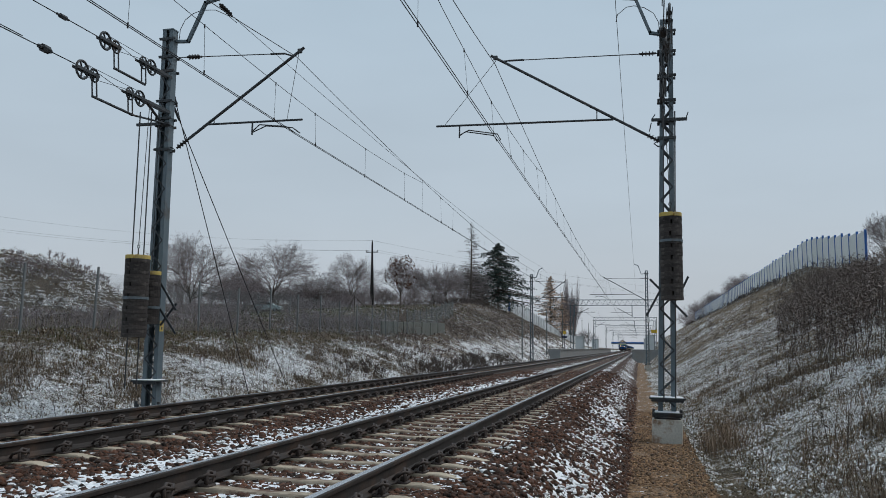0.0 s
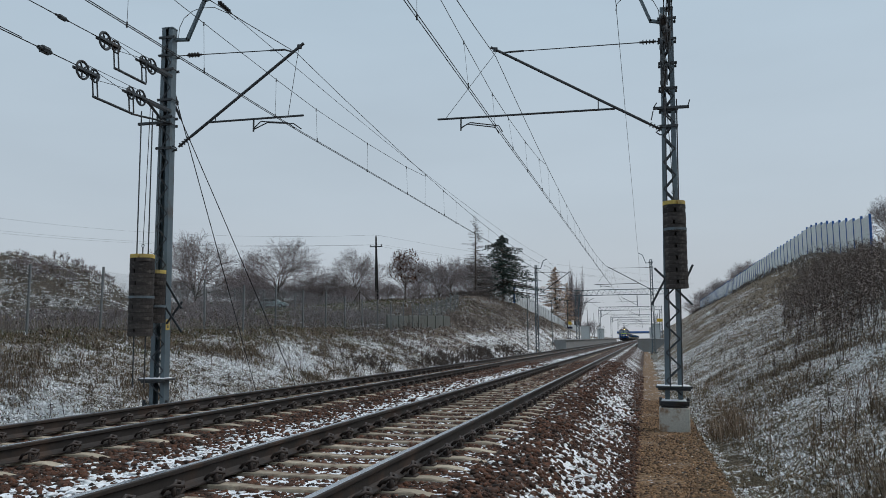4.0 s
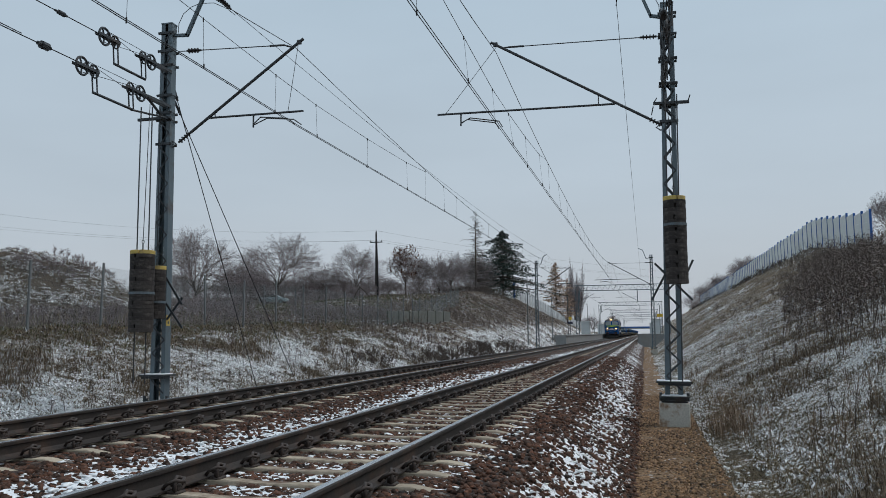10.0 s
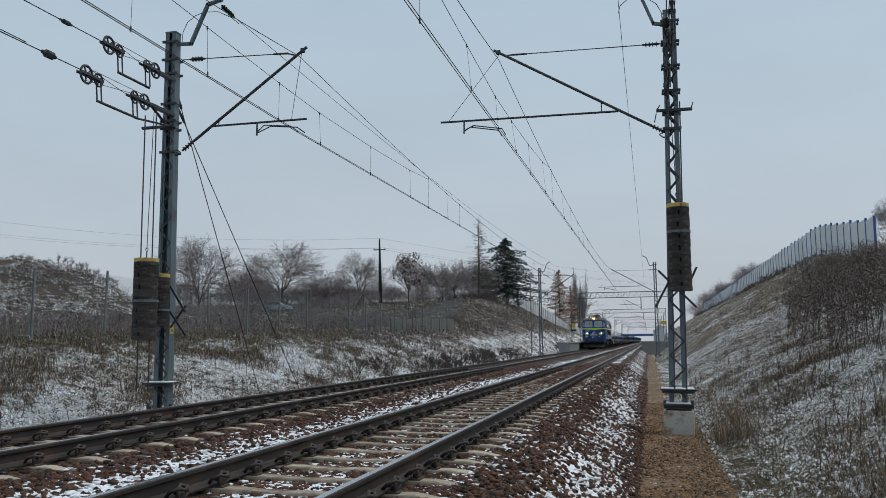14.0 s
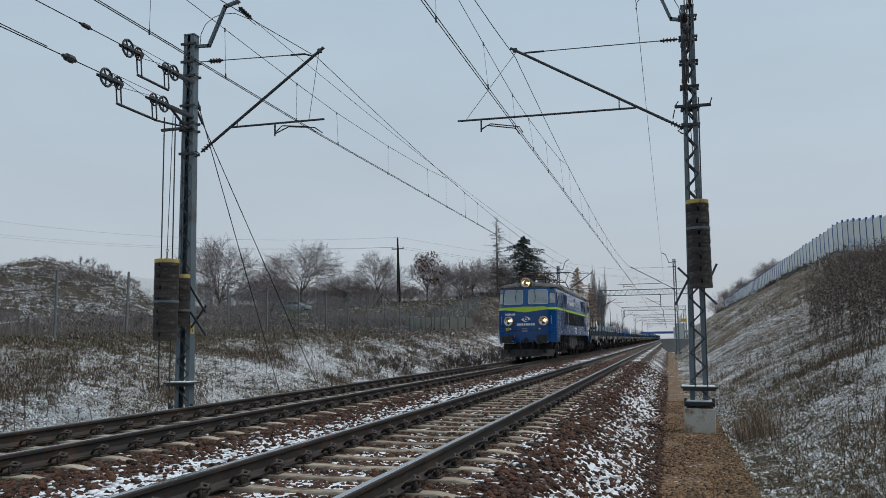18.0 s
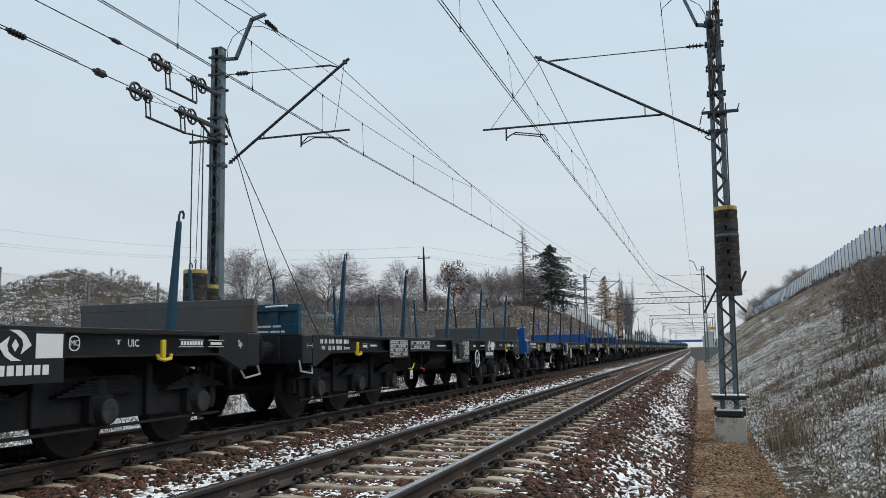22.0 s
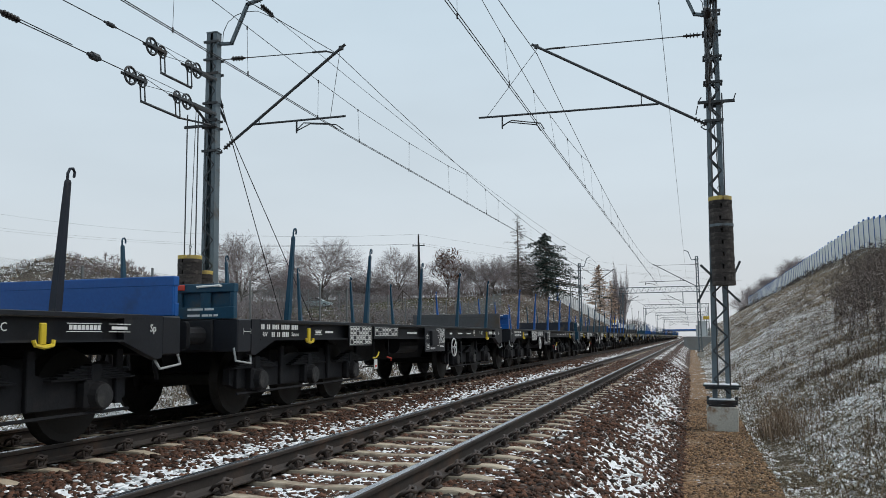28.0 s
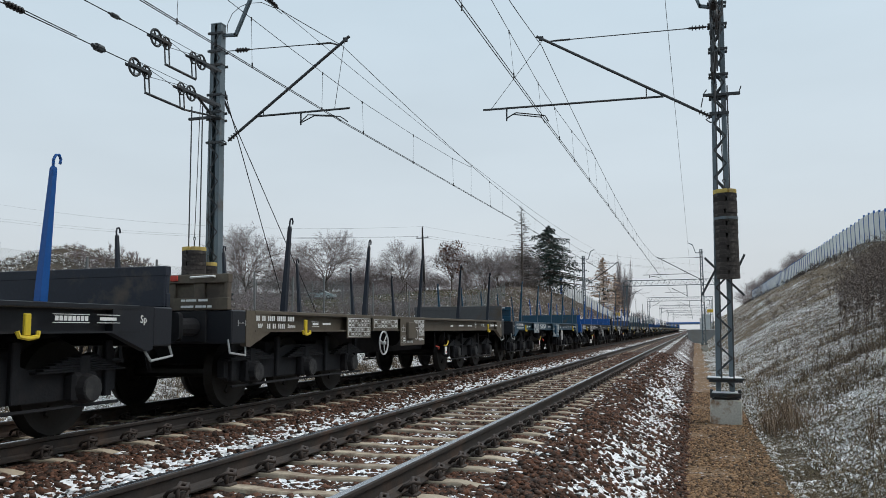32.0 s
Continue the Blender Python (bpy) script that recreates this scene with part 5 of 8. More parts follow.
def weed_field(name, spots, label, seed, material=WEED, heads=34, plume=None, spray=0.20):
    """Tall dead stalks: a stem with short side stalks, and drooping plumes of narrow flakes in a lighter tone."""
    rng = random.Random(seed)
    segs, flakes = [], []
    for x, y, h in spots:
        p = Vector((x, y, float(terrain(x, y)) - 0.03))
        d = Vector((rng.uniform(-0.2, 0.2), rng.uniform(-0.2, 0.2), 1)).normalized()
        q = p + d * h
        segs.append((p, q, 0.010, 0.005))
        sprays = []
        for _ in range(5):
            s = p.lerp(q, rng.uniform(0.55, 0.98))
            a = rng.uniform(0, math.tau)
            e = s + Vector((math.cos(a), math.sin(a), rng.uniform(0.2, 1.1))).normalized() * h * rng.uniform(0.3, 1.0) * spray
            segs.append((s, e, 0.004, 0.003))
            sprays.append((s, e))
        for k in range(heads):
            s, e = sprays[k % 5]
            c = s.lerp(e, rng.uniform(0.2, 1.1))
            f = Vector((rng.uniform(-1, 1), rng.uniform(-1, 1), rng.uniform(-0.7, 0.5))).normalized() * rng.uniform(0.05, 0.14)
            w = Vector((-f.y, f.x, rng.uniform(-0.5, 0.5) * f.length)).normalized() * rng.uniform(0.009, 0.022)
            flakes += [tuple(c), tuple(c + f * 0.5 - w), tuple(c + f), tuple(c + f * 0.5 + w)]
    v, f = prisms(segs, 3)
    stems = tagged(fast(name, v, f, material), label, "weeds", kind="stuff")
    tops = fast("seed_heads", np.array(flakes), np.arange(len(flakes)).reshape(-1, 4), plume or PLUME)
    tops.parent = stems
    return stems


def blades(name, spots, label, material, seed, tall=0.34, count=6, width=0.012, flat=1.0, category="grass"):
    """Tufts of narrow bent blades, as arrays."""
    g = np.random.default_rng(seed)
    p = np.repeat(np.asarray(spots), count, 0)
    n = len(p)
    p = p + np.stack([g.normal(0, 0.07, n), g.normal(0, 0.07, n), np.full(n, -0.02)], -1)
    a, h = g.uniform(0, math.tau, n), tall * g.uniform(0.45, 1.25, n)
    lean = g.uniform(0.35, 1.25, n)
    d = np.stack([np.cos(a), np.sin(a), np.zeros(n)], -1)
    s = np.stack([-np.sin(a), np.cos(a), np.zeros(n)], -1) * (width * g.uniform(0.6, 1.4, n))[:, None]
    up = np.array((0, 0, flat))
    m = p + d * (h * lean * 0.35)[:, None] + up * (h * 0.62)[:, None]
    e = p + d * (h * lean)[:, None] + up * (h * (1.05 - 0.5 * lean))[:, None]
    v = np.stack([p - s, p + s, m + s * 0.7, m - s * 0.7, e], 1).reshape(-1, 3)
    k = np.arange(n)[:, None] * 5
    f = np.concatenate([k + np.array((0, 1, 2)), k + np.array((0, 2, 3)), k + np.array((3, 2, 4))], 0)
    return tagged(fast(name, v, f, material), label, category, kind="stuff")


def scatter(n, x0, x1, y0, y1, seed, power=1.0, keep=None):
    g = np.random.default_rng(seed)
    x = g.uniform(x0, x1, n)
    y = y0 + (y1 - y0) * g.uniform(0, 1, n) ** power
    if keep is not None:
        k = keep(x, y) > g.uniform(0, 1, n)
        x, y = x[k], y[k]
    return np.stack([x, y, terrain(x, y)], -1)


def clumps(x, y):
    return np.clip(0.55 + 0.55 * np.sin(x * 1.7 + 2 * np.sin(y * 0.6)) * np.sin(y * 1.3 + x * 0.5) + 0.3 * np.sin(x * 4.1 - y * 3.3), 0.06, 1)


def drifted(x, y):
    """Where snow has stayed on the matted grass."""
    p = np.sin(x * 1.1 + 1.6 * np.sin(y * 0.37)) * np.sin(y * 0.61 + x * 0.7) + 0.5 * np.sin(x * 2.9 - y * 1.9) * np.sin(y * 2.3 + x)
    return np.clip(np.where(x > 0, 0.62 + 0.55 * p, 0.42 + 0.85 * p), 0.03, 1) * np.clip((x + 14.2) / 2.0, 0.04, 1) ** np.where(x < 0, 1, 0)


blades("bank_grass", scatter(12500, -15.0, -7.9, 5, 48, 1, 1.2, lambda x, y: 1.1 - drifted(x, y)), "dead matted grass on the bank", GRASS, 2, 0.17, 6, 0.010, 0.6)
blades("snowy_grass", scatter(24000, -13.8, -7.9, 5, 54, 41, 1.2, drifted), "snow-covered blades of matted grass on the bank", SNOW, 42, 0.13, 5, 0.017, 0.5, "snow")
blades("snowy_slope_grass", scatter(16000, 3.6, 13.0, 7, 62, 43, 1.35, drifted), "snow-covered blades on the steep bank", SNOW, 44, 0.065, 4, 0.013, 0.8, "snow")
blades("snowy_far_grass", scatter(9000, -22, -8.3, 48, 150, 45, 1.2, clumps), "snow-covered grass on the far bank", SNOW, 46, 0.16, 4, 0.03, 0.4, "snow")
blades("crest_grass", scatter(4200, -16.5, -11.8, 5, 50, 3, 1.0, clumps), "green and straw-coloured grass on the bank's crest", GREENGRASS, 4, 0.20, 7, 0.008, 0.8)
SLOPEGRASS = plant_material("russet_grass", (0.095, 0.072, 0.065), (0.25, 0.195, 0.172), frost=0.06)
blades("slope_grass", scatter(9000, -26, -8.3, 46, 175, 5, 1.3, clumps), "russet frosted grass on the far bank", SLOPEGRASS, 6, 0.24, 6, 0.020)
blades("right_bank_grass", scatter(13000, 4.4, 16.0, 8, 56, 7, 1.15, clumps), "dead frosted grass on the steep bank", GRASS, 8, 0.11, 6, 0.009, 0.6)
blades("upper_bank_grass", scatter(7000, 8, 23.0, 50, 170, 9, 1.3, clumps), "dead grass high on the steep bank", GRASS, 10, 0.17, 6, 0.02, 0.7)
DRYSTRAW = plant_material("brown_straw", (0.085, 0.062, 0.045), (0.20, 0.155, 0.11))
REDGRASS = plant_material("red_brown_grass", (0.105, 0.072, 0.050), (0.27, 0.195, 0.135))
edge_rng = random.Random(71)
tufts = []
for cx, cy, n in ((4.42, 15.4, 26), (4.30, 16.6, 30), (4.50, 17.8, 20), (4.45, 21.0, 12), (5.3, 12.6, 14), (4.6, 26.5, 10), (6.2, 13.5, 12), (4.7, 35.0, 12), (4.6, 43.0, 14)):
    for _ in range(n):
        ex, ey = cx + edge_rng.gauss(0, 0.17), cy + edge_rng.gauss(0, 0.6)
        tufts.append((ex, ey, float(terrain(ex, ey))))
blades("path_edge_grass", tufts, "tall red-brown dead grass at the path's edge", REDGRASS, 12, 0.46, 10, 0.0036, 1.15)
blades("snowy_mound", scatter(19000, -41, -24, 26, 50, 53, 1.0, clumps), "snow-covered grass on the mound", SNOW, 54, 0.16, 5, 0.026, 0.6, "snow")
blades("mound_grass", scatter(2600, -41, -22, 28, 50, 13, 1.0, clumps), "dead grass on the mound", GRASS, 14, 0.28, 6, 0.016, 0.8)
blades("hill_grass", scatter(15000, -62, -17, 54, 116, 111, 1.0, clumps), "rough green and straw-coloured grass on the hill", GREENGRASS, 112, 0.34, 5, 0.022, 0.7)
blades("hill_straw", scatter(9000, -62, -16, 50, 116, 113, 1.0, lambda x, y: 1 - clumps(x, y)), "bleached grass on the hill", SLOPEGRASS, 114, 0.32, 5, 0.022, 0.7)
blades("hill_snow", scatter(9000, -60, -16, 54, 112, 115, 1.0, lambda x, y: clumps(x * 0.7 + 3, y * 0.6) ** 3), "remnants of snow in the grass on the hill", SNOW, 116, 0.18, 4, 0.035, 0.5, "snow")
patch_rng = random.Random(83)
brown, straw_spots = [], []
for _ in range(42):
    cx, cy, r = patch_rng.uniform(-13.6, -8.6), 9 + 42 * patch_rng.random() ** 1.1, patch_rng.uniform(0.35, 0.95)
    for _ in range(int(70 * r)):
        ex, ey = cx + patch_rng.gauss(0, 0.55 * r), cy + patch_rng.gauss(0, 0.9 * r)
        brown.append((ex, ey, float(terrain(ex, ey))))
for _ in range(34):
    cx, cy, r = patch_rng.uniform(4.6, 8.2), 8.5 + 22 * patch_rng.random() ** 1.3, patch_rng.uniform(0.3, 0.8)
    for _ in range(int(60 * r)):
        ex, ey = cx + patch_rng.gauss(0, 0.45 * r), cy + patch_rng.gauss(0, 0.8 * r)
        straw_spots.append((ex, ey, float(terrain(ex, ey))))
blades("brown_thatch", brown, "dark brown patches of standing dead grass", DRYSTRAW, 61, 0.30, 9, 0.006)
blades("bank_foot_thatch", straw_spots, "brown tufts of dead grass low on the bank", DRYSTRAW, 62, 0.24, 10, 0.0045)
DARKGRASS = plant_material("dark_wet_grass", (0.062, 0.050, 0.028), (0.190, 0.145, 0.085))
PALEGRASS = plant_material("bleached_grass", (0.180, 0.130, 0.080), (0.420, 0.320, 0.200), frost=0.10)


def tangle(x, y):
    """Where long dark grass mats the foot of the bank."""
    w = 0.55 * np.sin(x * 1.3 + 2.1 * np.sin(y * 0.43)) * np.sin(y * 0.77 + x * 0.9) + 0.35 * np.sin(x * 3.7 - y * 2.9) * np.sin(y * 2.1)
    return np.clip(0.32 + 0.60 * np.exp(-((x - 5.4) / 1.2) ** 2 - ((y - 14.0) / 5.5) ** 2) + w, 0.03, 1)


blades("dark_bank_grass", scatter(17000, 3.55, 12.0, 8.0, 44, 91, 1.5, tangle), "long dark tangled grass on the steep bank", DARKGRASS, 92, 0.19, 7, 0.0045, 0.42)
blades("pale_bank_grass", scatter(19000, 3.5, 13.0, 8.0, 52, 93, 1.5, clumps), "bleached thin grass on the steep bank", PALEGRASS, 94, 0.14, 6, 0.0035, 0.45)
blades("verge_grass", scatter(4200, 3.42, 4.7, 6.0, 34, 101, 1.5), "short brown grass on the path's verge", DARKGRASS, 102, 0.13, 8, 0.0045, 0.6)
stones("verge_snow", 5200, 3.40, 4.3, 6.0, 30, 103, 0.024, "white clumps of snow on the path's verge", 1.4, lambda x, y: np.clip(0.35 + 0.9 * np.sin(x * 9 + 2 * np.sin(y * 1.9)) * np.sin(y * 3.3 + x * 2), 0, 1), terrain, 0.5, SNOW, 0.5, "snow")
blades("dark_left_grass", scatter(9000, -14.5, -8.0, 7, 52, 95, 1.3, lambda x, y: 0.75 - drifted(x, y)), "dark wet grass on the bank", DARKGRASS, 96, 0.17, 6, 0.006, 0.5)
blades("frost_specks", scatter(54000, 3.7, 14.0, 8.0, 60, 97, 1.45, lambda x, y: 1.0 - 0.95 * tangle(x, y)), "white frost on the matted grass", SNOW, 98, 0.05, 4, 0.011, 0.75, "snow")
g_ = np.random.default_rng(21)
pts = []
for _ in range(2700):
    cy = 17 + 80 * g_.uniform() ** 1.25
    cx = 6.6 + 15 * g_.uniform()
    c = min(max(((cx - 2.86) / cy - 0.148) / 0.045, 0), 1) * min(max((cx - 6.6 - 0.5 * math.sin(cy * 0.7)) / 0.9, 0), 1) * (1 if cx < 21.3 else 0)
    c *= 0.70 + 0.30 * math.sin(cx * 1.3 + 1.2 * math.sin(cy * 0.5))
    if g_.uniform() < c * 0.7 + 0.015:
        tall = g_.uniform(0.9, 2.1) * (0.65 + 0.4 * c)
        for _ in range(int(g_.uniform(2, 7))):
            pts.append((cx + g_.normal(0, 0.22), cy + g_.normal(0, 0.30), tall * g_.uniform(0.7, 1.1)))
weed_field("tall_weeds", pts, "stand of tall dead brown weeds on the bank", 22, heads=64, spray=0.30)
weed_field("scattered_weeds", [(g_.uniform(5.2, 13), g_.uniform(12, 50), g_.uniform(0.3, 0.8)) for _ in range(150)], "scattered dead stalks on the bank", 23, heads=12)
weed_field("left_weeds", [(g_.uniform(-15, -8.4), g_.uniform(8, 60), g_.uniform(0.25, 0.7)) for _ in range(420)], "scattered dead stalks on the bank", 24, heads=14)
weed_field("fence_weeds", [(g_.uniform(-17.5, -13.5), g_.uniform(10, 66), g_.uniform(0.4, 1.1)) for _ in range(330)], "tall dead weeds along the fence", 25, heads=22)

# ---- fences ----
GALV = mat("galvanised_post", (0.15, 0.165, 0.165), 0.6, 0.3, 0.15, 3, 30, 0.1)
POSTC = mat("concrete_post", (0.17, 0.175, 0.175), 0.9, 0.0, 0.15, 3, 30, 0.3)


def chain_link(length, height, gap=0.10, r=0.0025):
    """Diagonal wires crossing both ways in a panel along x."""
    segs = []
    for d in (-1, 1):
        k = -height
        while k < length:
            a, b = max(k, 0.0), min(k + height, length)
            z0, z1 = a - k, b - k
            if b > a:
                p, q = Vector((a, 0, z0)), Vector((b, 0, z1))
                if d < 0:
                    p, q = Vector((a, 0.006, height - z0)), Vector((b, 0.006, height - z1))
                segs.append((p, q, r, r))
            k += gap
    for z in (0.0, height / 2, height):
        segs.append((Vector((0, 0, z)), Vector((length, 0, z)), r * 1.2, r * 1.2))
    v, f = prisms(segs, 3)
    return mesh_data("chain_link", v, f, GALV)


def fence_line(points, height, label, link):
    fe = thing("chain_link_fence", pose(0, 0, 0), label, "fence", "fences")
    post = Mesh().cyl((0, 0, -0.3), (0, 0, height + 0.08), 0.042, n=7).data("post", POSTC)
    for i, (x, y) in enumerate(points):
        z = float(terrain(x, y))
        part("post", post, None, fe, at=pose(x, y, z, random.uniform(-1, 1), random.uniform(-1, 1), 0))
        if link and i + 1 < len(points):
            q = points[i + 1]
            a, b = Vector((x, y, z + 0.06)), Vector((*q, float(terrain(*q)) + 0.06))
            d = b - a
            ob = part("chain_link", link, None, fe, "thin diamond wire mesh")
            rot = Matrix(((d.x, -d.y / d.length, 0, a.x), (d.y, d.x / d.length, 0, a.y), (d.z, 0, 1, a.z), (0, 0, 0, 1)))
            ob.matrix_basis = rot @ Matrix.Diagonal((1 / link["span"], 1, 1, 1))
    return fe


link = chain_link(3.3, 1.85)
link["span"] = 3.3
ys = np.arange(7.0, 62, 3.3)
fence_line([(-14.6 - 0.02 * max(y - 40, 0), float(y)) for y in ys], 1.98, "chain-link fence on concrete posts along the bank", link)
fence_line([(-15.1 - 0.10 * (y - 62), float(y)) for y in np.arange(63.1, 93, 3.3)], 1.98, "chain-link fence rising along the hill's foot", link)
fence_line([(-24 - 3.3 * k, 60.0 + 1.2 * k) for k in range(11)], 1.9, "farther chain-link fence across the field", link)
gate = thing("braced_post", pose(-24.5, 74, float(terrain(-24.5, 74))), "weathered timber fence post with two slanting braces", "fence post")
for x in (0.9,):
    part("post", Mesh().cyl((x, 0, -0.2), (x, 0, 2.3), 0.04, n=7), BARK, gate)
part("brace", Mesh().cyl((0.9, 0, 2.2), (3.0, 0.3, 0.2), 0.035, n=6), BARK, gate)
part("brace", Mesh().cyl((0.9, 0, 2.2), (-0.4, 0.2, 0.3), 0.035, n=6), BARK, gate)

WALLSLAB = mat("weathered_slab", (0.125, 0.128, 0.115), 0.9, 0.0, 0.16, 1.5, 25, 0.25, (0.11, 0.105, 0.09), 0.35, 1.4)
wall = thing("concrete_wall", pose(0, 0, 0), "low grey concrete slab wall behind the fence", "wall", kind="structure")
for k in range(7):
    y = 57 + k * 2.65
    x = -15.4 + 0.05 * k
    part("slab", Mesh().box((x - 0.06, y, float(terrain(x, y)) - 0.5), (x + 0.06, y + 2.6, 2.80 + 0.06 * k), 0.02), WALLSLAB, wall)

# ---- utility pole with its wires, and a parked car ----
POLEWOOD = mat("tarred_pole", (0.030, 0.027, 0.026), 0.85, 0.0, 0.2, 2, 30, 0.3)
px, py = -35.7, 115.0
pz = float(terrain(px, py))
pole = thing("utility_pole", pose(px, py, pz), "dark wooden power pole with a short crossarm", "utility pole")
part("pole", Mesh().cyl((0, 0, -0.5), (0, 0, 9.6), 0.17, 0.12, n=10), POLEWOOD, pole)
part("brace_pole", Mesh().cyl((0.3, 0.1, -0.5), (0.05, 0, 8.6), 0.14, 0.10, n=10), POLEWOOD, pole)
part("crossarm", Mesh().box((-0.95, -0.06, 8.0), (0.95, 0.06, 8.14), 0.01), STEELD, pole)
for x, z in ((-0.85, 8.14), (0.85, 8.14), (0, 9.6)):
    part("pole_insulator", Mesh().lathe([(0.02, 0), (0.06, 0.05), (0.075, 0.12), (0.05, 0.2), (0.02, 0.24)], 8, Matrix.Translation((x, 0, z))), INSUL, pole)
for x, z, rise, sag in ((-0.85, 8.35, 6.6, 1.95), (0.85, 8.35, 6.8, 1.9), (0.0, 9.82, 8.4, 2.5)):
    a = Vector((px + x, py, pz + z))
    strung_wire(droop(a, (a.x - 84, a.y - 14, a.z + rise), sag), 0.010, "thin power line across the field")
    strung_wire(droop(a, (a.x + 50, a.y + 95, a.z - 1.0), 0.9), 0.010, "thin power line across the field")

CARPAINT = mat("silver_car_paint", (0.36, 0.46, 0.465), 0.3, 0.15, 0.05, 2, 20, 0.0)
CARGLASS = mat("car_glass", (0.03, 0.035, 0.04), 0.08, 0.0, 0.05, 2, 20, 0.0, spec=0.8)
TYRE = mat("tyre_rubber", (0.02, 0.02, 0.02), 0.85, 0.0, 0.1, 4, 40, 0.1)
cx, cy = -51.2, 113.0
car = thing("parked_car", pose(cx, cy, float(terrain(cx, cy)) + 0.02, 0, 0, 6), "pale blue-green hatchback parked on the hill", "car")
prof = [(-2.05, 0.35), (-2.08, 0.75), (-1.95, 0.95), (-1.55, 1.02), (-0.95, 1.02), (1.0, 0.98), (1.85, 0.82), (2.05, 0.62), (2.05, 0.35)]
part("body", Mesh().prism(prof, "y", -0.85, 0.85), CARPAINT, car)
part("roof", Mesh().prism([(-1.85, 1.0), (-1.35, 1.42), (-0.2, 1.47), (0.35, 1.40), (1.0, 0.98)], "y", -0.70, 0.70), CARPAINT, car)
for s in (-1, 1):
    part("side_window", Mesh().prism([(-1.62, 1.03), (-1.28, 1.36), (-0.45, 1.40), (-0.45, 1.03)], "y", s * 0.70, s * 0.712), CARGLASS, car)
    part("side_window", Mesh().prism([(-0.38, 1.03), (-0.38, 1.40), (0.28, 1.35), (0.82, 1.03)], "y", s * 0.70, s * 0.712), CARGLASS, car)
    for x in (-1.3, 1.3):
        w = part("wheel", Mesh().cyl((x, s * 0.68, 0.31), (x, s * 0.87, 0.31), 0.31, n=18), TYRE, car)
        part("rim", Mesh().cyl((x, s * 0.865, 0.31), (x, s * 0.88, 0.31), 0.19, n=12), CARPAINT, w)

# ---- noise barriers ----
BARRIER = mat("barrier_panel", (0.62, 0.64, 0.62), 0.5, 0.2, 0.12, 0.8, 20, 0.05, (0.44, 0.45, 0.43), 0.3, 0.6, rnd=0.08)
BARRIER2 = mat("concrete_barrier_panel", (0.50, 0.52, 0.53), 0.85, 0.0, 0.14, 0.8, 20, 0.2, (0.22, 0.21, 0.20), 0.3, 0.6, rnd=0.10)
BARRIERBLUE = mat("barrier_blue_post", (0.025, 0.11, 0.36), 0.45, 0.1, 0.1, 2, 20, 0.0)


def ribbed_panel(length, height, mt):
    g = Mesh()
    n = 7
    for k in range(n):
        z0, z1 = height * k / n, height * (k + 1) / n
        v = [(-0.05, 0, z0), (-0.05, 0, z1 - 0.02), (-0.035, 0, z1), (0.05, 0, z1), (0.05, 0, z0)]
        m = len(v)
        g.add([(x, 0.0, z) for x, _, z in v] + [(x, length, z) for x, _, z in v], [(i, (i + 1) % m, m + (i + 1) % m, m + i) for i in range(m)] + [tuple(range(m - 1, -1, -1)), tuple(range(m, 2 * m))])
    return g.data("panel", mt)


def noise_barrier(x, y0, n, step, height, panel_mat, post_mat, label):
    b = thing("noise_barrier", pose(x, 0, 0), label, "noise barrier", "noise barriers", "structure")
    panel = ribbed_panel(step - 0.16, height, panel_mat)
    post = Mesh().box((-0.105, -0.07, -0.4), (0.10, 0.07, height + 0.20), 0.01).data("post", post_mat)
    for k in range(n + 1):
        y = y0 + k * step
        z = float(terrain(x, y))
        part("post", post, None, b, at=pose(0, y, z))
        if k < n:
            part("panel", panel, None, b, at=pose(0, y + 0.08, 0.5 * (z + float(terrain(x, y + step)))))


noise_barrier(23.75, 83.0, 80, 3.0, 3.5, BARRIER, BARRIERBLUE, "grey ribbed noise barrier with blue posts on the crest")
noise_barrier(-24.3, 175.0, 52, 4.0, 3.4, BARRIER2, POSTC, "grey concrete noise barrier along the hill")
end_z = float(terrain(-24.3, 174.7))
tagged(part("barrier_end_post", Mesh().box((-24.5, 174.5, end_z - 0.4), (-24.1, 174.8, end_z + 3.7), 0.01), BARRIERBLUE), "blue steel end post of the noise barrier", "post", kind="structure")

# ---- the station beyond ----
PLATFORM = mat("platform_concrete", (0.25, 0.25, 0.245), 0.9, 0.0, 0.12, 0.7, 15, 0.2, (0.24, 0.22, 0.20), 0.3, 0.5)
SHELTER = mat("shelter_panel", (0.55, 0.57, 0.57), 0.5, 0.0, 0.08, 1, 20, 0.0)
SIGNYEL = mat("sign_yellow", (0.66, 0.42, 0.04), 0.5, 0.0, 0.06, 2, 20, 0.0)
SIGNBLK = mat("sign_navy", (0.015, 0.02, 0.05), 0.5, 0.0, 0.06, 2, 20, 0.0)
for x0, x1, y0, y1 in ((-7.1, -5.70, 93, 117), (-9.9, -5.70, 117, 264), (1.75, 6.2, 117, 290)):
    pl = thing("platform", pose(0, 0, 0), "grey concrete station platform", "platform", "platforms", "structure")
    edge = x1 if x0 < 0 else x0
    n = int((y1 - y0) / 6)
    for k in range(n):
        y = y0 + k * (y1 - y0) / n
        part("wall_slab", Mesh().box((x0 + 0.1, y + 0.02, BED - 0.1), (x1 - 0.1, y + (y1 - y0) / n - 0.02, 0.74), 0.01), PLATFORM, pl)
        part("edge_slab", Mesh().box((x0, y + 0.01, 0.74), (x1, y + (y1 - y0) / n - 0.01, 0.86), 0.02), PLATFORM, pl)


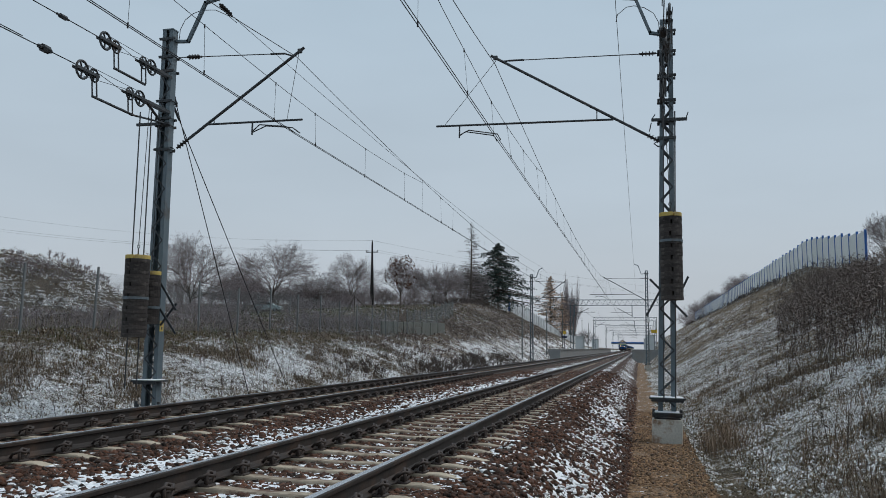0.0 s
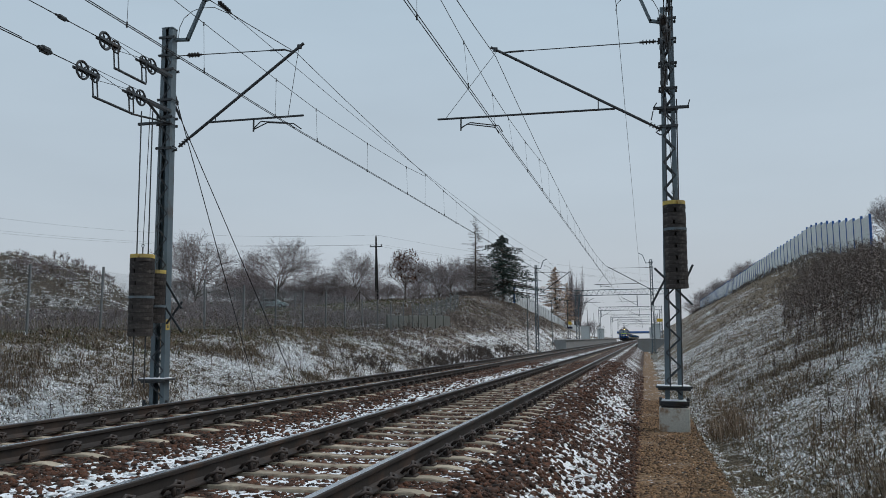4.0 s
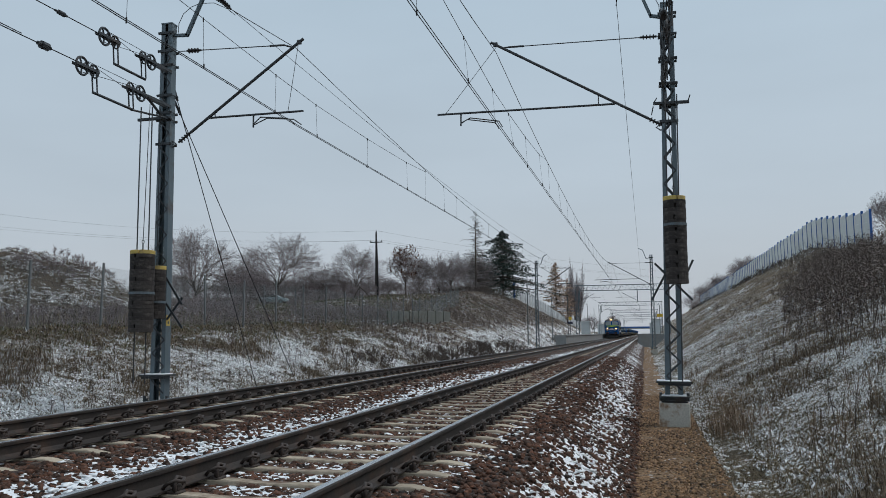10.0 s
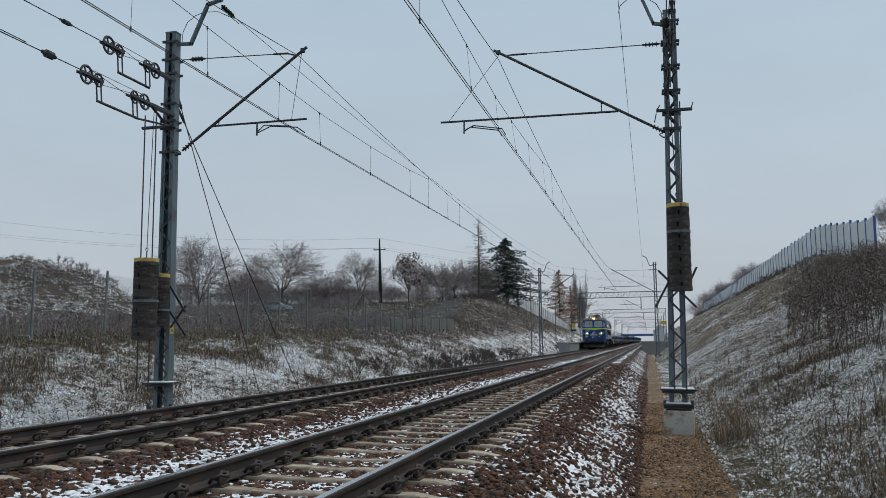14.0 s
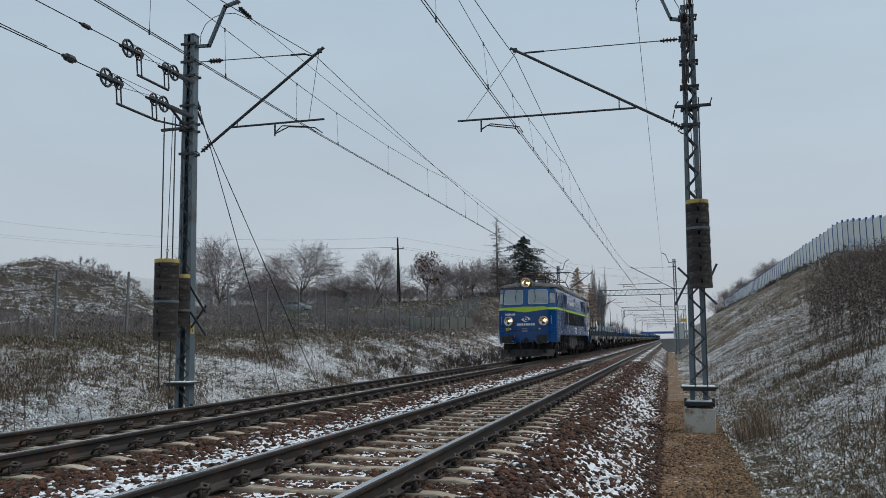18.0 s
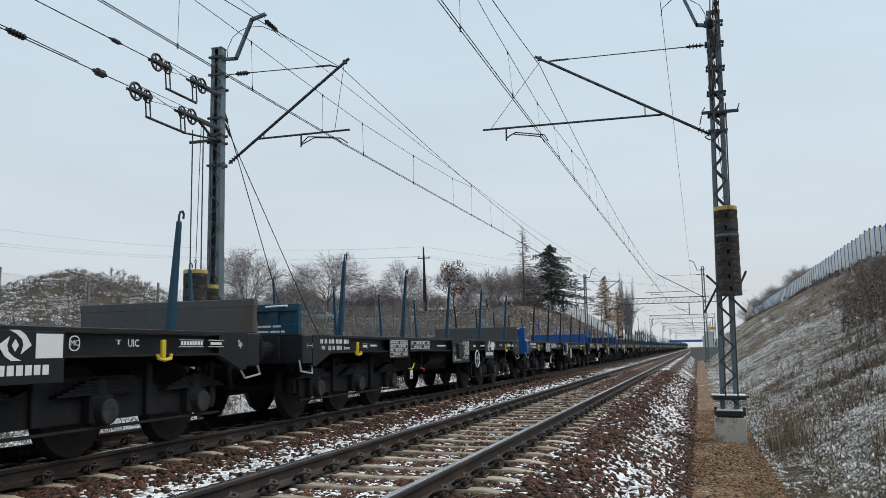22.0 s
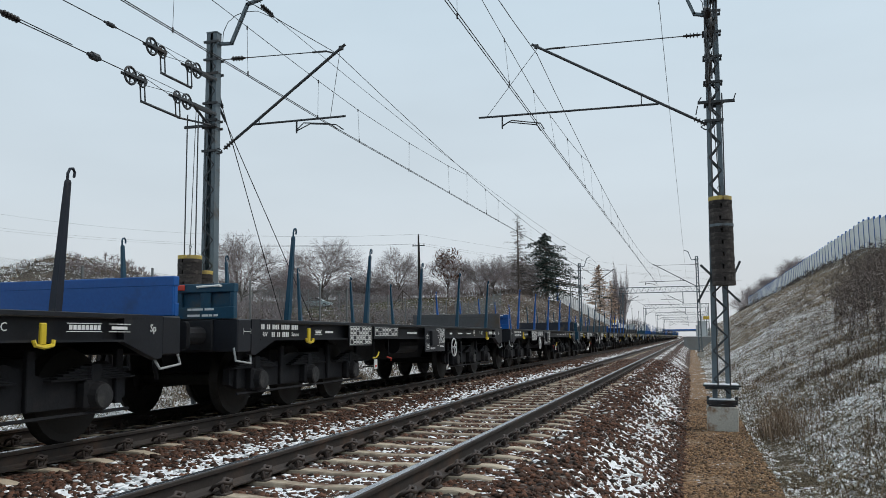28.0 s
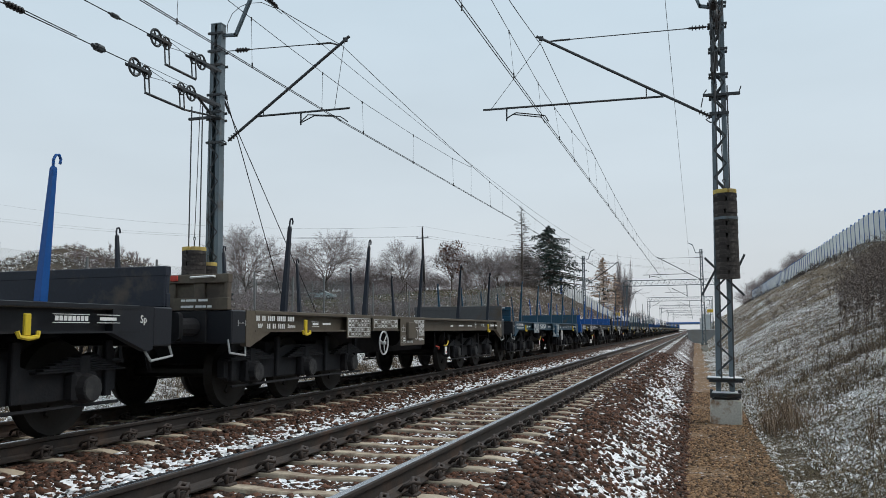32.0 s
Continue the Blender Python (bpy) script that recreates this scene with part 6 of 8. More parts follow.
def shelter(x, y, label):
    s = thing("platform_shelter", pose(x, y, 0.86), label, "shelter", "shelters")
    part("back_wall", Mesh().box((-0.9, -1.9, 0), (-0.82, 1.9, 2.5), 0.01), SHELTER, s)
    for e in (-1.9, 1.82):
        part("end_wall", Mesh().box((-0.82, e, 0), (0.7, e + 0.08, 2.5), 0.01), SHELTER, s)
    part("roof", Mesh().box((-1.0, -2.1, 2.5), (1.0, 2.1, 2.62), 0.03), SHELTER, s)
    part("bench", Mesh().box((-0.75, -1.5, 0.42), (-0.35, 1.5, 0.48), 0.01).box((-0.6, -1.3, 0), (-0.5, -1.2, 0.42)).box((-0.6, 1.2, 0), (-0.5, 1.3, 0.42)), BARK, s)


shelter(-8.8, 170, "white open platform shelter")
shelter(-8.3, 220, "white open platform shelter")
shelter(4.9, 150, "white open platform shelter")
shelter(4.9, 205, "white open platform shelter")


def sign_post(x, y, z0, boards, label):
    s = thing("platform_sign", pose(x, y, z0), label, "sign", "signs")
    top = max(b[1] for b in boards)
    part("post", Mesh().cyl((0, 0, 0), (0, 0, top + 0.1), 0.05, n=8), GALV, s)
    for z0_, z1_, w, mt in boards:
        part("board", Mesh().box((-w, -0.10, z0_), (w, -0.06, z1_), 0.01), mt, s)


sign_post(-8.1, 125, 0.86, ((2.2, 2.65, 0.24, SIGNYEL), (1.6, 1.9, 0.38, SIGNBLK)), "post with a yellow and a dark board")
sign_post(5.0, 121, 0.86, ((2.4, 2.85, 0.42, SIGNYEL),), "yellow board on a platform post")
sign_post(3.72, 76.1, -0.4, ((3.75, 4.2, 0.12, WHITE),), "small white signal board beside the mast")


def lamp_post(x, y, z0, h):
    s = thing("lamp_post", pose(x, y, z0), "slim grey platform lamp post", "lamp post", "lamp posts")
    part("post", Mesh().cyl((0, 0, 0), (0, 0, h), 0.07, 0.045, n=8), GALV, s)
    part("luminaire", Mesh().box((-0.12, -0.45, h - 0.02), (0.12, 0.10, h + 0.08), 0.03), GALV, s)


for k in range(7):
    lamp_post(-9.4, 88 + 24 * k, float(terrain(-9.4, 88 + 24 * k)) if k < 2 else 0.86, 8.4 if k == 0 else 6.2)
    lamp_post(5.9, 124 + 24 * k, 0.86, 5.6)


def portal(y, high):
    p = thing("portal_gantry", pose(0, y, 0), "grey lattice gantry spanning both tracks", "gantry", "gantries")
    x0, x1 = -6.6, 6.4 if y > 100 else 5.0
    for x in (x0 + 0.3, x1 - 0.3):
        leg = Mesh()
        for a in (-0.18, 0.18):
            for b in (-0.18, 0.18):
                leg.cyl((x + a, b, -0.9), (x + a, b, high), 0.035, n=5)
        k = 0
        z = -0.6
        while z < high - 0.5:
            s = 1 if k % 2 else -1
            for b in (-0.18, 0.18):
                leg.cyl((x - s * 0.18, b, z), (x + s * 0.18, b, z + 0.5), 0.014, n=4)
            z += 0.5
            k += 1
        part("leg", leg, STEEL, p)
    beam = Mesh()
    for z in (high, high + 0.75):
        for b in (-0.22, 0.22):
            beam.cyl((x0, b, z), (x1, b, z), 0.04, n=5)
    n = 17
    for k in range(n):
        a, b = x0 + (x1 - x0) * k / n, x0 + (x1 - x0) * (k + 1) / n
        for s in (-0.22, 0.22):
            beam.cyl((a, s, high), ((a + b) / 2, s, high + 0.75), 0.022, n=4)
            beam.cyl(((a + b) / 2, s, high + 0.75), (b, s, high), 0.022, n=4)
    part("beam", beam, STEEL, p)
    for ax in (0.0, LEFT):
        d = 1 if ax else -1
        x = ax - d * 2.0
        part("drop_post", Mesh().cyl((x, 0, high), (x, 0, 5.4), 0.06, n=6), STEEL, p)
        part("bracket", Mesh().cyl((x, 0, 5.5), (ax, 0, 7.3 if high > 7.3 else 6.6), 0.03, n=6).cyl((x, 0, 6.0), (ax + d * 0.9, 0, 6.0), 0.02, n=5), STEELD, p)


for y, hgt in ((116.5, 7.0), (176, 6.8), (238, 6.8), (300, 6.8), (380, 6.8)):
    portal(y, hgt)

bridge = thing("road_bridge", pose(0, 900, 0), "far blue-railed bridge over the line", "bridge", kind="structure")
part("deck", Mesh().box((-26, -4, 5.6), (20, 4, 6.5), 0.05), GALV, bridge)
part("parapet", Mesh().box((-26, -4.1, 6.5), (20, -4.0, 8.0), 0.02), BARRIERBLUE, bridge, "blue parapet")
for x in (-14, 10):
    part("pier", Mesh().box((x - 0.6, -3, -1.0), (x + 0.6, 3, 5.6), 0.05), PLATFORM, bridge)

# ---- the goods train ----
BLUE = mat("loco_blue_paint", (0.0010, 0.058, 0.205), 0.16, 0.0, 0.14, 0.7, 14, 0.012, (0.002, 0.044, 0.140), 0.40, 0.55, spec=0.50)
NAVY = mat("loco_navy_paint", (0.001, 0.014, 0.088), 0.30, 0.0, 0.12, 0.9, 20, 0.03, (0.003, 0.019, 0.095), 0.35, 0.9, spec=0.5)
PANEL = mat("loco_dark_blue_panel", (0.010, 0.026, 0.090), 0.4, 0.0, 0.12, 1.5, 20, 0.03)
LIME = mat("lime_stripe", (0.42, 0.60, 0.035), 0.4, 0.0, 0.06, 1.5, 20, 0.02)
ROOF = mat("sooty_roof", (0.115, 0.105, 0.098), 0.8, 0.0, 0.2, 1.2, 25, 0.15, (0.055, 0.045, 0.040), 0.5, 0.9)
UNDER = mat("grimy_running_gear", (0.0095, 0.0096, 0.012), 0.75, 0.1, 0.3, 2.5, 35, 0.3, (0.020, 0.018, 0.019), 0.4, 2.0)
GEAR = mat("dusty_running_gear", (0.026, 0.025, 0.026), 0.7, 0.1, 0.35, 2.5, 35, 0.3, (0.062, 0.052, 0.044), 0.45, 2.0)
LOCKER = mat("grimy_grey_locker", (0.075, 0.073, 0.072), 0.7, 0.1, 0.25, 2.5, 35, 0.2, (0.022, 0.019, 0.018), 0.4, 2.0)
BLACKRIB = mat("black_grille", (0.024, 0.022, 0.021), 0.6, 0.1, 0.15, 3, 40, 0.05)
WAGON = mat("black_wagon_paint", (0.009, 0.010, 0.014), 0.5, 0.0, 0.22, 1.2, 30, 0.12, (0.026, 0.023, 0.023), 0.32, 1.5, rnd=0.2)
DECK = mat("wagon_deck", (0.10, 0.090, 0.080), 0.85, 0.0, 0.2, 2, 30, 0.3, (0.05, 0.04, 0.035), 0.4, 1.4)
WHEELSTEEL = mat("wheel_steel", (0.022, 0.020, 0.018), 0.6, 0.4, 0.2, 4, 40, 0.1)
REDARM = mat("red_oxide_arm", (0.105, 0.038, 0.030), 0.6, 0.0, 0.2, 3, 30, 0.1)
GREYPAINT = mat("pale_grey_paint", (0.34, 0.35, 0.35), 0.5, 0.0, 0.1, 3, 30, 0.05)
HOOKYELLOW = mat("hook_yellow", (0.62, 0.45, 0.03), 0.45, 0.0, 0.1, 4, 40, 0.05)
REDTAG = mat("red_tag", (0.50, 0.05, 0.03), 0.5, 0.0, 0.1, 4, 40, 0.0)
# opaque panes: the pale sky seen in the glass is put into the base colour
PANE = mat("cab_glass", (0.235, 0.265, 0.275), 0.06, 0.0, 0.10, 0.8, 6, 0.0, (0.12, 0.14, 0.15), 0.3, 0.9, spec=0.8)
GLOW = lamp_material("headlamp_bulb", (1.0, 0.56, 0.20), 16.0)
LENS = mat("headlamp_reflector", (0.50, 0.48, 0.44), 0.20, 0.8, 0.06, 3, 20, 0.0)
PALEWHEEL = mat("white_enamel", (0.52, 0.53, 0.53), 0.45, 0.0, 0.1, 3, 30, 0.03)
COLOURS = {
    "teal": mat("teal_paint", (0.007, 0.050, 0.090), 0.45, 0.0, 0.16, 1.5, 30, 0.08, (0.05, 0.06, 0.06), 0.25, 2.0),
    "blue": mat("blue_paint", (0.005, 0.078, 0.290), 0.42, 0.0, 0.12, 1.5, 30, 0.06, (0.008, 0.06, 0.20), 0.25, 2.0),
    "dark": mat("dark_iron_paint", (0.011, 0.015, 0.026), 0.55, 0.0, 0.2, 1.5, 30, 0.12, (0.07, 0.055, 0.045), 0.3, 2.0),
    "grey": mat("bare_grey_board", (0.085, 0.085, 0.088), 0.75, 0.0, 0.18, 1.2, 30, 0.2, (0.09, 0.07, 0.055), 0.35, 1.2),
    "brown": mat("grey_brown_paint", (0.105, 0.085, 0.062), 0.6, 0.0, 0.18, 1.5, 30, 0.12, (0.06, 0.045, 0.035), 0.35, 1.5),
}


def outline(corners, r, n=4):
    """A rounded polygon in its plane from its corners, in order."""
    pts = []
    m = len(corners)
    for i in range(m):
        p, c, q = (Vector((*corners[(i + k) % m], 0)) for k in (-1, 0, 1))
        a, b = c + (p - c).normalized() * r, c + (q - c).normalized() * r
        for k in range(n + 1):
            t = k / n
            w = a * (1 - t) ** 2 + c * 2 * t * (1 - t) + b * t * t
            pts.append((w.x, w.y))
    return pts


def inset(pts, d):
    cx, cy = sum(p[0] for p in pts) / len(pts), sum(p[1] for p in pts) / len(pts)
    hx, hy = max(abs(p[0] - cx) for p in pts), max(abs(p[1] - cy) for p in pts)
    return [(cx + (p[0] - cx) * (1 - d / hx), cy + (p[1] - cy) * (1 - d / hy)) for p in pts]


def plate(pts, place, low, high):
    """A plate on a curved skin: place(u, w, off) gives the point off metres outside it."""
    n = len(pts)
    v = [place(u, w, low) for u, w in pts] + [place(u, w, high) for u, w in pts]
    return Mesh().add(v, [(i, (i + 1) % n, n + (i + 1) % n, n + i) for i in range(n)] + [tuple(range(n - 1, -1, -1)), tuple(range(n, 2 * n))])


def ring(outer, inner, place, low, high):
    n = len(outer)
    v = [place(u, w, o) for pts in (outer, inner) for o in (low, high) for u, w in pts]
    f = []
    for i in range(n):
        j = (i + 1) % n
        f += [(i, j, n + j, n + i), (2 * n + j, 2 * n + i, 3 * n + i, 3 * n + j), (n + i, n + j, 3 * n + j, 3 * n + i), (j, i, 2 * n + i, 2 * n + j)]
    return Mesh().add(v, f)


def rect(a, b, c, d):
    return [(a, c), (b, c), (b, d), (a, d)]


TEXTS = {}


def lettering(words, size, parent, at, material=None, name="lettering"):
    """Letters of the built-in font as a thin mesh, lying in x and y of the pose."""
    key = (words, size)
    if key not in TEXTS:
        cu = bpy.data.curves.new("lettering", "FONT")
        cu.body, cu.size, cu.extrude, cu.resolution_u = words, size, 0.002, 2
        cu.align_x, cu.align_y = "CENTER", "CENTER"
        tmp = bpy.data.objects.new("lettering", cu)
        me = bpy.data.meshes.new_from_object(tmp)
        bpy.data.objects.remove(tmp)
        me.materials.clear()
        me.materials.append(material or WHITE)
        TEXTS[key] = me
    return part(name, TEXTS[key], material or WHITE, parent, at=at)


def bars(rows, place, low=0.002, high=0.005):
    """Plain bars (u0, u1, w0, w1) on a skin."""
    g = Mesh()
    for u0, u1, w0, w1 in rows:
        q = plate(rect(u0, u1, w0, w1), place, low, high)
        g.add(q.v, q.f)
    return g


LENGTH = 17.75
SKIN = ((1.22, 1.50, 0.0), (2.49, 1.50, 0.0), (2.60, 1.50, 0.01), (2.70, 1.495, 0.03), (3.35, 1.46, 0.21), (3.58, 1.42, 0.2737))
CORNER = ((0.0, 0.0), (0.60, 0.054), (1.08, 0.095), (1.15, 0.118), (1.205, 0.168), (1.2975, 0.28675), (1.39, 0.405), (1.436, 0.475), (1.466, 0.56), (1.488, 0.68), (1.50, 0.86))


def level(z):
    return [float(np.interp(z, [s[0] for s in SKIN], [s[k] for s in SKIN])) for k in (1, 2)]


def plan_ring(z, w=None, d=None):
    """The body's outline at a height: rounded cab fronts at both ends."""
    w0, d0 = level(z)
    w, d = w0 if w is None else w, d0 if d is None else d
    k = w / 1.5
    quarter = [(x * k, d + y) for x, y in CORNER]
    return ([(x, y, z) for x, y in quarter] + [(x, LENGTH - y, z) for x, y in quarter[::-1]]
            + [(-x, LENGTH - y, z) for x, y in quarter[1:]] + [(-x, y, z) for x, y in quarter[::-1][:-1]])


def loft(rings, cap_low=True, cap_high=True):
    g = Mesh()
    n = len(rings[0])
    f = []
    for k in range(len(rings) - 1):
        f += [(k * n + i, k * n + (i + 1) % n, (k + 1) * n + (i + 1) % n, (k + 1) * n + i) for i in range(n)]
    if cap_low:
        f.append(tuple(range(n - 1, -1, -1)))
    if cap_high:
        f.append(tuple(range((len(rings) - 1) * n, len(rings) * n)))
    return g.add([p for r in rings for p in r], f)


def eased(ob, angle=40):
    """Shade a curved shell smoothly but for its real edges."""
    ob.data.polygons.foreach_set("use_smooth", [True] * len(ob.data.polygons))
    ob.data.set_sharp_from_angle(angle=radians(angle))
    return ob


def front_skin(rear=False):
    def place(u, w, off):
        wd, d = level(w)
        y = d + float(np.interp(abs(u) * 1.5 / wd, [c[0] for c in CORNER], [c[1] for c in CORNER]))
        return (u, LENGTH - y + off, w) if rear else (u, y - off, w)
    return place


def corner_skin(s, rear=False):
    """u from 0 on the front to 1 on the side, round the corner."""
    def place(u, w, off):
        wd, d = level(w)
        x = float(np.interp(u, [0, 1], [1.15, 1.445])) * wd / 1.5
        y = d + float(np.interp(u, [0, 1], [0.1035, 0.47]))
        n = Vector((0.78, -0.62))
        x, y = x + n.x * off, y + n.y * off
        return (s * x, LENGTH - y if rear else y, w)
    return place


def side_skin(s):
    return lambda u, w, off: (s * (level(w)[0] + off), u, w)


def window(parent, corners, r, place, border=0.045, frame_mat=None, name="window"):
    outer = outline(corners, r)
    inner = inset(outer, border)
    w = part(name, ring(outer, inner, place, -0.002, 0.016), frame_mat or GREYPAINT, parent, "pale rubber-framed window")
    part("pane", plate(inner, place, 0.001, 0.007), PANE, w, "opaque reflecting glass with the sky's grey painted in")
    return w


def loco_bogie(parent, centre, wheelsets):
    b = Mesh()
    for s in (-1, 1):
        poly = [(-2.45, 0.62), (-2.45, 0.95), (-2.0, 1.02), (2.0, 1.02), (2.45, 0.95), (2.45, 0.62), (2.1, 0.55), (1.2, 0.70), (-1.2, 0.70), (-2.1, 0.55)]
        b.prism([(y, z) for y, z in poly], "x", s * 1.00, s * 1.12)
    for y in (-2.2, -0.87, 0.87, 2.2):
        b.box((-1.0, y - 0.1, 0.7), (1.0, y + 0.1, 0.95), 0.01)
    bogie = part("bogie", b, GEAR, parent, "grimy three-axle bogie", at=pose(0, centre, 0))
    for k, y in enumerate((-1.75, 0.0, 1.75)):
        g = Mesh()
        for s in (-1, 1):
            g.lathe([(0.02, 0.0), (0.30, 0.0), (0.31, 0.02), (0.52, 0.03), (0.625, 0.02), (0.655, 0.115), (0.655, 0.14), (0.60, 0.14), (0.50, 0.11), (0.28, 0.11), (0.12, 0.16)], 28,
                    Matrix.Translation((s * 0.82, 0, 0)) @ Matrix.Rotation(-s * math.pi / 2, 4, "Y"))
            for a in range(6):
                t = math.tau * a / 6
                g.cyl((s * 0.80, 0.38 * math.cos(t), 0.38 * math.sin(t)), (s * 0.835, 0.38 * math.cos(t), 0.38 * math.sin(t)), 0.05, n=6)
        g.cyl((-0.8, 0, 0), (0.8, 0, 0), 0.10, n=10)
        w = part("wheelset", g, WHEELSTEEL, bogie, "dark steel wheels on an axle")
        w.matrix_parent_inverse = Matrix.Translation((0, y, 0.625))
        wheelsets.append(w)
        for s in (-1, 1):
            q = Mesh().box((s * 1.10, y - 0.20, 0.42), (s * 1.26, y + 0.20, 0.86), 0.03)
            q.cyl((s * 1.24, y, 0.64), (s * 1.36, y, 0.64), 0.16, 0.14, n=14)
            q.cyl((s * 1.10, y - 0.55, 0.70), (s * 1.10, y + 0.55, 0.62), 0.05, n=6)
            part("axle_box", q, GEAR, bogie)
            for e in (-0.42, 0.42):
                q = Mesh()
                turns = [(s * 1.19 + 0.085 * math.cos(t), y + e + 0.085 * math.sin(t), 0.42 + 0.34 * t / (math.tau * 4.5)) for t in np.linspace(0, math.tau * 4.5, 46)]
                q.tube(turns, 0.022, 5)
                q.box((s * 1.19 - 0.12, y + e - 0.12, 0.36), (s * 1.19 + 0.12, y + e + 0.12, 0.41), 0.01)
                part("coil_spring", q, GEAR, bogie)
            q = Mesh().box((s * 1.15, y + 0.72, 0.30), (s * 1.20, y + 0.80, 0.95), 0.01).box((s * 0.95, y + 0.64, 0.35), (s * 1.12, y + 0.74, 0.85), 0.02)
            part("brake_hanger", q, GEAR, bogie)
    for s in (-1, 1):
        for y in (-0.95, 0.95):
            q = Mesh()
            q.cyl((s * 1.22, y - 0.30, 0.98), (s * 1.22, y + 0.30, 0.98), 0.11, n=12)
            q.cyl((s * 1.30, y, 1.0), (s * 1.36, y, 1.0), 0.10, n=10)
            part("brake_cylinder", q, GEAR, bogie)
        part("sand_pipe", Mesh().tube([(s * 1.05, -2.5, 0.9), (s * 1.0, -2.62, 0.5), (s * 0.8, -2.5, 0.18)], 0.03, 6), GEAR, bogie)
    return bogie


def pantograph(parent, y, raised, facing):
    base = part("pantograph", Mesh().box((-0.75, -0.85, 0.0), (0.75, -0.75, 0.07), 0.01).box((-0.75, 0.75, 0.0), (0.75, 0.85, 0.07), 0.01)
                .box((-0.75, -0.85, 0.0), (-0.67, 0.85, 0.07), 0.01).box((0.67, -0.85, 0.0), (0.75, 0.85, 0.07), 0.01), REDARM if not raised else STEELD, parent,
                "folded red pantograph" if not raised else "raised pantograph under the wire", at=pose(0, y, 4.10 if raised else 4.24, 0, 0, 0 if facing > 0 else 180))
    g = Mesh()
    for a in (-0.7, 0.7):
        for b in (-0.8, 0.8):
            insulator(g, (a, b, -0.30 if raised else -0.44), (a, b, 0.0), 3, 0.075)
    part("roof_insulator", g, INSUL, base)
    knee, head = ((-0.95, 0.62), (0.30, 1.30)) if raised else ((-1.15, 0.22), (0.55, 0.27))
    g = Mesh()
    for s in (-1, 1):
        g.cyl((s * 0.55, 0.75, 0.08), (s * 0.42, knee[0], knee[1]), 0.04, 0.03, n=8)
    g.cyl((-0.45, knee[0], knee[1]), (0.45, knee[0], knee[1]), 0.03, n=8)
    part("lower_arm", g, REDARM, base)
    g = Mesh()
    for s in (-1, 1):
        g.cyl((s * 0.40, knee[0], knee[1]), (s * 0.50, head[0], head[1]), 0.025, 0.02, n=8)
    g.cyl((0.40, knee[0], knee[1]), (-0.50, head[0], head[1]), 0.012, n=6)
    part("upper_arm", g, REDARM if not raised else STEELD, base)
    g = Mesh()
    for off in (-0.17, 0.17):
        g.tube([(-0.98, head[0] + off, head[1] - 0.17), (-0.80, head[0] + off, head[1] - 0.02), (-0.60, head[0] + off, head[1] + 0.07), (0.60, head[0] + off, head[1] + 0.07),
                (0.80, head[0] + off, head[1] - 0.02), (0.98, head[0] + off, head[1] - 0.17)], 0.020, 6)
    for s in (-0.5, 0.5):
        g.cyl((s, head[0] - 0.17, head[1] + 0.04), (s, head[0] + 0.17, head[1] + 0.04), 0.015, n=6)
    part("collector_head", g, STEELD, base, "bowed collector strips")


def buffer_pair(parent, y, d, wide=0.46, tall=0.34):
    """Two buffers on a headstock at y, pointing along d."""
    for s in (-1, 1):
        g = Mesh().cyl((s * 0.875, y, 1.06), (s * 0.875, y + d * 0.42, 1.06), 0.115, 0.10, n=12)
        g.box((s * 0.875 - 0.19, y - d * 0.02, 0.87), (s * 0.875 + 0.19, y + d * 0.03, 1.25), 0.01)
        v = outline(rect(s * 0.875 - wide / 2, s * 0.875 + wide / 2, 1.06 - tall / 2, 1.06 + tall / 2), 0.07, 3)
        g.prism(v, "y", y + d * 0.56, y + d * 0.62)
        g.cyl((s * 0.875, y + d * 0.40, 1.06), (s * 0.875, y + d * 0.57, 1.06), 0.075, n=10)
        part("buffer", g, GEAR if wide > 0.5 else UNDER, parent, "dark greasy buffer")


def coupling(parent, y, d):
    g = Mesh().box((-0.05, y, 0.98), (0.05, y + d * 0.30, 1.10), 0.015).tube([(0, y + d * 0.28, 1.10), (0, y + d * 0.38, 1.06), (0, y + d * 0.38, 0.98), (0, y + d * 0.30, 0.95)], 0.03, 6)
    for s in (-0.06, 0.06):
        g.tube([(s, y + d * 0.30, 1.02), (s, y + d * 0.34, 0.85), (s, y + d * 0.30, 0.66)], 0.022, 6)
    g.cyl((-0.08, y + d * 0.30, 0.66), (0.08, y + d * 0.30, 0.66), 0.03, n=6)
    part("coupling", g, UNDER, parent, "screw coupling hanging from its hook")
    for s in (-0.38, 0.38):
        part("air_hose", Mesh().tube([(s, y, 0.98), (s, y + d * 0.14, 0.94), (s * 0.92, y + d * 0.20, 0.72), (s * 0.86, y + d * 0.10, 0.52)], 0.028, 6), UNDER, parent, "hanging black air hose")


LEAF = [(-0.11, 0.150), (0.06, 0.150), (0.17, 0.105), (0.28, 0.0), (0.10, -0.085), (0.135, 0.0), (0.11, 0.06), (0.02, 0.11)]
CORE = [(0.0, 0.062), (0.058, 0.0), (0.0, -0.062), (-0.058, 0.0)]
LUG = Mesh().cyl((0, 0, -0.06), (0, 0, 0.06), 0.018, n=6).cyl((0, 0, 0.05), (0, 0, 0.085), 0.035, n=8).data("roof_lug", UNDER)
TURRET = mat("sooty_grey_paint", (0.155, 0.16, 0.15), 0.7, 0.0, 0.18, 2, 25, 0.1, (0.09, 0.08, 0.07), 0.35, 1.5)


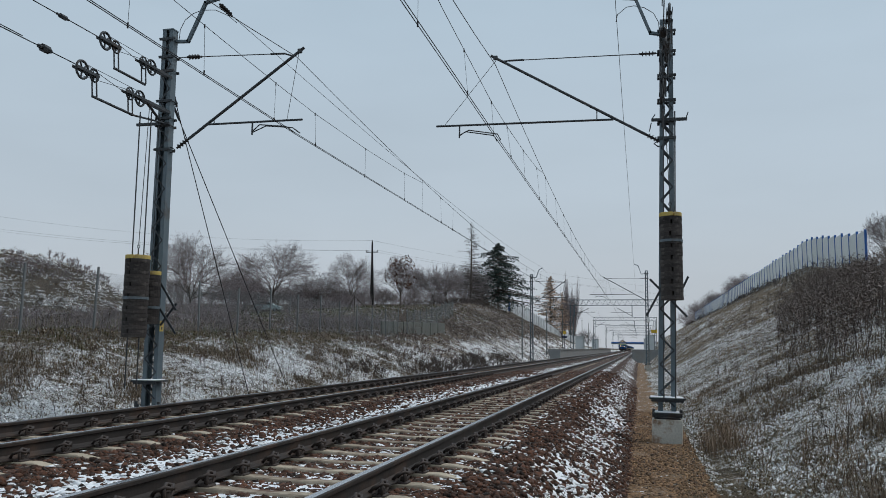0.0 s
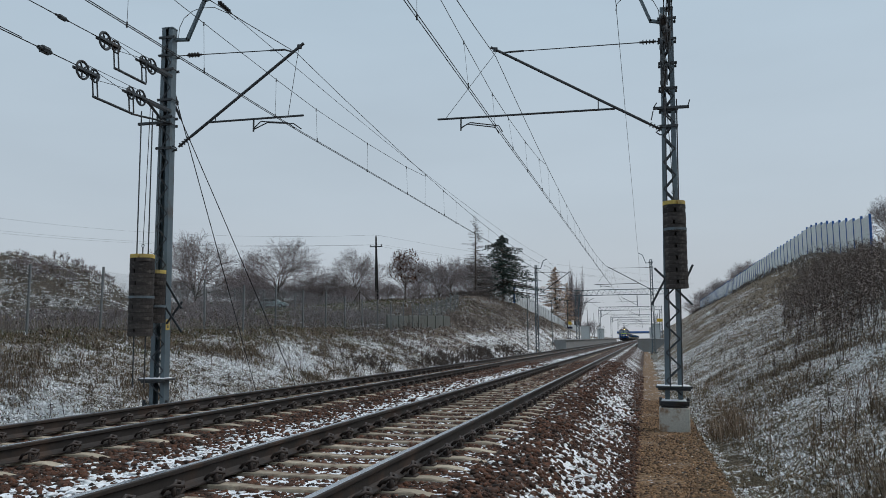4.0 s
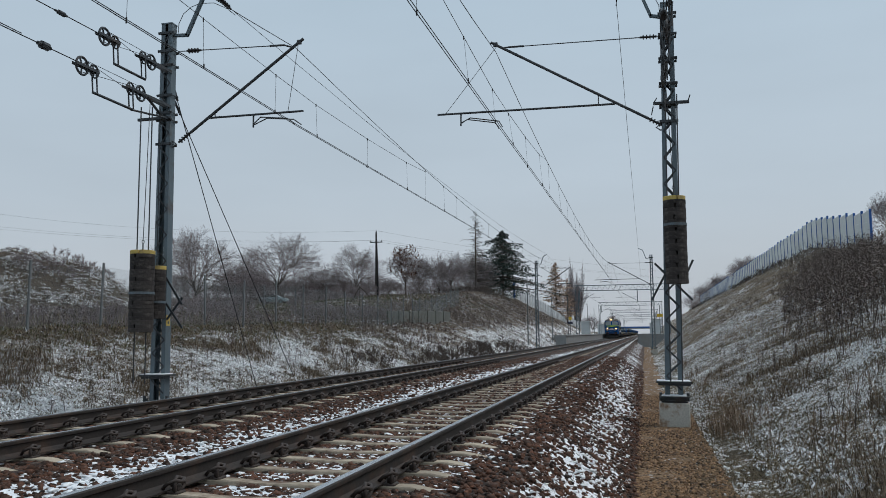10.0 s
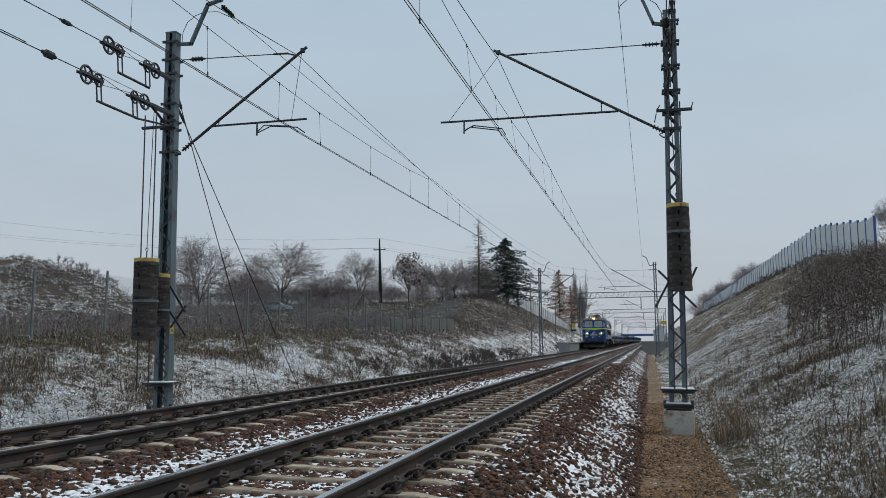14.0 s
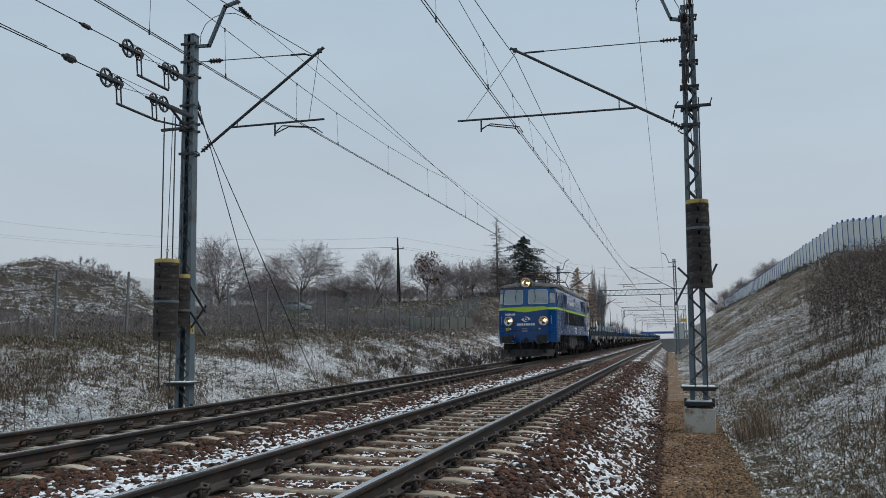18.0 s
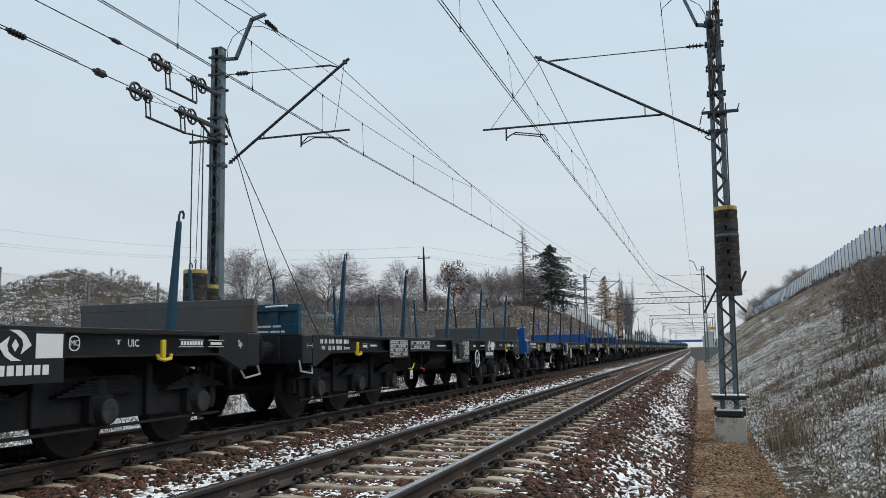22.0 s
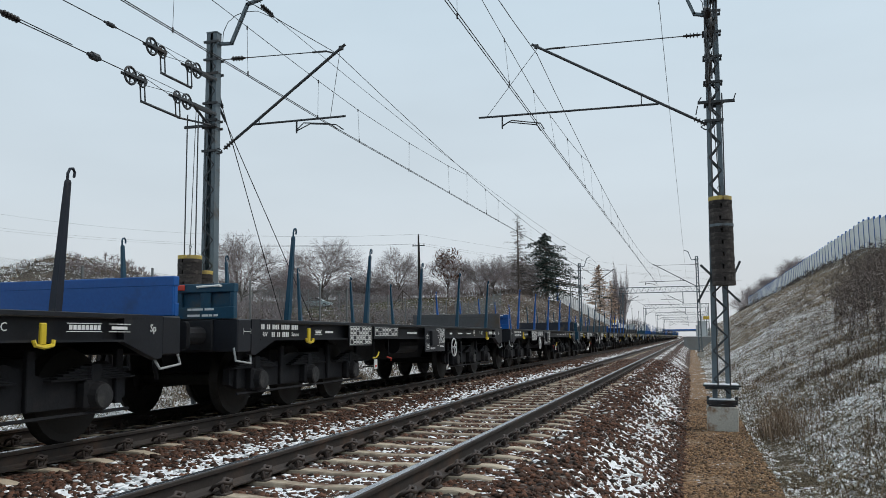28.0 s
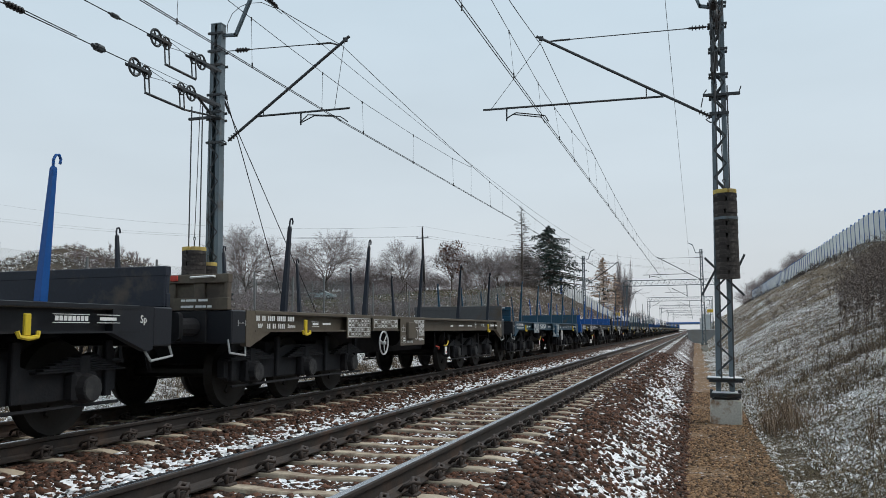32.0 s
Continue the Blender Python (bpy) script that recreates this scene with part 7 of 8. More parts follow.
def locomotive():
    lo = thing("electric_locomotive", pose(LEFT, 349, 0), "blue electric goods locomotive with lime stripe and lit headlamps", "locomotive")
    wheelsets = []
    eased(part("lower_body", loft([plan_ring(1.22), plan_ring(2.49)], True, False), BLUE, lo, "glossy blue lower body"))
    eased(part("stripe", loft([plan_ring(2.49, 1.503), plan_ring(2.60, 1.503)]), LIME, lo, "lime green stripe round the body"))
    eased(part("seam", loft([plan_ring(1.575, 1.5025, -0.003), plan_ring(1.583, 1.5025, -0.003)]), NAVY, lo, "thin dark seam round the body"))
    eased(part("upper_body", loft([plan_ring(z) for z in (2.60, 2.70, 3.0, 3.35, 3.58)], False, True), BLUE, lo, "blue upper body with slanted cab fronts"))
    part("roof", loft([plan_ring(3.58, 1.45, 0.26), plan_ring(3.64, 1.45, 0.26), plan_ring(3.72, 1.32, 0.42), plan_ring(3.80, 1.05, 0.75), plan_ring(3.87, 0.60, 1.25), plan_ring(3.90, 0.25, 1.9)]), ROOF, lo, "sooty grey-brown curved roof", smooth=False)
    for y0, k in ((0.0, 1), (LENGTH, -1)):
        rings = []
        for d, w, z0, up in ((0.27, 1.30, 3.60, 0.03), (0.40, 1.40, 3.60, 0.13), (0.62, 1.44, 3.60, 0.23), (1.0, 1.46, 3.60, 0.31), (1.9, 1.47, 3.60, 0.37), (3.1, 1.47, 3.60, 0.38)):
            rings.append([(w * math.cos(a), y0 + k * (d + (0.20 * abs(math.cos(a)) ** 3 if d < 1.0 else 0.0)), z0 + up * math.sin(a) ** 0.7) for a in np.linspace(0.0, math.pi, 17)])
        part("cab_roof", loft(rings), ROOF, lo, "sooty domed roof over the cab", smooth=True)
    front = front_skin()
    for rear in (False, True):
        fs = front_skin(rear)
        for q in (-1, 1):
            g = plate([(q * 0.003, 2.37), (q * 0.45, 2.42), (q * 0.8, 2.465), (q * 1.14, 2.495), (q * 1.14, 2.60), (q * 0.003, 2.645)], fs, -0.01, 0.014)
            part("stripe_point", g, LIME, lo, "pointed lime band across the cab front")
        for s in (-1, 1):
            a, b = (-1.13, -0.13) if s < 0 else (0.13, 1.13)
            t = 0.05
            corners = [(a, 2.76), (b, 2.76), (b - (t if s > 0 else 0), 3.50), (a + (t if s < 0 else 0), 3.50)]
            window(lo, corners, 0.10, fs, 0.030, name="windscreen")
            cs = corner_skin(s, rear)
            window(lo, [(0.06, 2.76), (0.96, 2.76), (0.96, 3.34), (0.12, 3.38)], 0.09, cs, 0.04, BLACKRIB, name="corner_window")
            g = Mesh()
            y0 = LENGTH if rear else 0.0
            k = -1 if rear else 1
            g.tube([(s * 0.42, y0 + k * 0.30, 3.66), (s * 0.46, y0 + k * 0.10, 3.40), (s * 0.50, y0 + k * 0.06, 3.02)], 0.010, 5)
            g.cyl((s * 0.52, y0 + k * 0.09, 3.22), (s * 0.46, y0 - k * 0.01, 2.85), 0.014, n=5)
            part("wiper", g, BLACKRIB, lo, "black windscreen wiper")
            # headlamps
            zc = 1.93
            lamp = part("headlamp", Mesh().lathe([(0.195, 0.09), (0.205, 0.105), (0.225, 0.10), (0.235, 0.07), (0.24, -0.06), (0.195, -0.06)], 24,
                        Matrix.Translation((s * 0.87, y0 + k * 0.05, zc)) @ Matrix.Rotation(math.pi / 2 * (1 if not rear else -1), 4, "X"), True), GREYPAINT, lo, "round grey-rimmed headlamp", smooth=False)
            part("reflector", Mesh().lathe([(0.01, 0.0), (0.10, 0.025), (0.185, 0.075), (0.196, 0.085), (0.196, 0.0), (0.01, -0.02)], 20,
                 Matrix.Translation((s * 0.87, y0 + k * 0.05, zc)) @ Matrix.Rotation(math.pi / 2 * (1 if not rear else -1), 4, "X")), LENS, lamp, "mirrored reflector")
            if not rear:
                part("bulb", Mesh().lathe([(0.005, 0.03), (0.030, 0.04), (0.038, 0.06), (0.028, 0.085), (0.004, 0.095)], 12,
                     Matrix.Translation((s * 0.87 + 0.05, y0 + k * 0.05, zc + 0.02)) @ Matrix.Rotation(math.pi / 2, 4, "X")), GLOW, lamp, "glowing warm bulb")
                part("tail_lamp", Mesh().lathe([(0.015, 0.0), (0.06, 0.0), (0.06, 0.03), (0.015, 0.035)], 14, Matrix.Translation((s * 0.87 - 0.01, y0 + 0.02, zc - 0.09)) @ Matrix.Rotation(math.pi / 2, 4, "X")), UNDER, lamp)
            g = Mesh().tube([(s * 1.20, y0 + k * 0.27, 2.20), (s * 1.24, y0 + k * 0.19, 2.18), (s * 1.25, y0 + k * 0.20, 1.80), (s * 1.20, y0 + k * 0.27, 1.75)], 0.014, 6)
            part("handrail", g, GREYPAINT, lo, "pale bent handrail")
            part("front_step", Mesh().box((s * 0.62, y0 - k * 0.30, 0.90), (s * 1.12, y0 - k * 0.05, 0.93), 0.006), GREYPAINT, lo, "pale step under the buffer")
        y0, k = (LENGTH, -1) if rear else (0.0, 1)
        # apron, headstock, plough
        q = [(-x, y0 + k * (y + 0.02)) for x, y in CORNER[::-1]][:-1] + [(x, y0 + k * (y + 0.02)) for x, y in CORNER]
        q = [(-1.49, y0 + k * 1.16)] + q + [(1.49, y0 + k * 1.16)]
        eased(part("apron", loft([[(x, y, 0.88) for x, y in q], [(x, y, 1.22) for x, y in q]]), BLUE, lo, "blue apron below the cab"))
        # dark strip painted for the shaded gap under the nose's overhang
        part("nose_lip", Mesh().prism([(y0 - k * 0.035, 1.50), (y0 + k * 0.10, 1.50), (y0 + k * 0.10, 1.535), (y0 - k * 0.02, 1.53)], "x", -0.95, 0.75), NAVY, lo, "lip over the headstock, darkened for the shade under it")
        for s in (-1, 1):
            part("skirt_corner", Mesh().prism([(y0 + k * a, z) for a, z in ((1.10, 0.90), (1.10, 1.222), (1.78, 1.222), (1.52, 1.17), (1.34, 1.08), (1.24, 0.96), (1.20, 0.90))], "x", s * 1.44, s * 1.494), BLUE, lo)
        g = Mesh()
        n = [(-1.36, 0.42, 0.52), (-0.55, 0.06, 0.54), (0.55, 0.06, 0.54), (1.36, 0.42, 0.52), (1.30, 0.26, 0.20), (0.5, -0.14, 0.19), (-0.5, -0.14, 0.19), (-1.30, 0.26, 0.20)]
        v = [(x, y0 + k * y, z) for x, y, z in n] + [(x, y0 + k * (y + 0.03), z) for x, y, z in n]
        g.add(v, [(0, 1, 6, 7), (1, 2, 5, 6), (2, 3, 4, 5), (8, 15, 14, 9), (9, 14, 13, 10), (10, 13, 12, 11), (0, 7, 15, 8), (3, 11, 12, 4), (0, 8, 9, 1), (1, 9, 10, 2), (2, 10, 11, 3), (7, 6, 14, 15), (6, 5, 13, 14), (5, 4, 12, 13)])
        for a in np.arange(-1.0, 1.1, 0.33):
            g.box((a - 0.012, y0 + k * (0.02 + 0.25 * abs(a) ** 2), 0.30), (a + 0.012, y0 - k * (0.12 - 0.26 * abs(a) ** 2), 0.42), 0.003)
        part("plough", g, GEAR, lo, "grimy bolted steel plough")
        q = Mesh().box((-1.2, y0 + k * 0.35, 0.45), (1.2, y0 + k * 0.55, 0.90), 0.02)
        for a in (-0.9, 0.9):
            q.box((a - 0.05, y0 + k * 0.05, 0.40), (a + 0.05, y0 + k * 0.5, 0.62), 0.01)
        part("plough_mount", q, UNDER, lo)
        for a, b in ((-1.05, -0.55), (0.55, 1.05)):
            part("coupling_step", Mesh().tube([(a, y0 + k * 0.05, 0.86), (a, y0 - k * 0.22, 0.84), (b, y0 - k * 0.22, 0.84), (b, y0 + k * 0.05, 0.86)], 0.016, 6), GREYPAINT, lo, "pale shunter's step bar")
        for a, b in ((-0.30, 0.20), (0.32, -0.10), (0.62, 0.05)):
            part("brake_hose", Mesh().tube([(a, y0, 1.02), (a, y0 - k * 0.16, 1.0), (a + 0.04, y0 - k * 0.22, 0.80), (a + b * 0.3, y0 - k * 0.15, 0.58), (a + b * 0.4, y0 - k * 0.05, 0.66)], 0.026, 6), GEAR, lo, "black hanging brake hose")
        part("hose_cock", Mesh().cyl((-0.58, y0 - k * 0.05, 1.10), (-0.58, y0 - k * 0.05, 1.24), 0.012, n=6), REDTAG, lo, "red cock handle")
        for a in (-1.15, 1.15):
            part("end_bracket", Mesh().box((a - 0.16, y0 + k * 0.10, 1.40), (a + 0.16, y0 + k * 0.22, 1.44), 0.006), BLUE, lo)
        buffer_pair(lo, y0 + k * 0.05, -k, 0.52, 0.36)
        coupling(lo, y0 + k * 0.02, -k)
    # front marks
    leaf = LEAF
    for q in (1, -1):
        part("emblem", plate([(q * a * 0.85 + 0.01, q * b * 0.85 + 2.02) for a, b in leaf], lambda u, w, o: (u, 0.02 - o * 1.6 - 0.012, w), 0.012, 0.016), WHITE, lo, "white leaf-shaped emblem on the nose")
    part("emblem", plate([(a * 0.85 + 0.01, b * 0.85 + 2.02) for a, b in CORE], lambda u, w, o: (u, 0.02 - o * 1.6 - 0.012, w), 0.012, 0.016), WHITE, lo, "white leaf-shaped emblem on the nose")
    for i in range(8):
        part("maker_mark", bars([(-0.45 + 0.115 * i, -0.365 + 0.115 * i, 1.71, 1.82)], front, 0.012, 0.016), WHITE, lo, "small white mark")
    for i in range(8):
        part("number_mark", bars([(-1.03 + 0.065 * i, -0.985 + 0.065 * i, 2.22, 2.32)], front, 0.012, 0.016), WHITE, lo, "small white mark")
    part("oval", ring(outline(rect(-0.20, 0.08, 1.42, 1.56), 0.068), inset(outline(rect(-0.20, 0.08, 1.42, 1.56), 0.068), 0.012), front, 0.012, 0.016), WHITE, lo)
    lettering("650kN", 0.085, lo, Matrix.Translation((-0.06, -0.018, 1.49)) @ Matrix.Rotation(math.pi / 2, 4, "X"))
    part("yellow_plate", bars([(-1.02, -0.84, 1.46, 1.60)], front, 0.012, 0.016), HOOKYELLOW, lo, "yellow service plate")
    part("stripe_rail", Mesh().cyl((-1.0, -0.035, 2.60), (1.0, -0.035, 2.62), 0.010, n=6), LIME, lo)
    for x in (-0.78, 0.68):
        part("signal_lamp", Mesh().box((x - 0.04, -0.03, 1.50), (x + 0.04, 0.01, 1.58), 0.01), WHITE, lo, "small square white lamp")
    # roof headlamp with its fairing and horns
    g = Mesh().lathe([(0.23, -0.05), (0.245, 0.0), (0.245, 0.07), (0.23, 0.09), (0.21, 0.06), (0.21, -0.05)], 24, Matrix.Translation((0, 0.30, 3.86)) @ Matrix.Rotation(math.pi / 2, 4, "X"), True)
    top = part("roof_headlamp", g, GREYPAINT, lo, "large round roof headlamp")
    part("reflector", Mesh().lathe([(0.01, -0.06), (0.12, -0.03), (0.205, 0.05), (0.208, 0.05), (0.208, -0.06), (0.01, -0.08)], 20, Matrix.Translation((0, 0.30, 3.86)) @ Matrix.Rotation(math.pi / 2, 4, "X")), LENS, top)
    part("bulb", Mesh().lathe([(0.005, -0.02), (0.030, -0.01), (0.040, 0.01), (0.028, 0.035), (0.004, 0.045)], 12, Matrix.Translation((0.06, 0.30, 3.85)) @ Matrix.Rotation(math.pi / 2, 4, "X")), GLOW, top, "glowing warm bulb")
    rings = []
    for y, r, zc in ((0.33, 0.275, 3.86), (0.75, 0.27, 3.86), (1.5, 0.22, 3.84), (2.3, 0.10, 3.82)):
        rings.append([(r * 1.05 * math.cos(t), y, zc + r * math.sin(t)) for t in np.linspace(-0.5, math.pi + 0.5, 14)])
    part("lamp_fairing", loft(rings), ROOF, lo, "sooty fairing behind the roof headlamp")
    for s in (-1, 1):
        part("horn", Mesh().lathe([(0.03, -0.30), (0.04, -0.1), (0.075, 0.10), (0.085, 0.12), (0.07, 0.12), (0.03, 0.0)], 14, Matrix.Translation((s * 0.40, 0.42, 3.74)) @ Matrix.Rotation(math.pi / 2, 4, "X")), GREYPAINT, lo, "grey horn trumpet")
    # sides
    for s in (-1, 1):
        sk = side_skin(s)
        part("sill", plate(rect(1.16, LENGTH - 1.16, 1.215, 1.28), sk, 0.0, 0.012), NAVY, lo)
        for a, b in ((0.86, 1.42), (LENGTH - 1.50, LENGTH - 0.88)):
            window(lo, rect(a, b, 2.76, 3.35), 0.06, sk, 0.035, BLACKRIB, name="cab_side_window")
        for a, b in ((2.68, 3.42), (LENGTH - 3.25, LENGTH - 2.60)):
            door = part("door", plate(outline(rect(a, b, 1.50, 3.44), 0.05), sk, -0.01, 0.010), BLUE, lo, "blue cab door")
            part("door_frame", ring(outline(rect(a - 0.04, b + 0.04, 1.46, 3.48), 0.05), outline(rect(a + 0.005, b - 0.005, 1.505, 3.435), 0.05), sk, 0.0, 0.018), NAVY, door)
            w = inset(outline(rect(a + 0.10, b - 0.10, 2.72, 3.34), 0.08), 0.0)
            part("door_window", ring(w, inset(w, 0.03), sk, 0.008, 0.022), BLACKRIB, door)
            part("door_handle", Mesh().box((s * 1.51, b - 0.12, 2.44), (s * 1.55, b - 0.05, 2.47), 0.005), BLACKRIB, door)
            part("door_pane", plate(inset(w, 0.03), sk, 0.011, 0.016), PANE, door, "opaque reflecting glass with the sky's grey painted in")
            for y in (a - 0.10, b + 0.12):
                part("handrail", Mesh().tube([(s * 1.50, y, 3.45), (s * 1.56, y, 3.40), (s * 1.565, y, 1.60), (s * 1.50, y, 1.55)], 0.016, 6), STEEL, lo, "long upright handrail")
            steps = Mesh()
            for z in (0.45, 0.78, 1.10):
                steps.box((s * 1.30, a + 0.08, z), (s * 1.48, b - 0.08, z + 0.03), 0.006)
            for y in (a + 0.06, b - 0.10):
                steps.box((s * 1.40, y, 0.42), (s * 1.44, y + 0.04, 1.22), 0.006)
            part("steps", steps, UNDER, lo, "steel steps under the door")
            # no opening is cut: a black plate paints the dark inside of the foot hole
            part("foot_hole", plate(outline(rect(a + 0.18, a + 0.48, 1.30, 1.42), 0.02), sk, 0.002, 0.006), BLACKRIB, lo)
        for a, b in ((3.66, 4.88), (12.60, 13.90)):
            pn = part("upper_panel", plate(rect(a, b, 2.76, 3.42), sk, 0.0, 0.008), PANEL, lo, "dark blue louvred panel")
            g = Mesh()
            for y in np.arange(a + 0.03, b - 0.02, 0.045):
                g.box((s * (1.452), y, 2.79), (s * 1.492, y + 0.018, 3.39), 0.003)
            part("louvre", g, PANEL, pn)
        for a, b in ((3.83, 4.95), (5.62, 6.76), (7.05, 8.17), (8.57, 9.36), (9.86, 10.95), (11.38, 12.46), (12.95, 14.02)):
            gr = part("grille", ring(rect(a - 0.012, b + 0.012, 1.778, 2.472), rect(a + 0.005, b - 0.005, 1.795, 2.455), sk, 0.0, 0.012), BLACKRIB, lo, "black ribbed air grille")
            part("grille_back", plate(rect(a, b, 1.79, 2.46), sk, 0.0, 0.004), BLACKRIB, gr)
            g = Mesh()
            for y in np.arange(a + 0.02, b - 0.02, 0.055):
                g.add([(s * 1.504, y, 1.80), (s * 1.520, y + 0.016, 1.80), (s * 1.504, y + 0.034, 1.80), (s * 1.504, y, 2.45), (s * 1.520, y + 0.016, 2.45), (s * 1.504, y + 0.034, 2.45)],
                      [(0, 1, 4, 3), (1, 2, 5, 4), (0, 2, 1), (3, 4, 5), (0, 3, 5, 2)])
            part("grille_ribs", g, BLACKRIB, gr)
        window(lo, rect(8.50, 9.30, 2.76, 3.12), 0.08, sk, 0.035, GREYPAINT, name="machine_room_window")
        part("vent", plate(rect(8.52, 9.28, 3.18, 3.40), sk, 0.0, 0.008), PANEL, lo)
        for q in (1, -1):
            part("emblem", plate([(q * a * 1.15 + 5.36, q * b * 1.35 + 3.04) for a, b in leaf], sk, 0.002, 0.005), WHITE, lo, "white leaf-shaped emblem on the side")
        part("emblem", plate([(a * 1.15 + 5.36, b * 1.35 + 3.04) for a, b in CORE], sk, 0.002, 0.005), WHITE, lo, "white leaf-shaped emblem on the side")
        for i in range(8):
            part("maker_mark", bars([(5.86 + 0.30 * i, 6.08 + 0.30 * i, 2.90, 3.12)], sk), WHITE, lo, "broad white mark")
        tagged(part("number_mark", bars([(8.20 + 0.075 * i, 8.25 + 0.075 * i, 1.58, 1.68) for i in range(16)] + [(8.5 + 0.08 * i, 8.56 + 0.08 * i, 1.42, 1.51) for i in range(7)], sk), WHITE, lo, "rows of small white marks"), kind="stuff")
        for i in range(8):
            part("number_mark", bars([(15.44 + 0.172 * i, 15.57 + 0.172 * i, 1.62, 1.86)], sk), WHITE, lo, "white mark")
        part("inscription", bars([(8.35, 8.50, 1.30, 1.40), (8.85, 9.05, 1.30, 1.40), (5.2, 5.45, 1.36, 1.38), (5.2, 5.4, 1.41, 1.43), (5.2, 5.45, 1.46, 1.48), (11.0, 11.4, 1.34, 1.40), (2.05, 2.3, 1.35, 1.42), (13.5, 13.7, 1.34, 1.48), (16.55, 16.85, 1.32, 1.50), (14.9, 15.1, 1.34, 1.42), (15.5, 15.6, 2.10, 2.22), (3.0, 3.1, 2.02, 2.12)], sk), WHITE, lo, "small white service marks")
        # lockers between the bogies
        for a, b, z in ((6.75, 7.55, 0.62), (7.65, 9.60, 0.46), (9.70, 10.5, 0.62)):
            q = part("locker", Mesh().box((s * 0.7, a, z), (s * 1.34, b, 1.20), 0.02), LOCKER, lo, "grimy equipment locker")
            part("locker_door", Mesh().box((s * 1.34, a + 0.06, z + 0.07), (s * 1.352, (a + b) / 2 - 0.02, 1.12), 0.004).box((s * 1.34, (a + b) / 2 + 0.02, z + 0.07), (s * 1.352, b - 0.06, 1.12), 0.004), LOCKER, q)
        # roof side radiators
        for a in np.arange(5.0, 12.9, 1.12):
            g = Mesh()
            for j in range(7):
                u = (j + 0.5) / 7
                x0, z0 = 1.42 - 0.40 * u, 3.64 + 0.37 * u
                g.add([(s * (x0 - 0.05), a, z0 + 0.02), (s * (x0 + 0.035), a, z0 - 0.012), (s * (x0 + 0.035), a, z0), (s * (x0 - 0.05), a, z0 + 0.032),
                       (s * (x0 - 0.05), a + 1.0, z0 + 0.02), (s * (x0 + 0.035), a + 1.0, z0 - 0.012), (s * (x0 + 0.035), a + 1.0, z0), (s * (x0 - 0.05), a + 1.0, z0 + 0.032)],
                      [(0, 1, 2, 3), (7, 6, 5, 4), (0, 4, 5, 1), (1, 5, 6, 2), (2, 6, 7, 3), (3, 7, 4, 0)])
            rad = part("roof_louvre", g, BLACKRIB, lo, "dark roof louvres")
            part("louvre_back", Mesh().add([(s * 1.40, a - 0.1, 3.60), (s * 0.98, a - 0.1, 3.99), (s * 0.98, a + 1.08, 3.99), (s * 1.40, a + 1.08, 3.60), (s * 1.30, a - 0.1, 3.55), (s * 0.90, a - 0.1, 3.9), (s * 0.90, a + 1.08, 3.9), (s * 1.30, a + 1.08, 3.55)],
                 [(0, 1, 2, 3), (7, 6, 5, 4), (0, 4, 5, 1), (1, 5, 6, 2), (2, 6, 7, 3), (3, 7, 4, 0)]), BLACKRIB, rad)
            part("roof_rib", Mesh().tube([(s * 1.47, a - 0.06, 3.58), (s * 1.43, a - 0.06, 3.70), (s * 1.20, a - 0.06, 3.93), (s * 0.98, a - 0.06, 4.04)], 0.032, 6), GREYPAINT, rad, "pale rib across the louvres")
            part("roof_hook", Mesh().cyl((s * 0.90, a + 0.3, 3.95), (s * 0.90, a + 0.3, 4.13), 0.02, n=6).cyl((s * 0.90, a + 0.26, 4.13), (s * 0.90, a + 0.34, 4.13), 0.025, n=6), ROOF, rad)
        part("mirror", Mesh().box((s * 1.46, LENGTH - 0.66, 2.84), (s * 1.53, LENGTH - 0.60, 3.20), 0.02), BLACKRIB, lo, "black folded mirror")
    part("underframe", Mesh().box((-1.25, 1.3, 1.02), (1.25, LENGTH - 1.3, 1.218), 0.02), UNDER, lo)
    part("roof_hatch", Mesh().box((-0.98, 4.9, 3.80), (0.98, 12.95, 4.03), 0.05), ROOF, lo, "flat raised roof hatches")
    part("roof_turret", Mesh().lathe([(0.33, 0.0), (0.33, 0.40), (0.36, 0.41), (0.36, 0.46), (0.31, 0.46), (0.29, 0.38)], 20, Matrix.Translation((0.15, 5.3, 4.0))), TURRET, lo, "grey round roof turret")
    for q in (-1, 1):
        for y in list(np.arange(1.6, 4.9, 0.8)) + list(np.arange(5.6, 12.8, 0.56)) + list(np.arange(13.3, 16.4, 0.75)):
            x, z = (1.02, 4.0) if 4.9 < y < 12.95 else (0.98, 3.86)
            part("roof_lug", LUG, None, lo, at=pose(q * x, float(y), z))
    part("roof_cable", Mesh().tube([(0.3, 3.6, 4.15), (0.3, 4.6, 4.20), (0.3, 8.0, 4.20), (0.3, 12.0, 4.20), (0.2, 13.4, 4.15)], 0.02, 5), REDARM, lo)
    g = Mesh()
    for y in (4.4, 4.9, 8.0, 11.6, 15.1):
        insulator(g, (0.3, y, 3.95), (0.3, y, 4.18), 3, 0.07)
    part("roof_insulators", g, INSUL, lo)
    pantograph(lo, 3.2, False, 1)
    pantograph(lo, 14.35, True, 1)
    for c in (3.5, 13.8):
        loco_bogie(lo, c, wheelsets)
    return lo, wheelsets


loco, loco_wheels = locomotive()

# ---- flat wagons ----
BODY, PITCH = 14.86, 16.05


def recolour(ob, material):
    ob.material_slots[0].link = "OBJECT"
    ob.material_slots[0].material = material


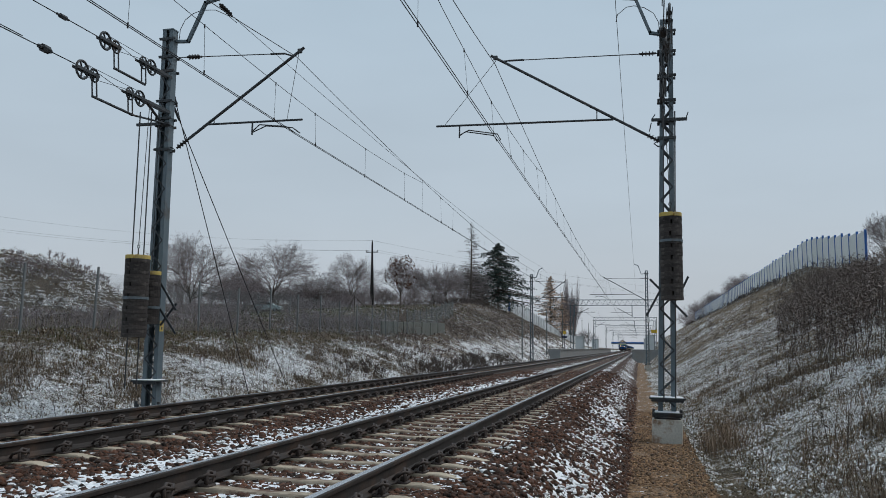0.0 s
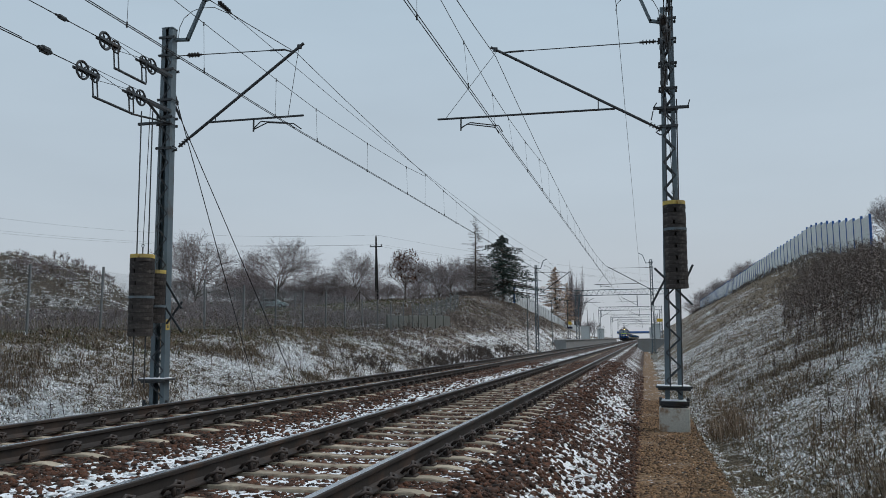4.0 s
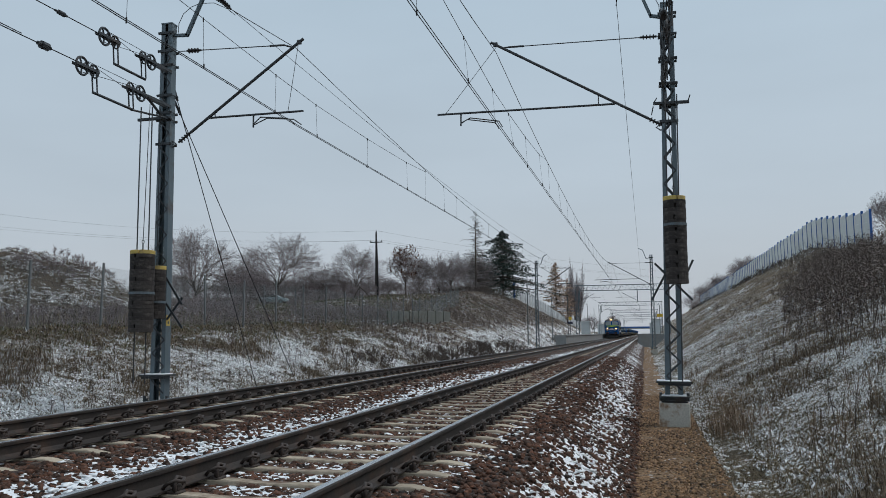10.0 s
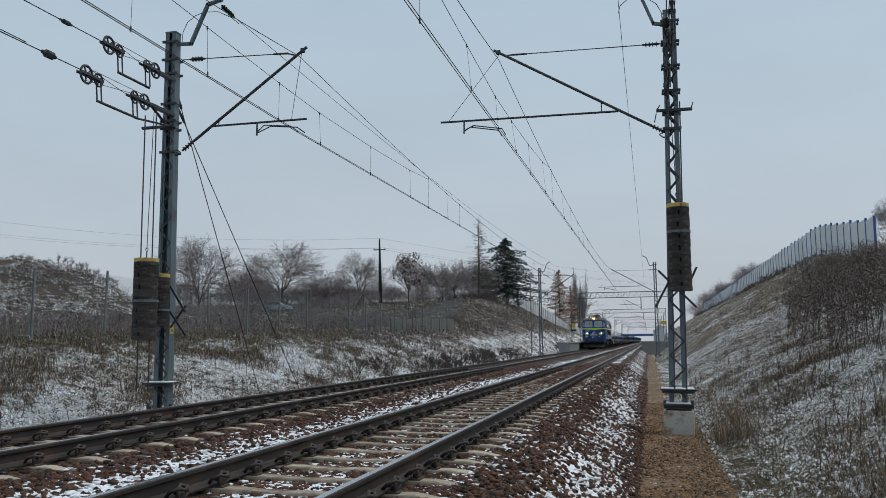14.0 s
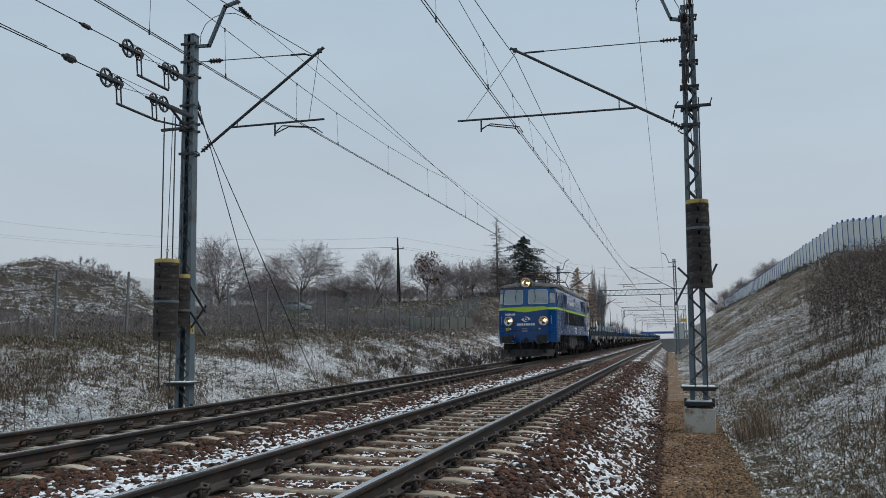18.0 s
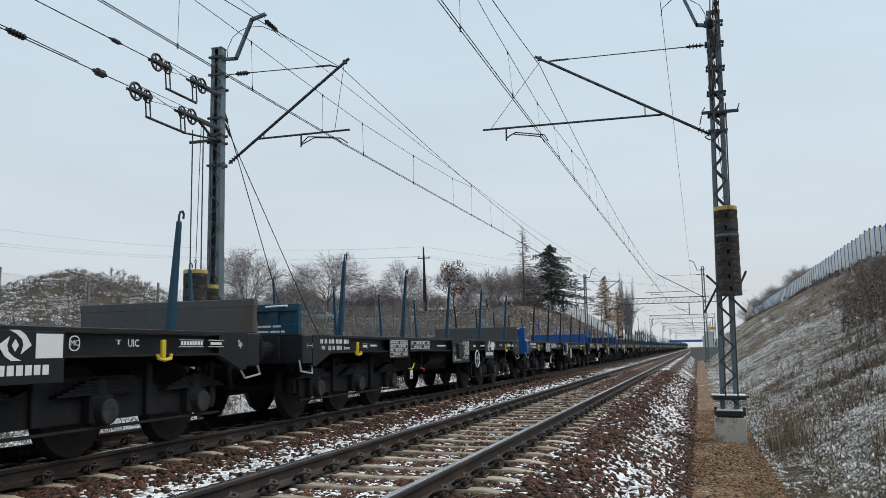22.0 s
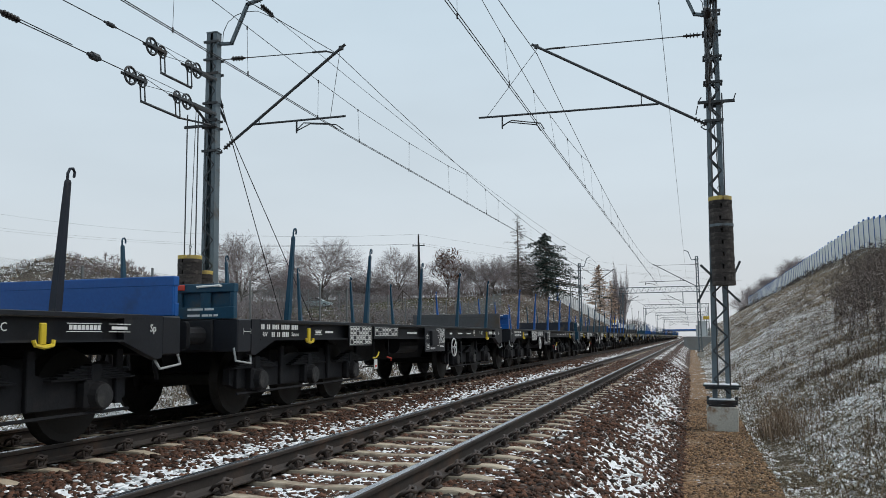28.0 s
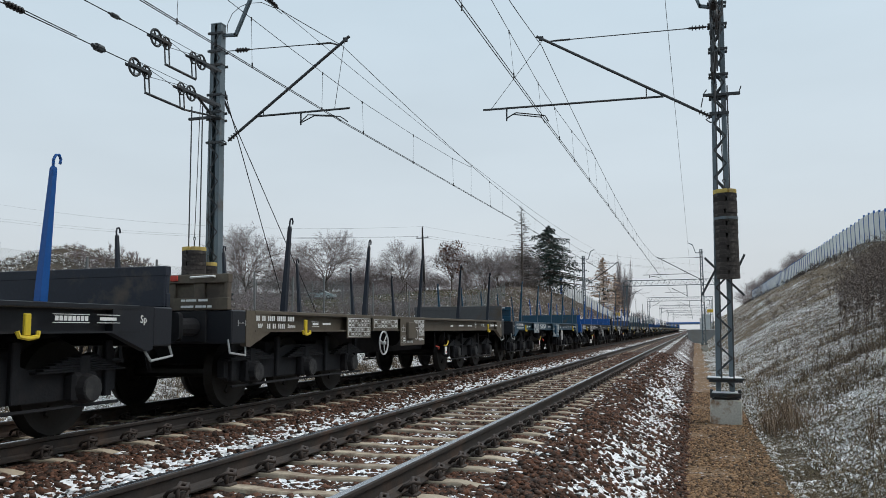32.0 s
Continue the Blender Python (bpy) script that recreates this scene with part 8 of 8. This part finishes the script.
DUST = mat("dusty_axle_cap", (0.022, 0.022, 0.023), 0.8, 0.0, 0.3, 5, 60, 0.3, (0.050, 0.047, 0.045), 0.35, 6.0)
CAP = Mesh().lathe([(0.002, 0.0), (0.002, 0.016), (0.05, 0.02), (0.115, 0.014), (0.125, 0.0)], 14).data("axle_cap", DUST)


def wagon_bogie(parent, centre, wheelsets):
    b = Mesh()
    for s in (-1, 1):
        poly = [(-2.15, 0.42), (-2.15, 0.62), (-1.85, 0.80), (-1.25, 0.66), (-1.0, 0.66), (-0.55, 0.80), (0.55, 0.80), (1.0, 0.66), (1.25, 0.66), (1.85, 0.80), (2.15, 0.62), (2.15, 0.42), (1.95, 0.36), (-1.95, 0.36)]
        b.prism(poly, "x", s * 0.94, s * 1.04)
    for y in (-0.8, 0.8):
        b.box((-0.95, y - 0.12, 0.52), (0.95, y + 0.12, 0.86), 0.02)
    bogie = part("bogie", b, UNDER, parent, "black three-axle bogie", at=pose(0, centre, 0))
    for y in (-1.6, 0.0, 1.6):
        g = Mesh()
        for s in (-1, 1):
            g.lathe([(0.02, 0.0), (0.20, 0.0), (0.38, 0.02), (0.455, 0.02), (0.49, 0.10), (0.49, 0.13), (0.44, 0.13), (0.36, 0.09), (0.16, 0.09), (0.10, 0.14)], 24,
                    Matrix.Translation((s * 0.82, 0, 0)) @ Matrix.Rotation(-s * math.pi / 2, 4, "Y"))
            g.box((s * 0.80, 0.20, -0.03), (s * 0.835, 0.30, 0.03), 0.005)
        g.cyl((-0.8, 0, 0), (0.8, 0, 0), 0.08, n=8)
        w = part("wheelset", g, WHEELSTEEL, bogie, "dark steel wheels on an axle")
        w.matrix_parent_inverse = Matrix.Translation((0, y, 0.46))
        wheelsets.append(w)
        for s in (-1, 1):
            q = Mesh().box((s * 1.02, y - 0.17, 0.33), (s * 1.16, y + 0.17, 0.62), 0.03)
            q.cyl((s * 1.15, y, 0.46), (s * 1.23, y, 0.46), 0.15, 0.13, n=14)
            for k in range(6):
                t = math.tau * k / 6
                q.cyl((s * 1.22, y + 0.09 * math.cos(t), 0.46 + 0.09 * math.sin(t)), (s * 1.245, y + 0.09 * math.cos(t), 0.46 + 0.09 * math.sin(t)), 0.018, n=5)
            box = part("axle_box", q, UNDER, bogie, "round-capped axle box")
            part("axle_cap", CAP, None, box, "dusty round axle cap", at=pose(s * 1.232, y, 0.46, 0, 90 * s, 0))
            q = Mesh()
            for j in range(6):
                h = 0.60 - j * 0.075
                q.box((s * 1.03, y - h, 0.62 + j * 0.024), (s * 1.13, y + h, 0.64 + j * 0.024), 0.004)
            q.box((s * 1.02, y - 0.07, 0.58), (s * 1.14, y + 0.07, 0.78), 0.01)
            part("leaf_spring", q, UNDER, bogie, "stacked leaf spring")
    for s in (-1, 1):
        for y in (-2.0, -0.8, 0.8, 2.0):
            part("hanger", Mesh().box((s * 1.03, y - 0.05, 0.36), (s * 1.09, y + 0.05, 0.92), 0.01), UNDER, bogie)
        part("brake_rod", Mesh().cyl((s * 1.12, -2.1, 0.30), (s * 1.12, 2.1, 0.30), 0.018, n=5), UNDER, bogie)
    return bogie


def stake_mesh():
    """A tapered steel stake with a hooked top."""
    g = Mesh()
    v = []
    for z, a, b in ((0.0, 0.042, 0.036), (0.10, 0.042, 0.036), (1.18, 0.024, 0.020), (1.20, 0.016, 0.016)):
        v += [(-b, -a, z), (b, -a, z), (b, a, z), (-b, a, z)]
    f = [(k * 4 + i, k * 4 + (i + 1) % 4, k * 4 + 4 + (i + 1) % 4, k * 4 + 4 + i) for k in range(3) for i in range(4)] + [(3, 2, 1, 0), (12, 13, 14, 15)]
    g.add(v, f)
    g.tube([(0, -0.005, 1.18), (0, -0.01, 1.26), (0, 0.01, 1.305), (0, 0.05, 1.315), (0, 0.075, 1.28), (0, 0.07, 1.235)], 0.013, 6)
    return g


def end_wall(outer):
    """The hinged end wall: a flat board, ribbed on its outer side."""
    g = Mesh().box((-1.352, -0.02, 0.004), (1.352, 0.02, 0.43), 0.008)
    d = -1 if outer else 1
    for x in (-0.94, -0.52, -0.10, 0.10, 0.52, 0.94):
        g.box((x - 0.075, 0.0, 0.02), (x + 0.075, d * 0.065, 0.42), 0.01)
    for x in (-1.327, 1.327):
        g.box((x - 0.03, 0.0, 0.02), (x + 0.03, d * 0.075, 0.42), 0.01)
    g.box((-1.364, d * 0.010, 0.0), (1.364, d * 0.085, 0.15), 0.008)
    g.box((-1.364, -0.024 * d, 0.335), (1.364, d * 0.085, 0.445), 0.008)
    return g


def sill_face(s):
    return lambda u, w, off: (s * (1.42 + off), u, w)


def flat_wagon(wheelsets):
    wa = thing("flat_wagon", pose(LEFT, 400, 0), "black six-axle flat wagon with side stakes and low end walls", "flat wagon", "goods wagons")
    g = Mesh()
    g.box((-1.40, 0.10, 1.215), (1.40, BODY - 0.10, 1.262), 0.006)
    part("deck", g, DECK, wa, "worn steel and timber deck")
    for s in (-1, 1):
        g = Mesh()
        g.prism([(s * 1.30, 0.99), (s * 1.42, 0.99), (s * 1.42, 1.012), (s * 1.325, 1.012), (s * 1.325, 1.225), (s * 1.42, 1.225), (s * 1.42, 1.262), (s * 1.402, 1.268), (s * 1.30, 1.25)], "y", 0.55, BODY - 0.55)
        g.prism([(s * 1.318, 1.0), (s * 1.322, 1.0), (s * 1.322, 1.24), (s * 1.318, 1.24)], "y", 0.55, BODY - 0.55)
        part("side_sill", g, WAGON, wa, "black channel side sill")
        for e, d in ((0.0, 1), (BODY, -1)):
            q = Mesh().prism([(e + d * 0.33, 1.262), (e + d * 0.33, 0.82), (e + d * 0.42, 0.80), (e + d * 0.95, 0.99), (e + d * 0.95, 1.262)], "x", s * 1.33, s * 1.415)
            part("corner_plate", q, WAGON, wa)
            h = e + (1.92 if d > 0 else -2.04)
            part("rope_hook", Mesh().box((s * 1.42, h - 0.035, 0.97), (s * 1.455, h + 0.035, 1.16), 0.008).tube(
                [(s * 1.45, h - 0.115, 1.01), (s * 1.46, h - 0.10, 0.965), (s * 1.46, h, 0.95), (s * 1.46, h + 0.10, 0.965), (s * 1.45, h + 0.115, 1.01)], 0.020, 6), HOOKYELLOW, wa, "yellow anchor-shaped rope hook")
            part("step_rail", Mesh().tube([(s * 1.36, e - d * 0.0, 0.90), (s * 1.40, e - d * 0.02, 0.74), (s * 1.40, e + d * 0.34, 0.70), (s * 1.36, e + d * 0.40, 0.82)], 0.014, 6), GREYPAINT, wa, "pale shunter's step rail")
        part("deep_beam", Mesh().prism([(4.6, 0.99), (5.0, 0.56), (9.9, 0.56), (10.3, 0.99)], "x", s * 0.42, s * 0.50), UNDER, wa)
        part("data_plate", Mesh().box((s * 1.425, 3.40, 0.88), (s * 1.437, 4.40, 1.23), 0.003), WAGON, wa, "black plate with a white table")
        part("data_plate", Mesh().box((s * 1.425, 4.50, 1.00), (s * 1.437, 5.76, 1.22), 0.003), WAGON, wa, "black plate with a white table")
        part("control_panel", Mesh().box((s * 1.425, 7.40, 0.71), (s * 1.440, 8.84, 1.22), 0.004), WAGON, wa, "black brake panel with white marks")
        part("valve_box", Mesh().box((s * 1.440, 7.72, 0.84), (s * 1.50, 8.12, 1.16), 0.01), WAGON, wa)
        sk = sill_face(s)
        for (a, b, c, d, m, n) in ((3.44, 4.36, 0.91, 1.20, 7, 4), (4.56, 5.72, 1.05, 1.19, 7, 2), (8.48, 8.80, 0.90, 1.20, 3, 6), (8.20, 8.44, 1.06, 1.20, 1, 2)):
            rows = []
            for i in range(m + 1):
                u = a + (b - a) * i / m
                rows.append((u - 0.005, u + 0.005, c, d))
            for j in range(n + 1):
                w = c + (d - c) * j / n
                rows.append((a, b, w - 0.004, w + 0.004))
            for i in range(m):
                for j in range(n):
                    if (i * 7 + j * 5) % 4:
                        u, w = a + (b - a) * (i + 0.22) / m, c + (d - c) * (j + 0.24) / n
                        rows.append((u, u + (b - a) * 0.22 / m, w, w + (d - c) * 0.52 / n))
                        rows.append((u + (b - a) * 0.32 / m, u + (b - a) * 0.52 / m, w, w + (d - c) * 0.52 / n))
            tagged(part("load_table", bars(rows, sk, 0.021, 0.023), WHITE, wa, "white load table"), kind="stuff")
        rows = [(7.46, 7.66, 0.98, 0.986), (7.46, 7.66, 1.05, 1.056), (7.46, 7.466, 0.98, 1.05), (7.56, 7.566, 0.98, 1.11), (7.66, 7.666, 0.98, 1.05), (7.46, 7.68, 0.76, 0.766), (7.46, 7.68, 0.89, 0.896), (7.46, 7.466, 0.76, 0.89), (7.68, 7.686, 0.76, 0.89),
                (7.55, 7.66, 0.79, 0.82), (7.55, 7.66, 0.835, 0.865), (7.85, 8.0, 0.99, 1.01), (8.46, 8.78, 0.80, 0.815), (8.46, 8.70, 0.83, 0.845)] + [(7.76 + 0.05 * i, 7.79 + 0.05 * i, 0.76, 0.80) for i in range(7)]
        tagged(part("panel_marking", bars(rows, sk, 0.021, 0.023), WHITE, wa, "white marks on the brake panel"), kind="stuff")
        part("panel_ring", ring(outline(rect(8.22, 8.42, 0.82, 1.02), 0.099), inset(outline(rect(8.22, 8.42, 0.82, 1.02), 0.099), 0.012), sk, 0.021, 0.023), WHITE, wa, "white ring mark")
        nums = [(0.56 + 0.050 * i, 0.592 + 0.050 * i, 1.135, 1.20) for i in range(21) if i not in (2, 5, 10, 16)] + [(0.84 + 0.050 * i, 0.870 + 0.050 * i, 1.035, 1.10) for i in range(10) if i not in (2, 5)]
        tagged(part("number_mark", bars(nums, sk, 0.001, 0.004), WHITE, wa, "white rows of figures"), kind="stuff")
        marks = [(2.15, 2.40, 1.065, 1.071), (2.15, 2.40, 1.130, 1.136), (2.18, 2.37, 1.085, 1.115), (2.52, 2.80, 1.09, 1.12), (6.3, 6.9, 1.09, 1.12), (9.3, 9.5, 1.08, 1.12), (10.0, 10.4, 1.09, 1.12), (10.8, 11.2, 1.09, 1.12),
                 (12.10, 12.18, 1.15, 1.156), (12.13, 12.15, 1.11, 1.15), (13.12, 13.58, 1.085, 1.091), (13.12, 13.58, 1.16, 1.166), *((13.15 + 0.053 * i, 13.19 + 0.053 * i, 1.105, 1.148) for i in range(8)),
                 (13.68, 14.0, 1.085, 1.091), (13.68, 14.0, 1.16, 1.166), (13.72, 13.95, 1.11, 1.14), (0.12, 0.30, 1.10, 1.106), (0.12, 0.126, 1.07, 1.14), (0.296, 0.302, 1.07, 1.14)]
        tagged(part("service_marking", bars(marks, sk, 0.001, 0.004), WHITE, wa, "small white service marks"), kind="stuff")
        turn = Matrix.Rotation(math.pi / 2 * s, 4, "Z") @ Matrix.Rotation(math.pi / 2, 4, "X")
        lettering("Sp", 0.11, wa, Matrix.Translation((s * 1.424, 14.36, 1.125)) @ turn)
        lettering("UIC", 0.105, wa, Matrix.Translation((s * 1.424, 12.36, 1.12)) @ turn)
        lettering("RIV", 0.085, wa, Matrix.Translation((s * 1.424, 0.66, 1.067)) @ turn)
        lettering("MC", 0.075, wa, Matrix.Translation((s * 1.424, 11.55, 1.12)) @ turn)
        lettering("Samms", 0.080, wa, Matrix.Translation((s * 1.424, 1.52, 1.067)) @ turn)
        part("ring_mark", ring(outline(rect(11.48, 11.62, 1.05, 1.19), 0.069), inset(outline(rect(11.48, 11.62, 1.05, 1.19), 0.069), 0.010), sk, 0.001, 0.004), WHITE, wa)
        q = Mesh()
        wheel(q, (s * 1.44, 9.59, 0.78), 0.205, (1, 0, 0), 3, 0.075)
        part("handwheel", q, PALEWHEEL, wa, "white spoked brake handwheel")
        q = Mesh().cyl((s * 1.36, 4.68, 1.0), (s * 1.36, 4.68, 0.56), 0.014, n=6)
        part("lever_rod", q, UNDER, wa)
        part("brake_lever", Mesh().tube([(s * 1.37, 4.60, 0.66), (s * 1.42, 4.64, 0.66), (s * 1.42, 4.74, 0.70), (s * 1.42, 4.78, 0.76)], 0.014, 6), HOOKYELLOW, wa, "yellow brake lever")
        part("lever_tag", Mesh().box((s * 1.37, 4.66, 0.46), (s * 1.385, 4.80, 0.63), 0.004), WHITE, wa, "white tag with red corners")
        part("tag_corner", Mesh().box((s * 1.385, 4.69, 0.49), (s * 1.388, 4.76, 0.53), 0.001), REDTAG, wa)
        q = Mesh().cyl((s * 1.36, 5.42, 1.0), (s * 1.36, 5.42, 0.64), 0.012, n=6)
        part("lever_rod", q, UNDER, wa)
        part("release_handle", Mesh().tube([(s * 1.36, 5.34, 0.66), (s * 1.39, 5.40, 0.64), (s * 1.39, 5.50, 0.63), (s * 1.37, 5.53, 0.58)], 0.013, 6), REDTAG, wa, "red release handle")
    part("centre_beam", Mesh().box((-0.25, 0.2, 0.80), (0.25, BODY - 0.2, 1.21), 0.02), UNDER, wa)
    g = Mesh()
    for y in (4.9, 5.9, 7.4, 9.0, 10.0):
        g.box((-1.30, y - 0.06, 1.0), (1.30, y + 0.06, 1.21), 0.01)
    part("cross_beam", g, UNDER, wa)
    part("air_tank", Mesh().cyl((-0.85, 6.0, 0.86), (-0.85, 7.3, 0.86), 0.19, n=14), UNDER, wa, "black air reservoir")
    part("air_tank", Mesh().cyl((0.85, 7.0, 0.86), (0.85, 8.2, 0.86), 0.17, n=14), UNDER, wa, "black air reservoir")
    for e, d in ((0.0, -1), (BODY, 1)):
        part("headstock", Mesh().box((-1.412, e - d * 0.325, 0.85), (1.412, e, 1.262), 0.015), WAGON, wa, "headstock beam")
        buffer_pair(wa, e, d)
        coupling(wa, e, d)
        part("end_wall", end_wall(d < 0), COLOURS["grey"], wa, "low hinged end wall", at=pose(0, e - d * 0.06, 1.265))
        part("latch", Mesh().box((0.55, e + d * 0.02, 1.63), (0.65, e + d * 0.05, 1.70), 0.006), REDTAG, wa, "small orange-red plate")
        part("end_handle", Mesh().tube([(0.85, e, 1.66), (0.85, e + d * 0.06, 1.67), (1.18, e + d * 0.06, 1.68), (1.18, e, 1.67)], 0.014, 5), WHITE, wa, "white grab handle")
    def wall_face(u, w, off):
        return (u, -0.025 - off, w)

    for w, spans in ((1.372, ((0.70, 0.76), (0.77, 0.92), (0.95, 1.08))), (1.295, ((0.70, 0.88), (0.91, 1.00), (1.01, 1.06), (1.08, 1.14)))):
        part("end_text", bars([(u0, u1, w, w + 0.028) for u0, u1 in spans], wall_face), WHITE, wa, "small white writing on the end wall")
    stake = stake_mesh().data("stake", COLOURS["dark"])
    for s in (-1, 1):
        for k in range(5):
            part("stake", stake, None, wa, "tapered stake with a hooked top", at=pose(s * 1.36, 1.40 + 2.91 * k, 1.262, 0, s * 4.0, 0))
    for c in (2.58, BODY - 2.58):
        wagon_bogie(wa, c, wheelsets)
    return wa


wagon_wheels = []
first_wagon = flat_wagon(wagon_wheels)
# colours by wagon: stakes, front end wall, rear end wall, frame
SCHEME = [("teal", "teal", "grey", 0), ("teal", "teal", "grey", 0), ("dark", "blue", "blue", 0), ("blue", "blue", "dark", 0), ("dark", "blue", "grey", 0), ("dark", "grey", "grey", 0),
          ("dark", "teal", "blue", 0), ("teal", "teal", "grey", 0), ("blue", "blue", "dark", 0), ("teal", "teal", "grey", 0), ("blue", "blue", "dark", 0), ("dark", "brown", "grey", "brown"),
          ("teal", "teal", "teal", "teal"), ("blue", "blue", "blue", 0), ("blue", "dark", "grey", 0)]
WORDS = {"teal": "teal", "blue": "blue", "dark": "dark", "grey": "grey", "brown": "grey-brown"}


SHIFTS = {"handwheel": -4.57, "control_panel": -1.50, "valve_box": -1.50, "panel_marking": -1.50, "panel_ring": -1.50, "brake_lever": 4.33, "lever_tag": 4.33, "tag_corner": 4.33, "release_handle": 3.02, "lever_rod": 3.6}


def turn_gear(wa):
    """Wagons coupled the other way round carry their brake gear nearer the front."""
    for o in wa.children:
        kind = o.name.split(".")[0]
        if kind == "load_table" and min(v.co.y for v in o.data.vertices) > 7:
            kind = "panel_marking"
        if kind in SHIFTS:
            o.location.y += SHIFTS[kind]


def sign_plate(wa):
    """A black plate below the sill with a white emblem, marks and a white notice."""
    for s in (-1, 1):
        sk = sill_face(s)
        p = part("sign_plate", Mesh().box((s * 1.425, 10.42, 0.775), (s * 1.437, 11.42, 1.22), 0.003), WAGON, wa, "black plate with a white emblem")
        for q in (1, -1):
            part("emblem", plate([(q * a * 0.62 + 10.86, q * b * 0.85 + 1.10) for a, b in LEAF], sk, 0.018, 0.021), WHITE, p, "white leaf-shaped emblem")
        part("emblem", plate([(a * 0.62 + 10.86, b * 0.85 + 1.10) for a, b in CORE], sk, 0.018, 0.021), WHITE, p, "white leaf-shaped emblem")
        for i in range(8):
            part("maker_mark", bars([(10.50 + 0.095 * i, 10.57 + 0.095 * i, 0.85, 0.935)], sk, 0.018, 0.021), WHITE, p)
        part("notice", plate(rect(11.08, 11.39, 0.99, 1.20), sk, 0.018, 0.022), WHITE, p, "white printed notice")


def paint_wagon(wa, scheme, whole_front):
    stakes, front, rear, frame_colour = scheme
    walls = [front, rear]
    for o in wa.children:
        if o.name.startswith("stake"):
            recolour(o, COLOURS[stakes])
        elif o.name.startswith("end_wall"):
            recolour(o, COLOURS[walls[0 if o.location.y < 5 else 1]])
        elif o.name.startswith("headstock") and whole_front and min(v.co.y for v in o.data.vertices) < 3:
            recolour(o, COLOURS[front])
        elif frame_colour and o.name.split(".")[0] in ("side_sill", "corner_plate", "data_plate", "control_panel", "valve_box"):
            recolour(o, COLOURS[frame_colour])
    tagged(wa, "%s six-axle flat wagon with %s stakes and %s end walls" % (WORDS.get(frame_colour, "black"), WORDS[stakes], WORDS[front]))


COUNT = 30
wagons = [first_wagon] + [copy_thing(first_wagon, pose(LEFT, 400, 0)) for _ in range(COUNT - 1)]
for k, wa in enumerate(wagons):
    paint_wagon(wa, SCHEME[k % len(SCHEME)], k % len(SCHEME) in (0, 2, 4, 9, 13))
    if k in (0, 4, 8, 10, 11, 14, 17, 21, 22, 26):
        turn_gear(wa)
    if k in (0, 1, 9, 16, 23):
        sign_plate(wa)

# ---- what moves ----
HEAD = ((0, 349.5), (3, 297.5), (6, 245.3), (9, 193.0), (12, 140.3), (14, 106.0), (17, 56.4), (19, 24.0), (20, 7.65), (21, -8.55), (23, -41.1), (28, -122.7), (31, -171.2), (32, -187.13))


def head(t):
    """Where the locomotive's nose stands at t: a smooth curve through HEAD."""
    k = max(i for i in range(len(HEAD) - 1) if HEAD[i][0] <= t or i == 0)
    (t0, y0), (t1, y1) = HEAD[k], HEAD[k + 1]

    def slope(i):
        a, b = max(i - 1, 0), min(i + 1, len(HEAD) - 1)
        return (HEAD[b][1] - HEAD[a][1]) / (HEAD[b][0] - HEAD[a][0])
    h, u = t1 - t0, (t - t0) / (t1 - t0)
    return ((2 * u ** 3 - 3 * u ** 2 + 1) * y0 + (u ** 3 - 2 * u ** 2 + u) * h * slope(k) + (-2 * u ** 3 + 3 * u ** 2) * y1 + (u ** 3 - u ** 2) * h * slope(k + 1))


FRONT_GAP = 19.35      # from the nose to the first wagon's end


def spin(wheelsets, radius):
    """Turn the wheels as they roll; those that roll alike share their keys."""
    rows = [(f / FPS, pose(0, 0, 0, math.degrees((head(0) - head(min(f / FPS, 32.0))) / radius), 0, 0)) for f in range(0, 961)]
    walk(wheelsets[0], rows)
    keys = wheelsets[0].animation_data
    for w in wheelsets[1:]:
        w.rotation_mode = "QUATERNION"
        w.animation_data_create()
        w.animation_data.action = keys.action
        w.animation_data.action_slot = keys.action_slot


def motions():
    times = [k * 0.5 for k in range(65)]
    walk(loco, [(t, pose(LEFT, head(t), 0)) for t in times])
    for k, wa in enumerate(wagons):
        walk(wa, [(t, pose(LEFT, head(t) + FRONT_GAP + PITCH * k, 0)) for t in times])
    spin(loco_wheels, 0.625)
    spin([o for wa in wagons for o in wa.children_recursive if o.name.startswith("wheelset")], 0.46)


motions()
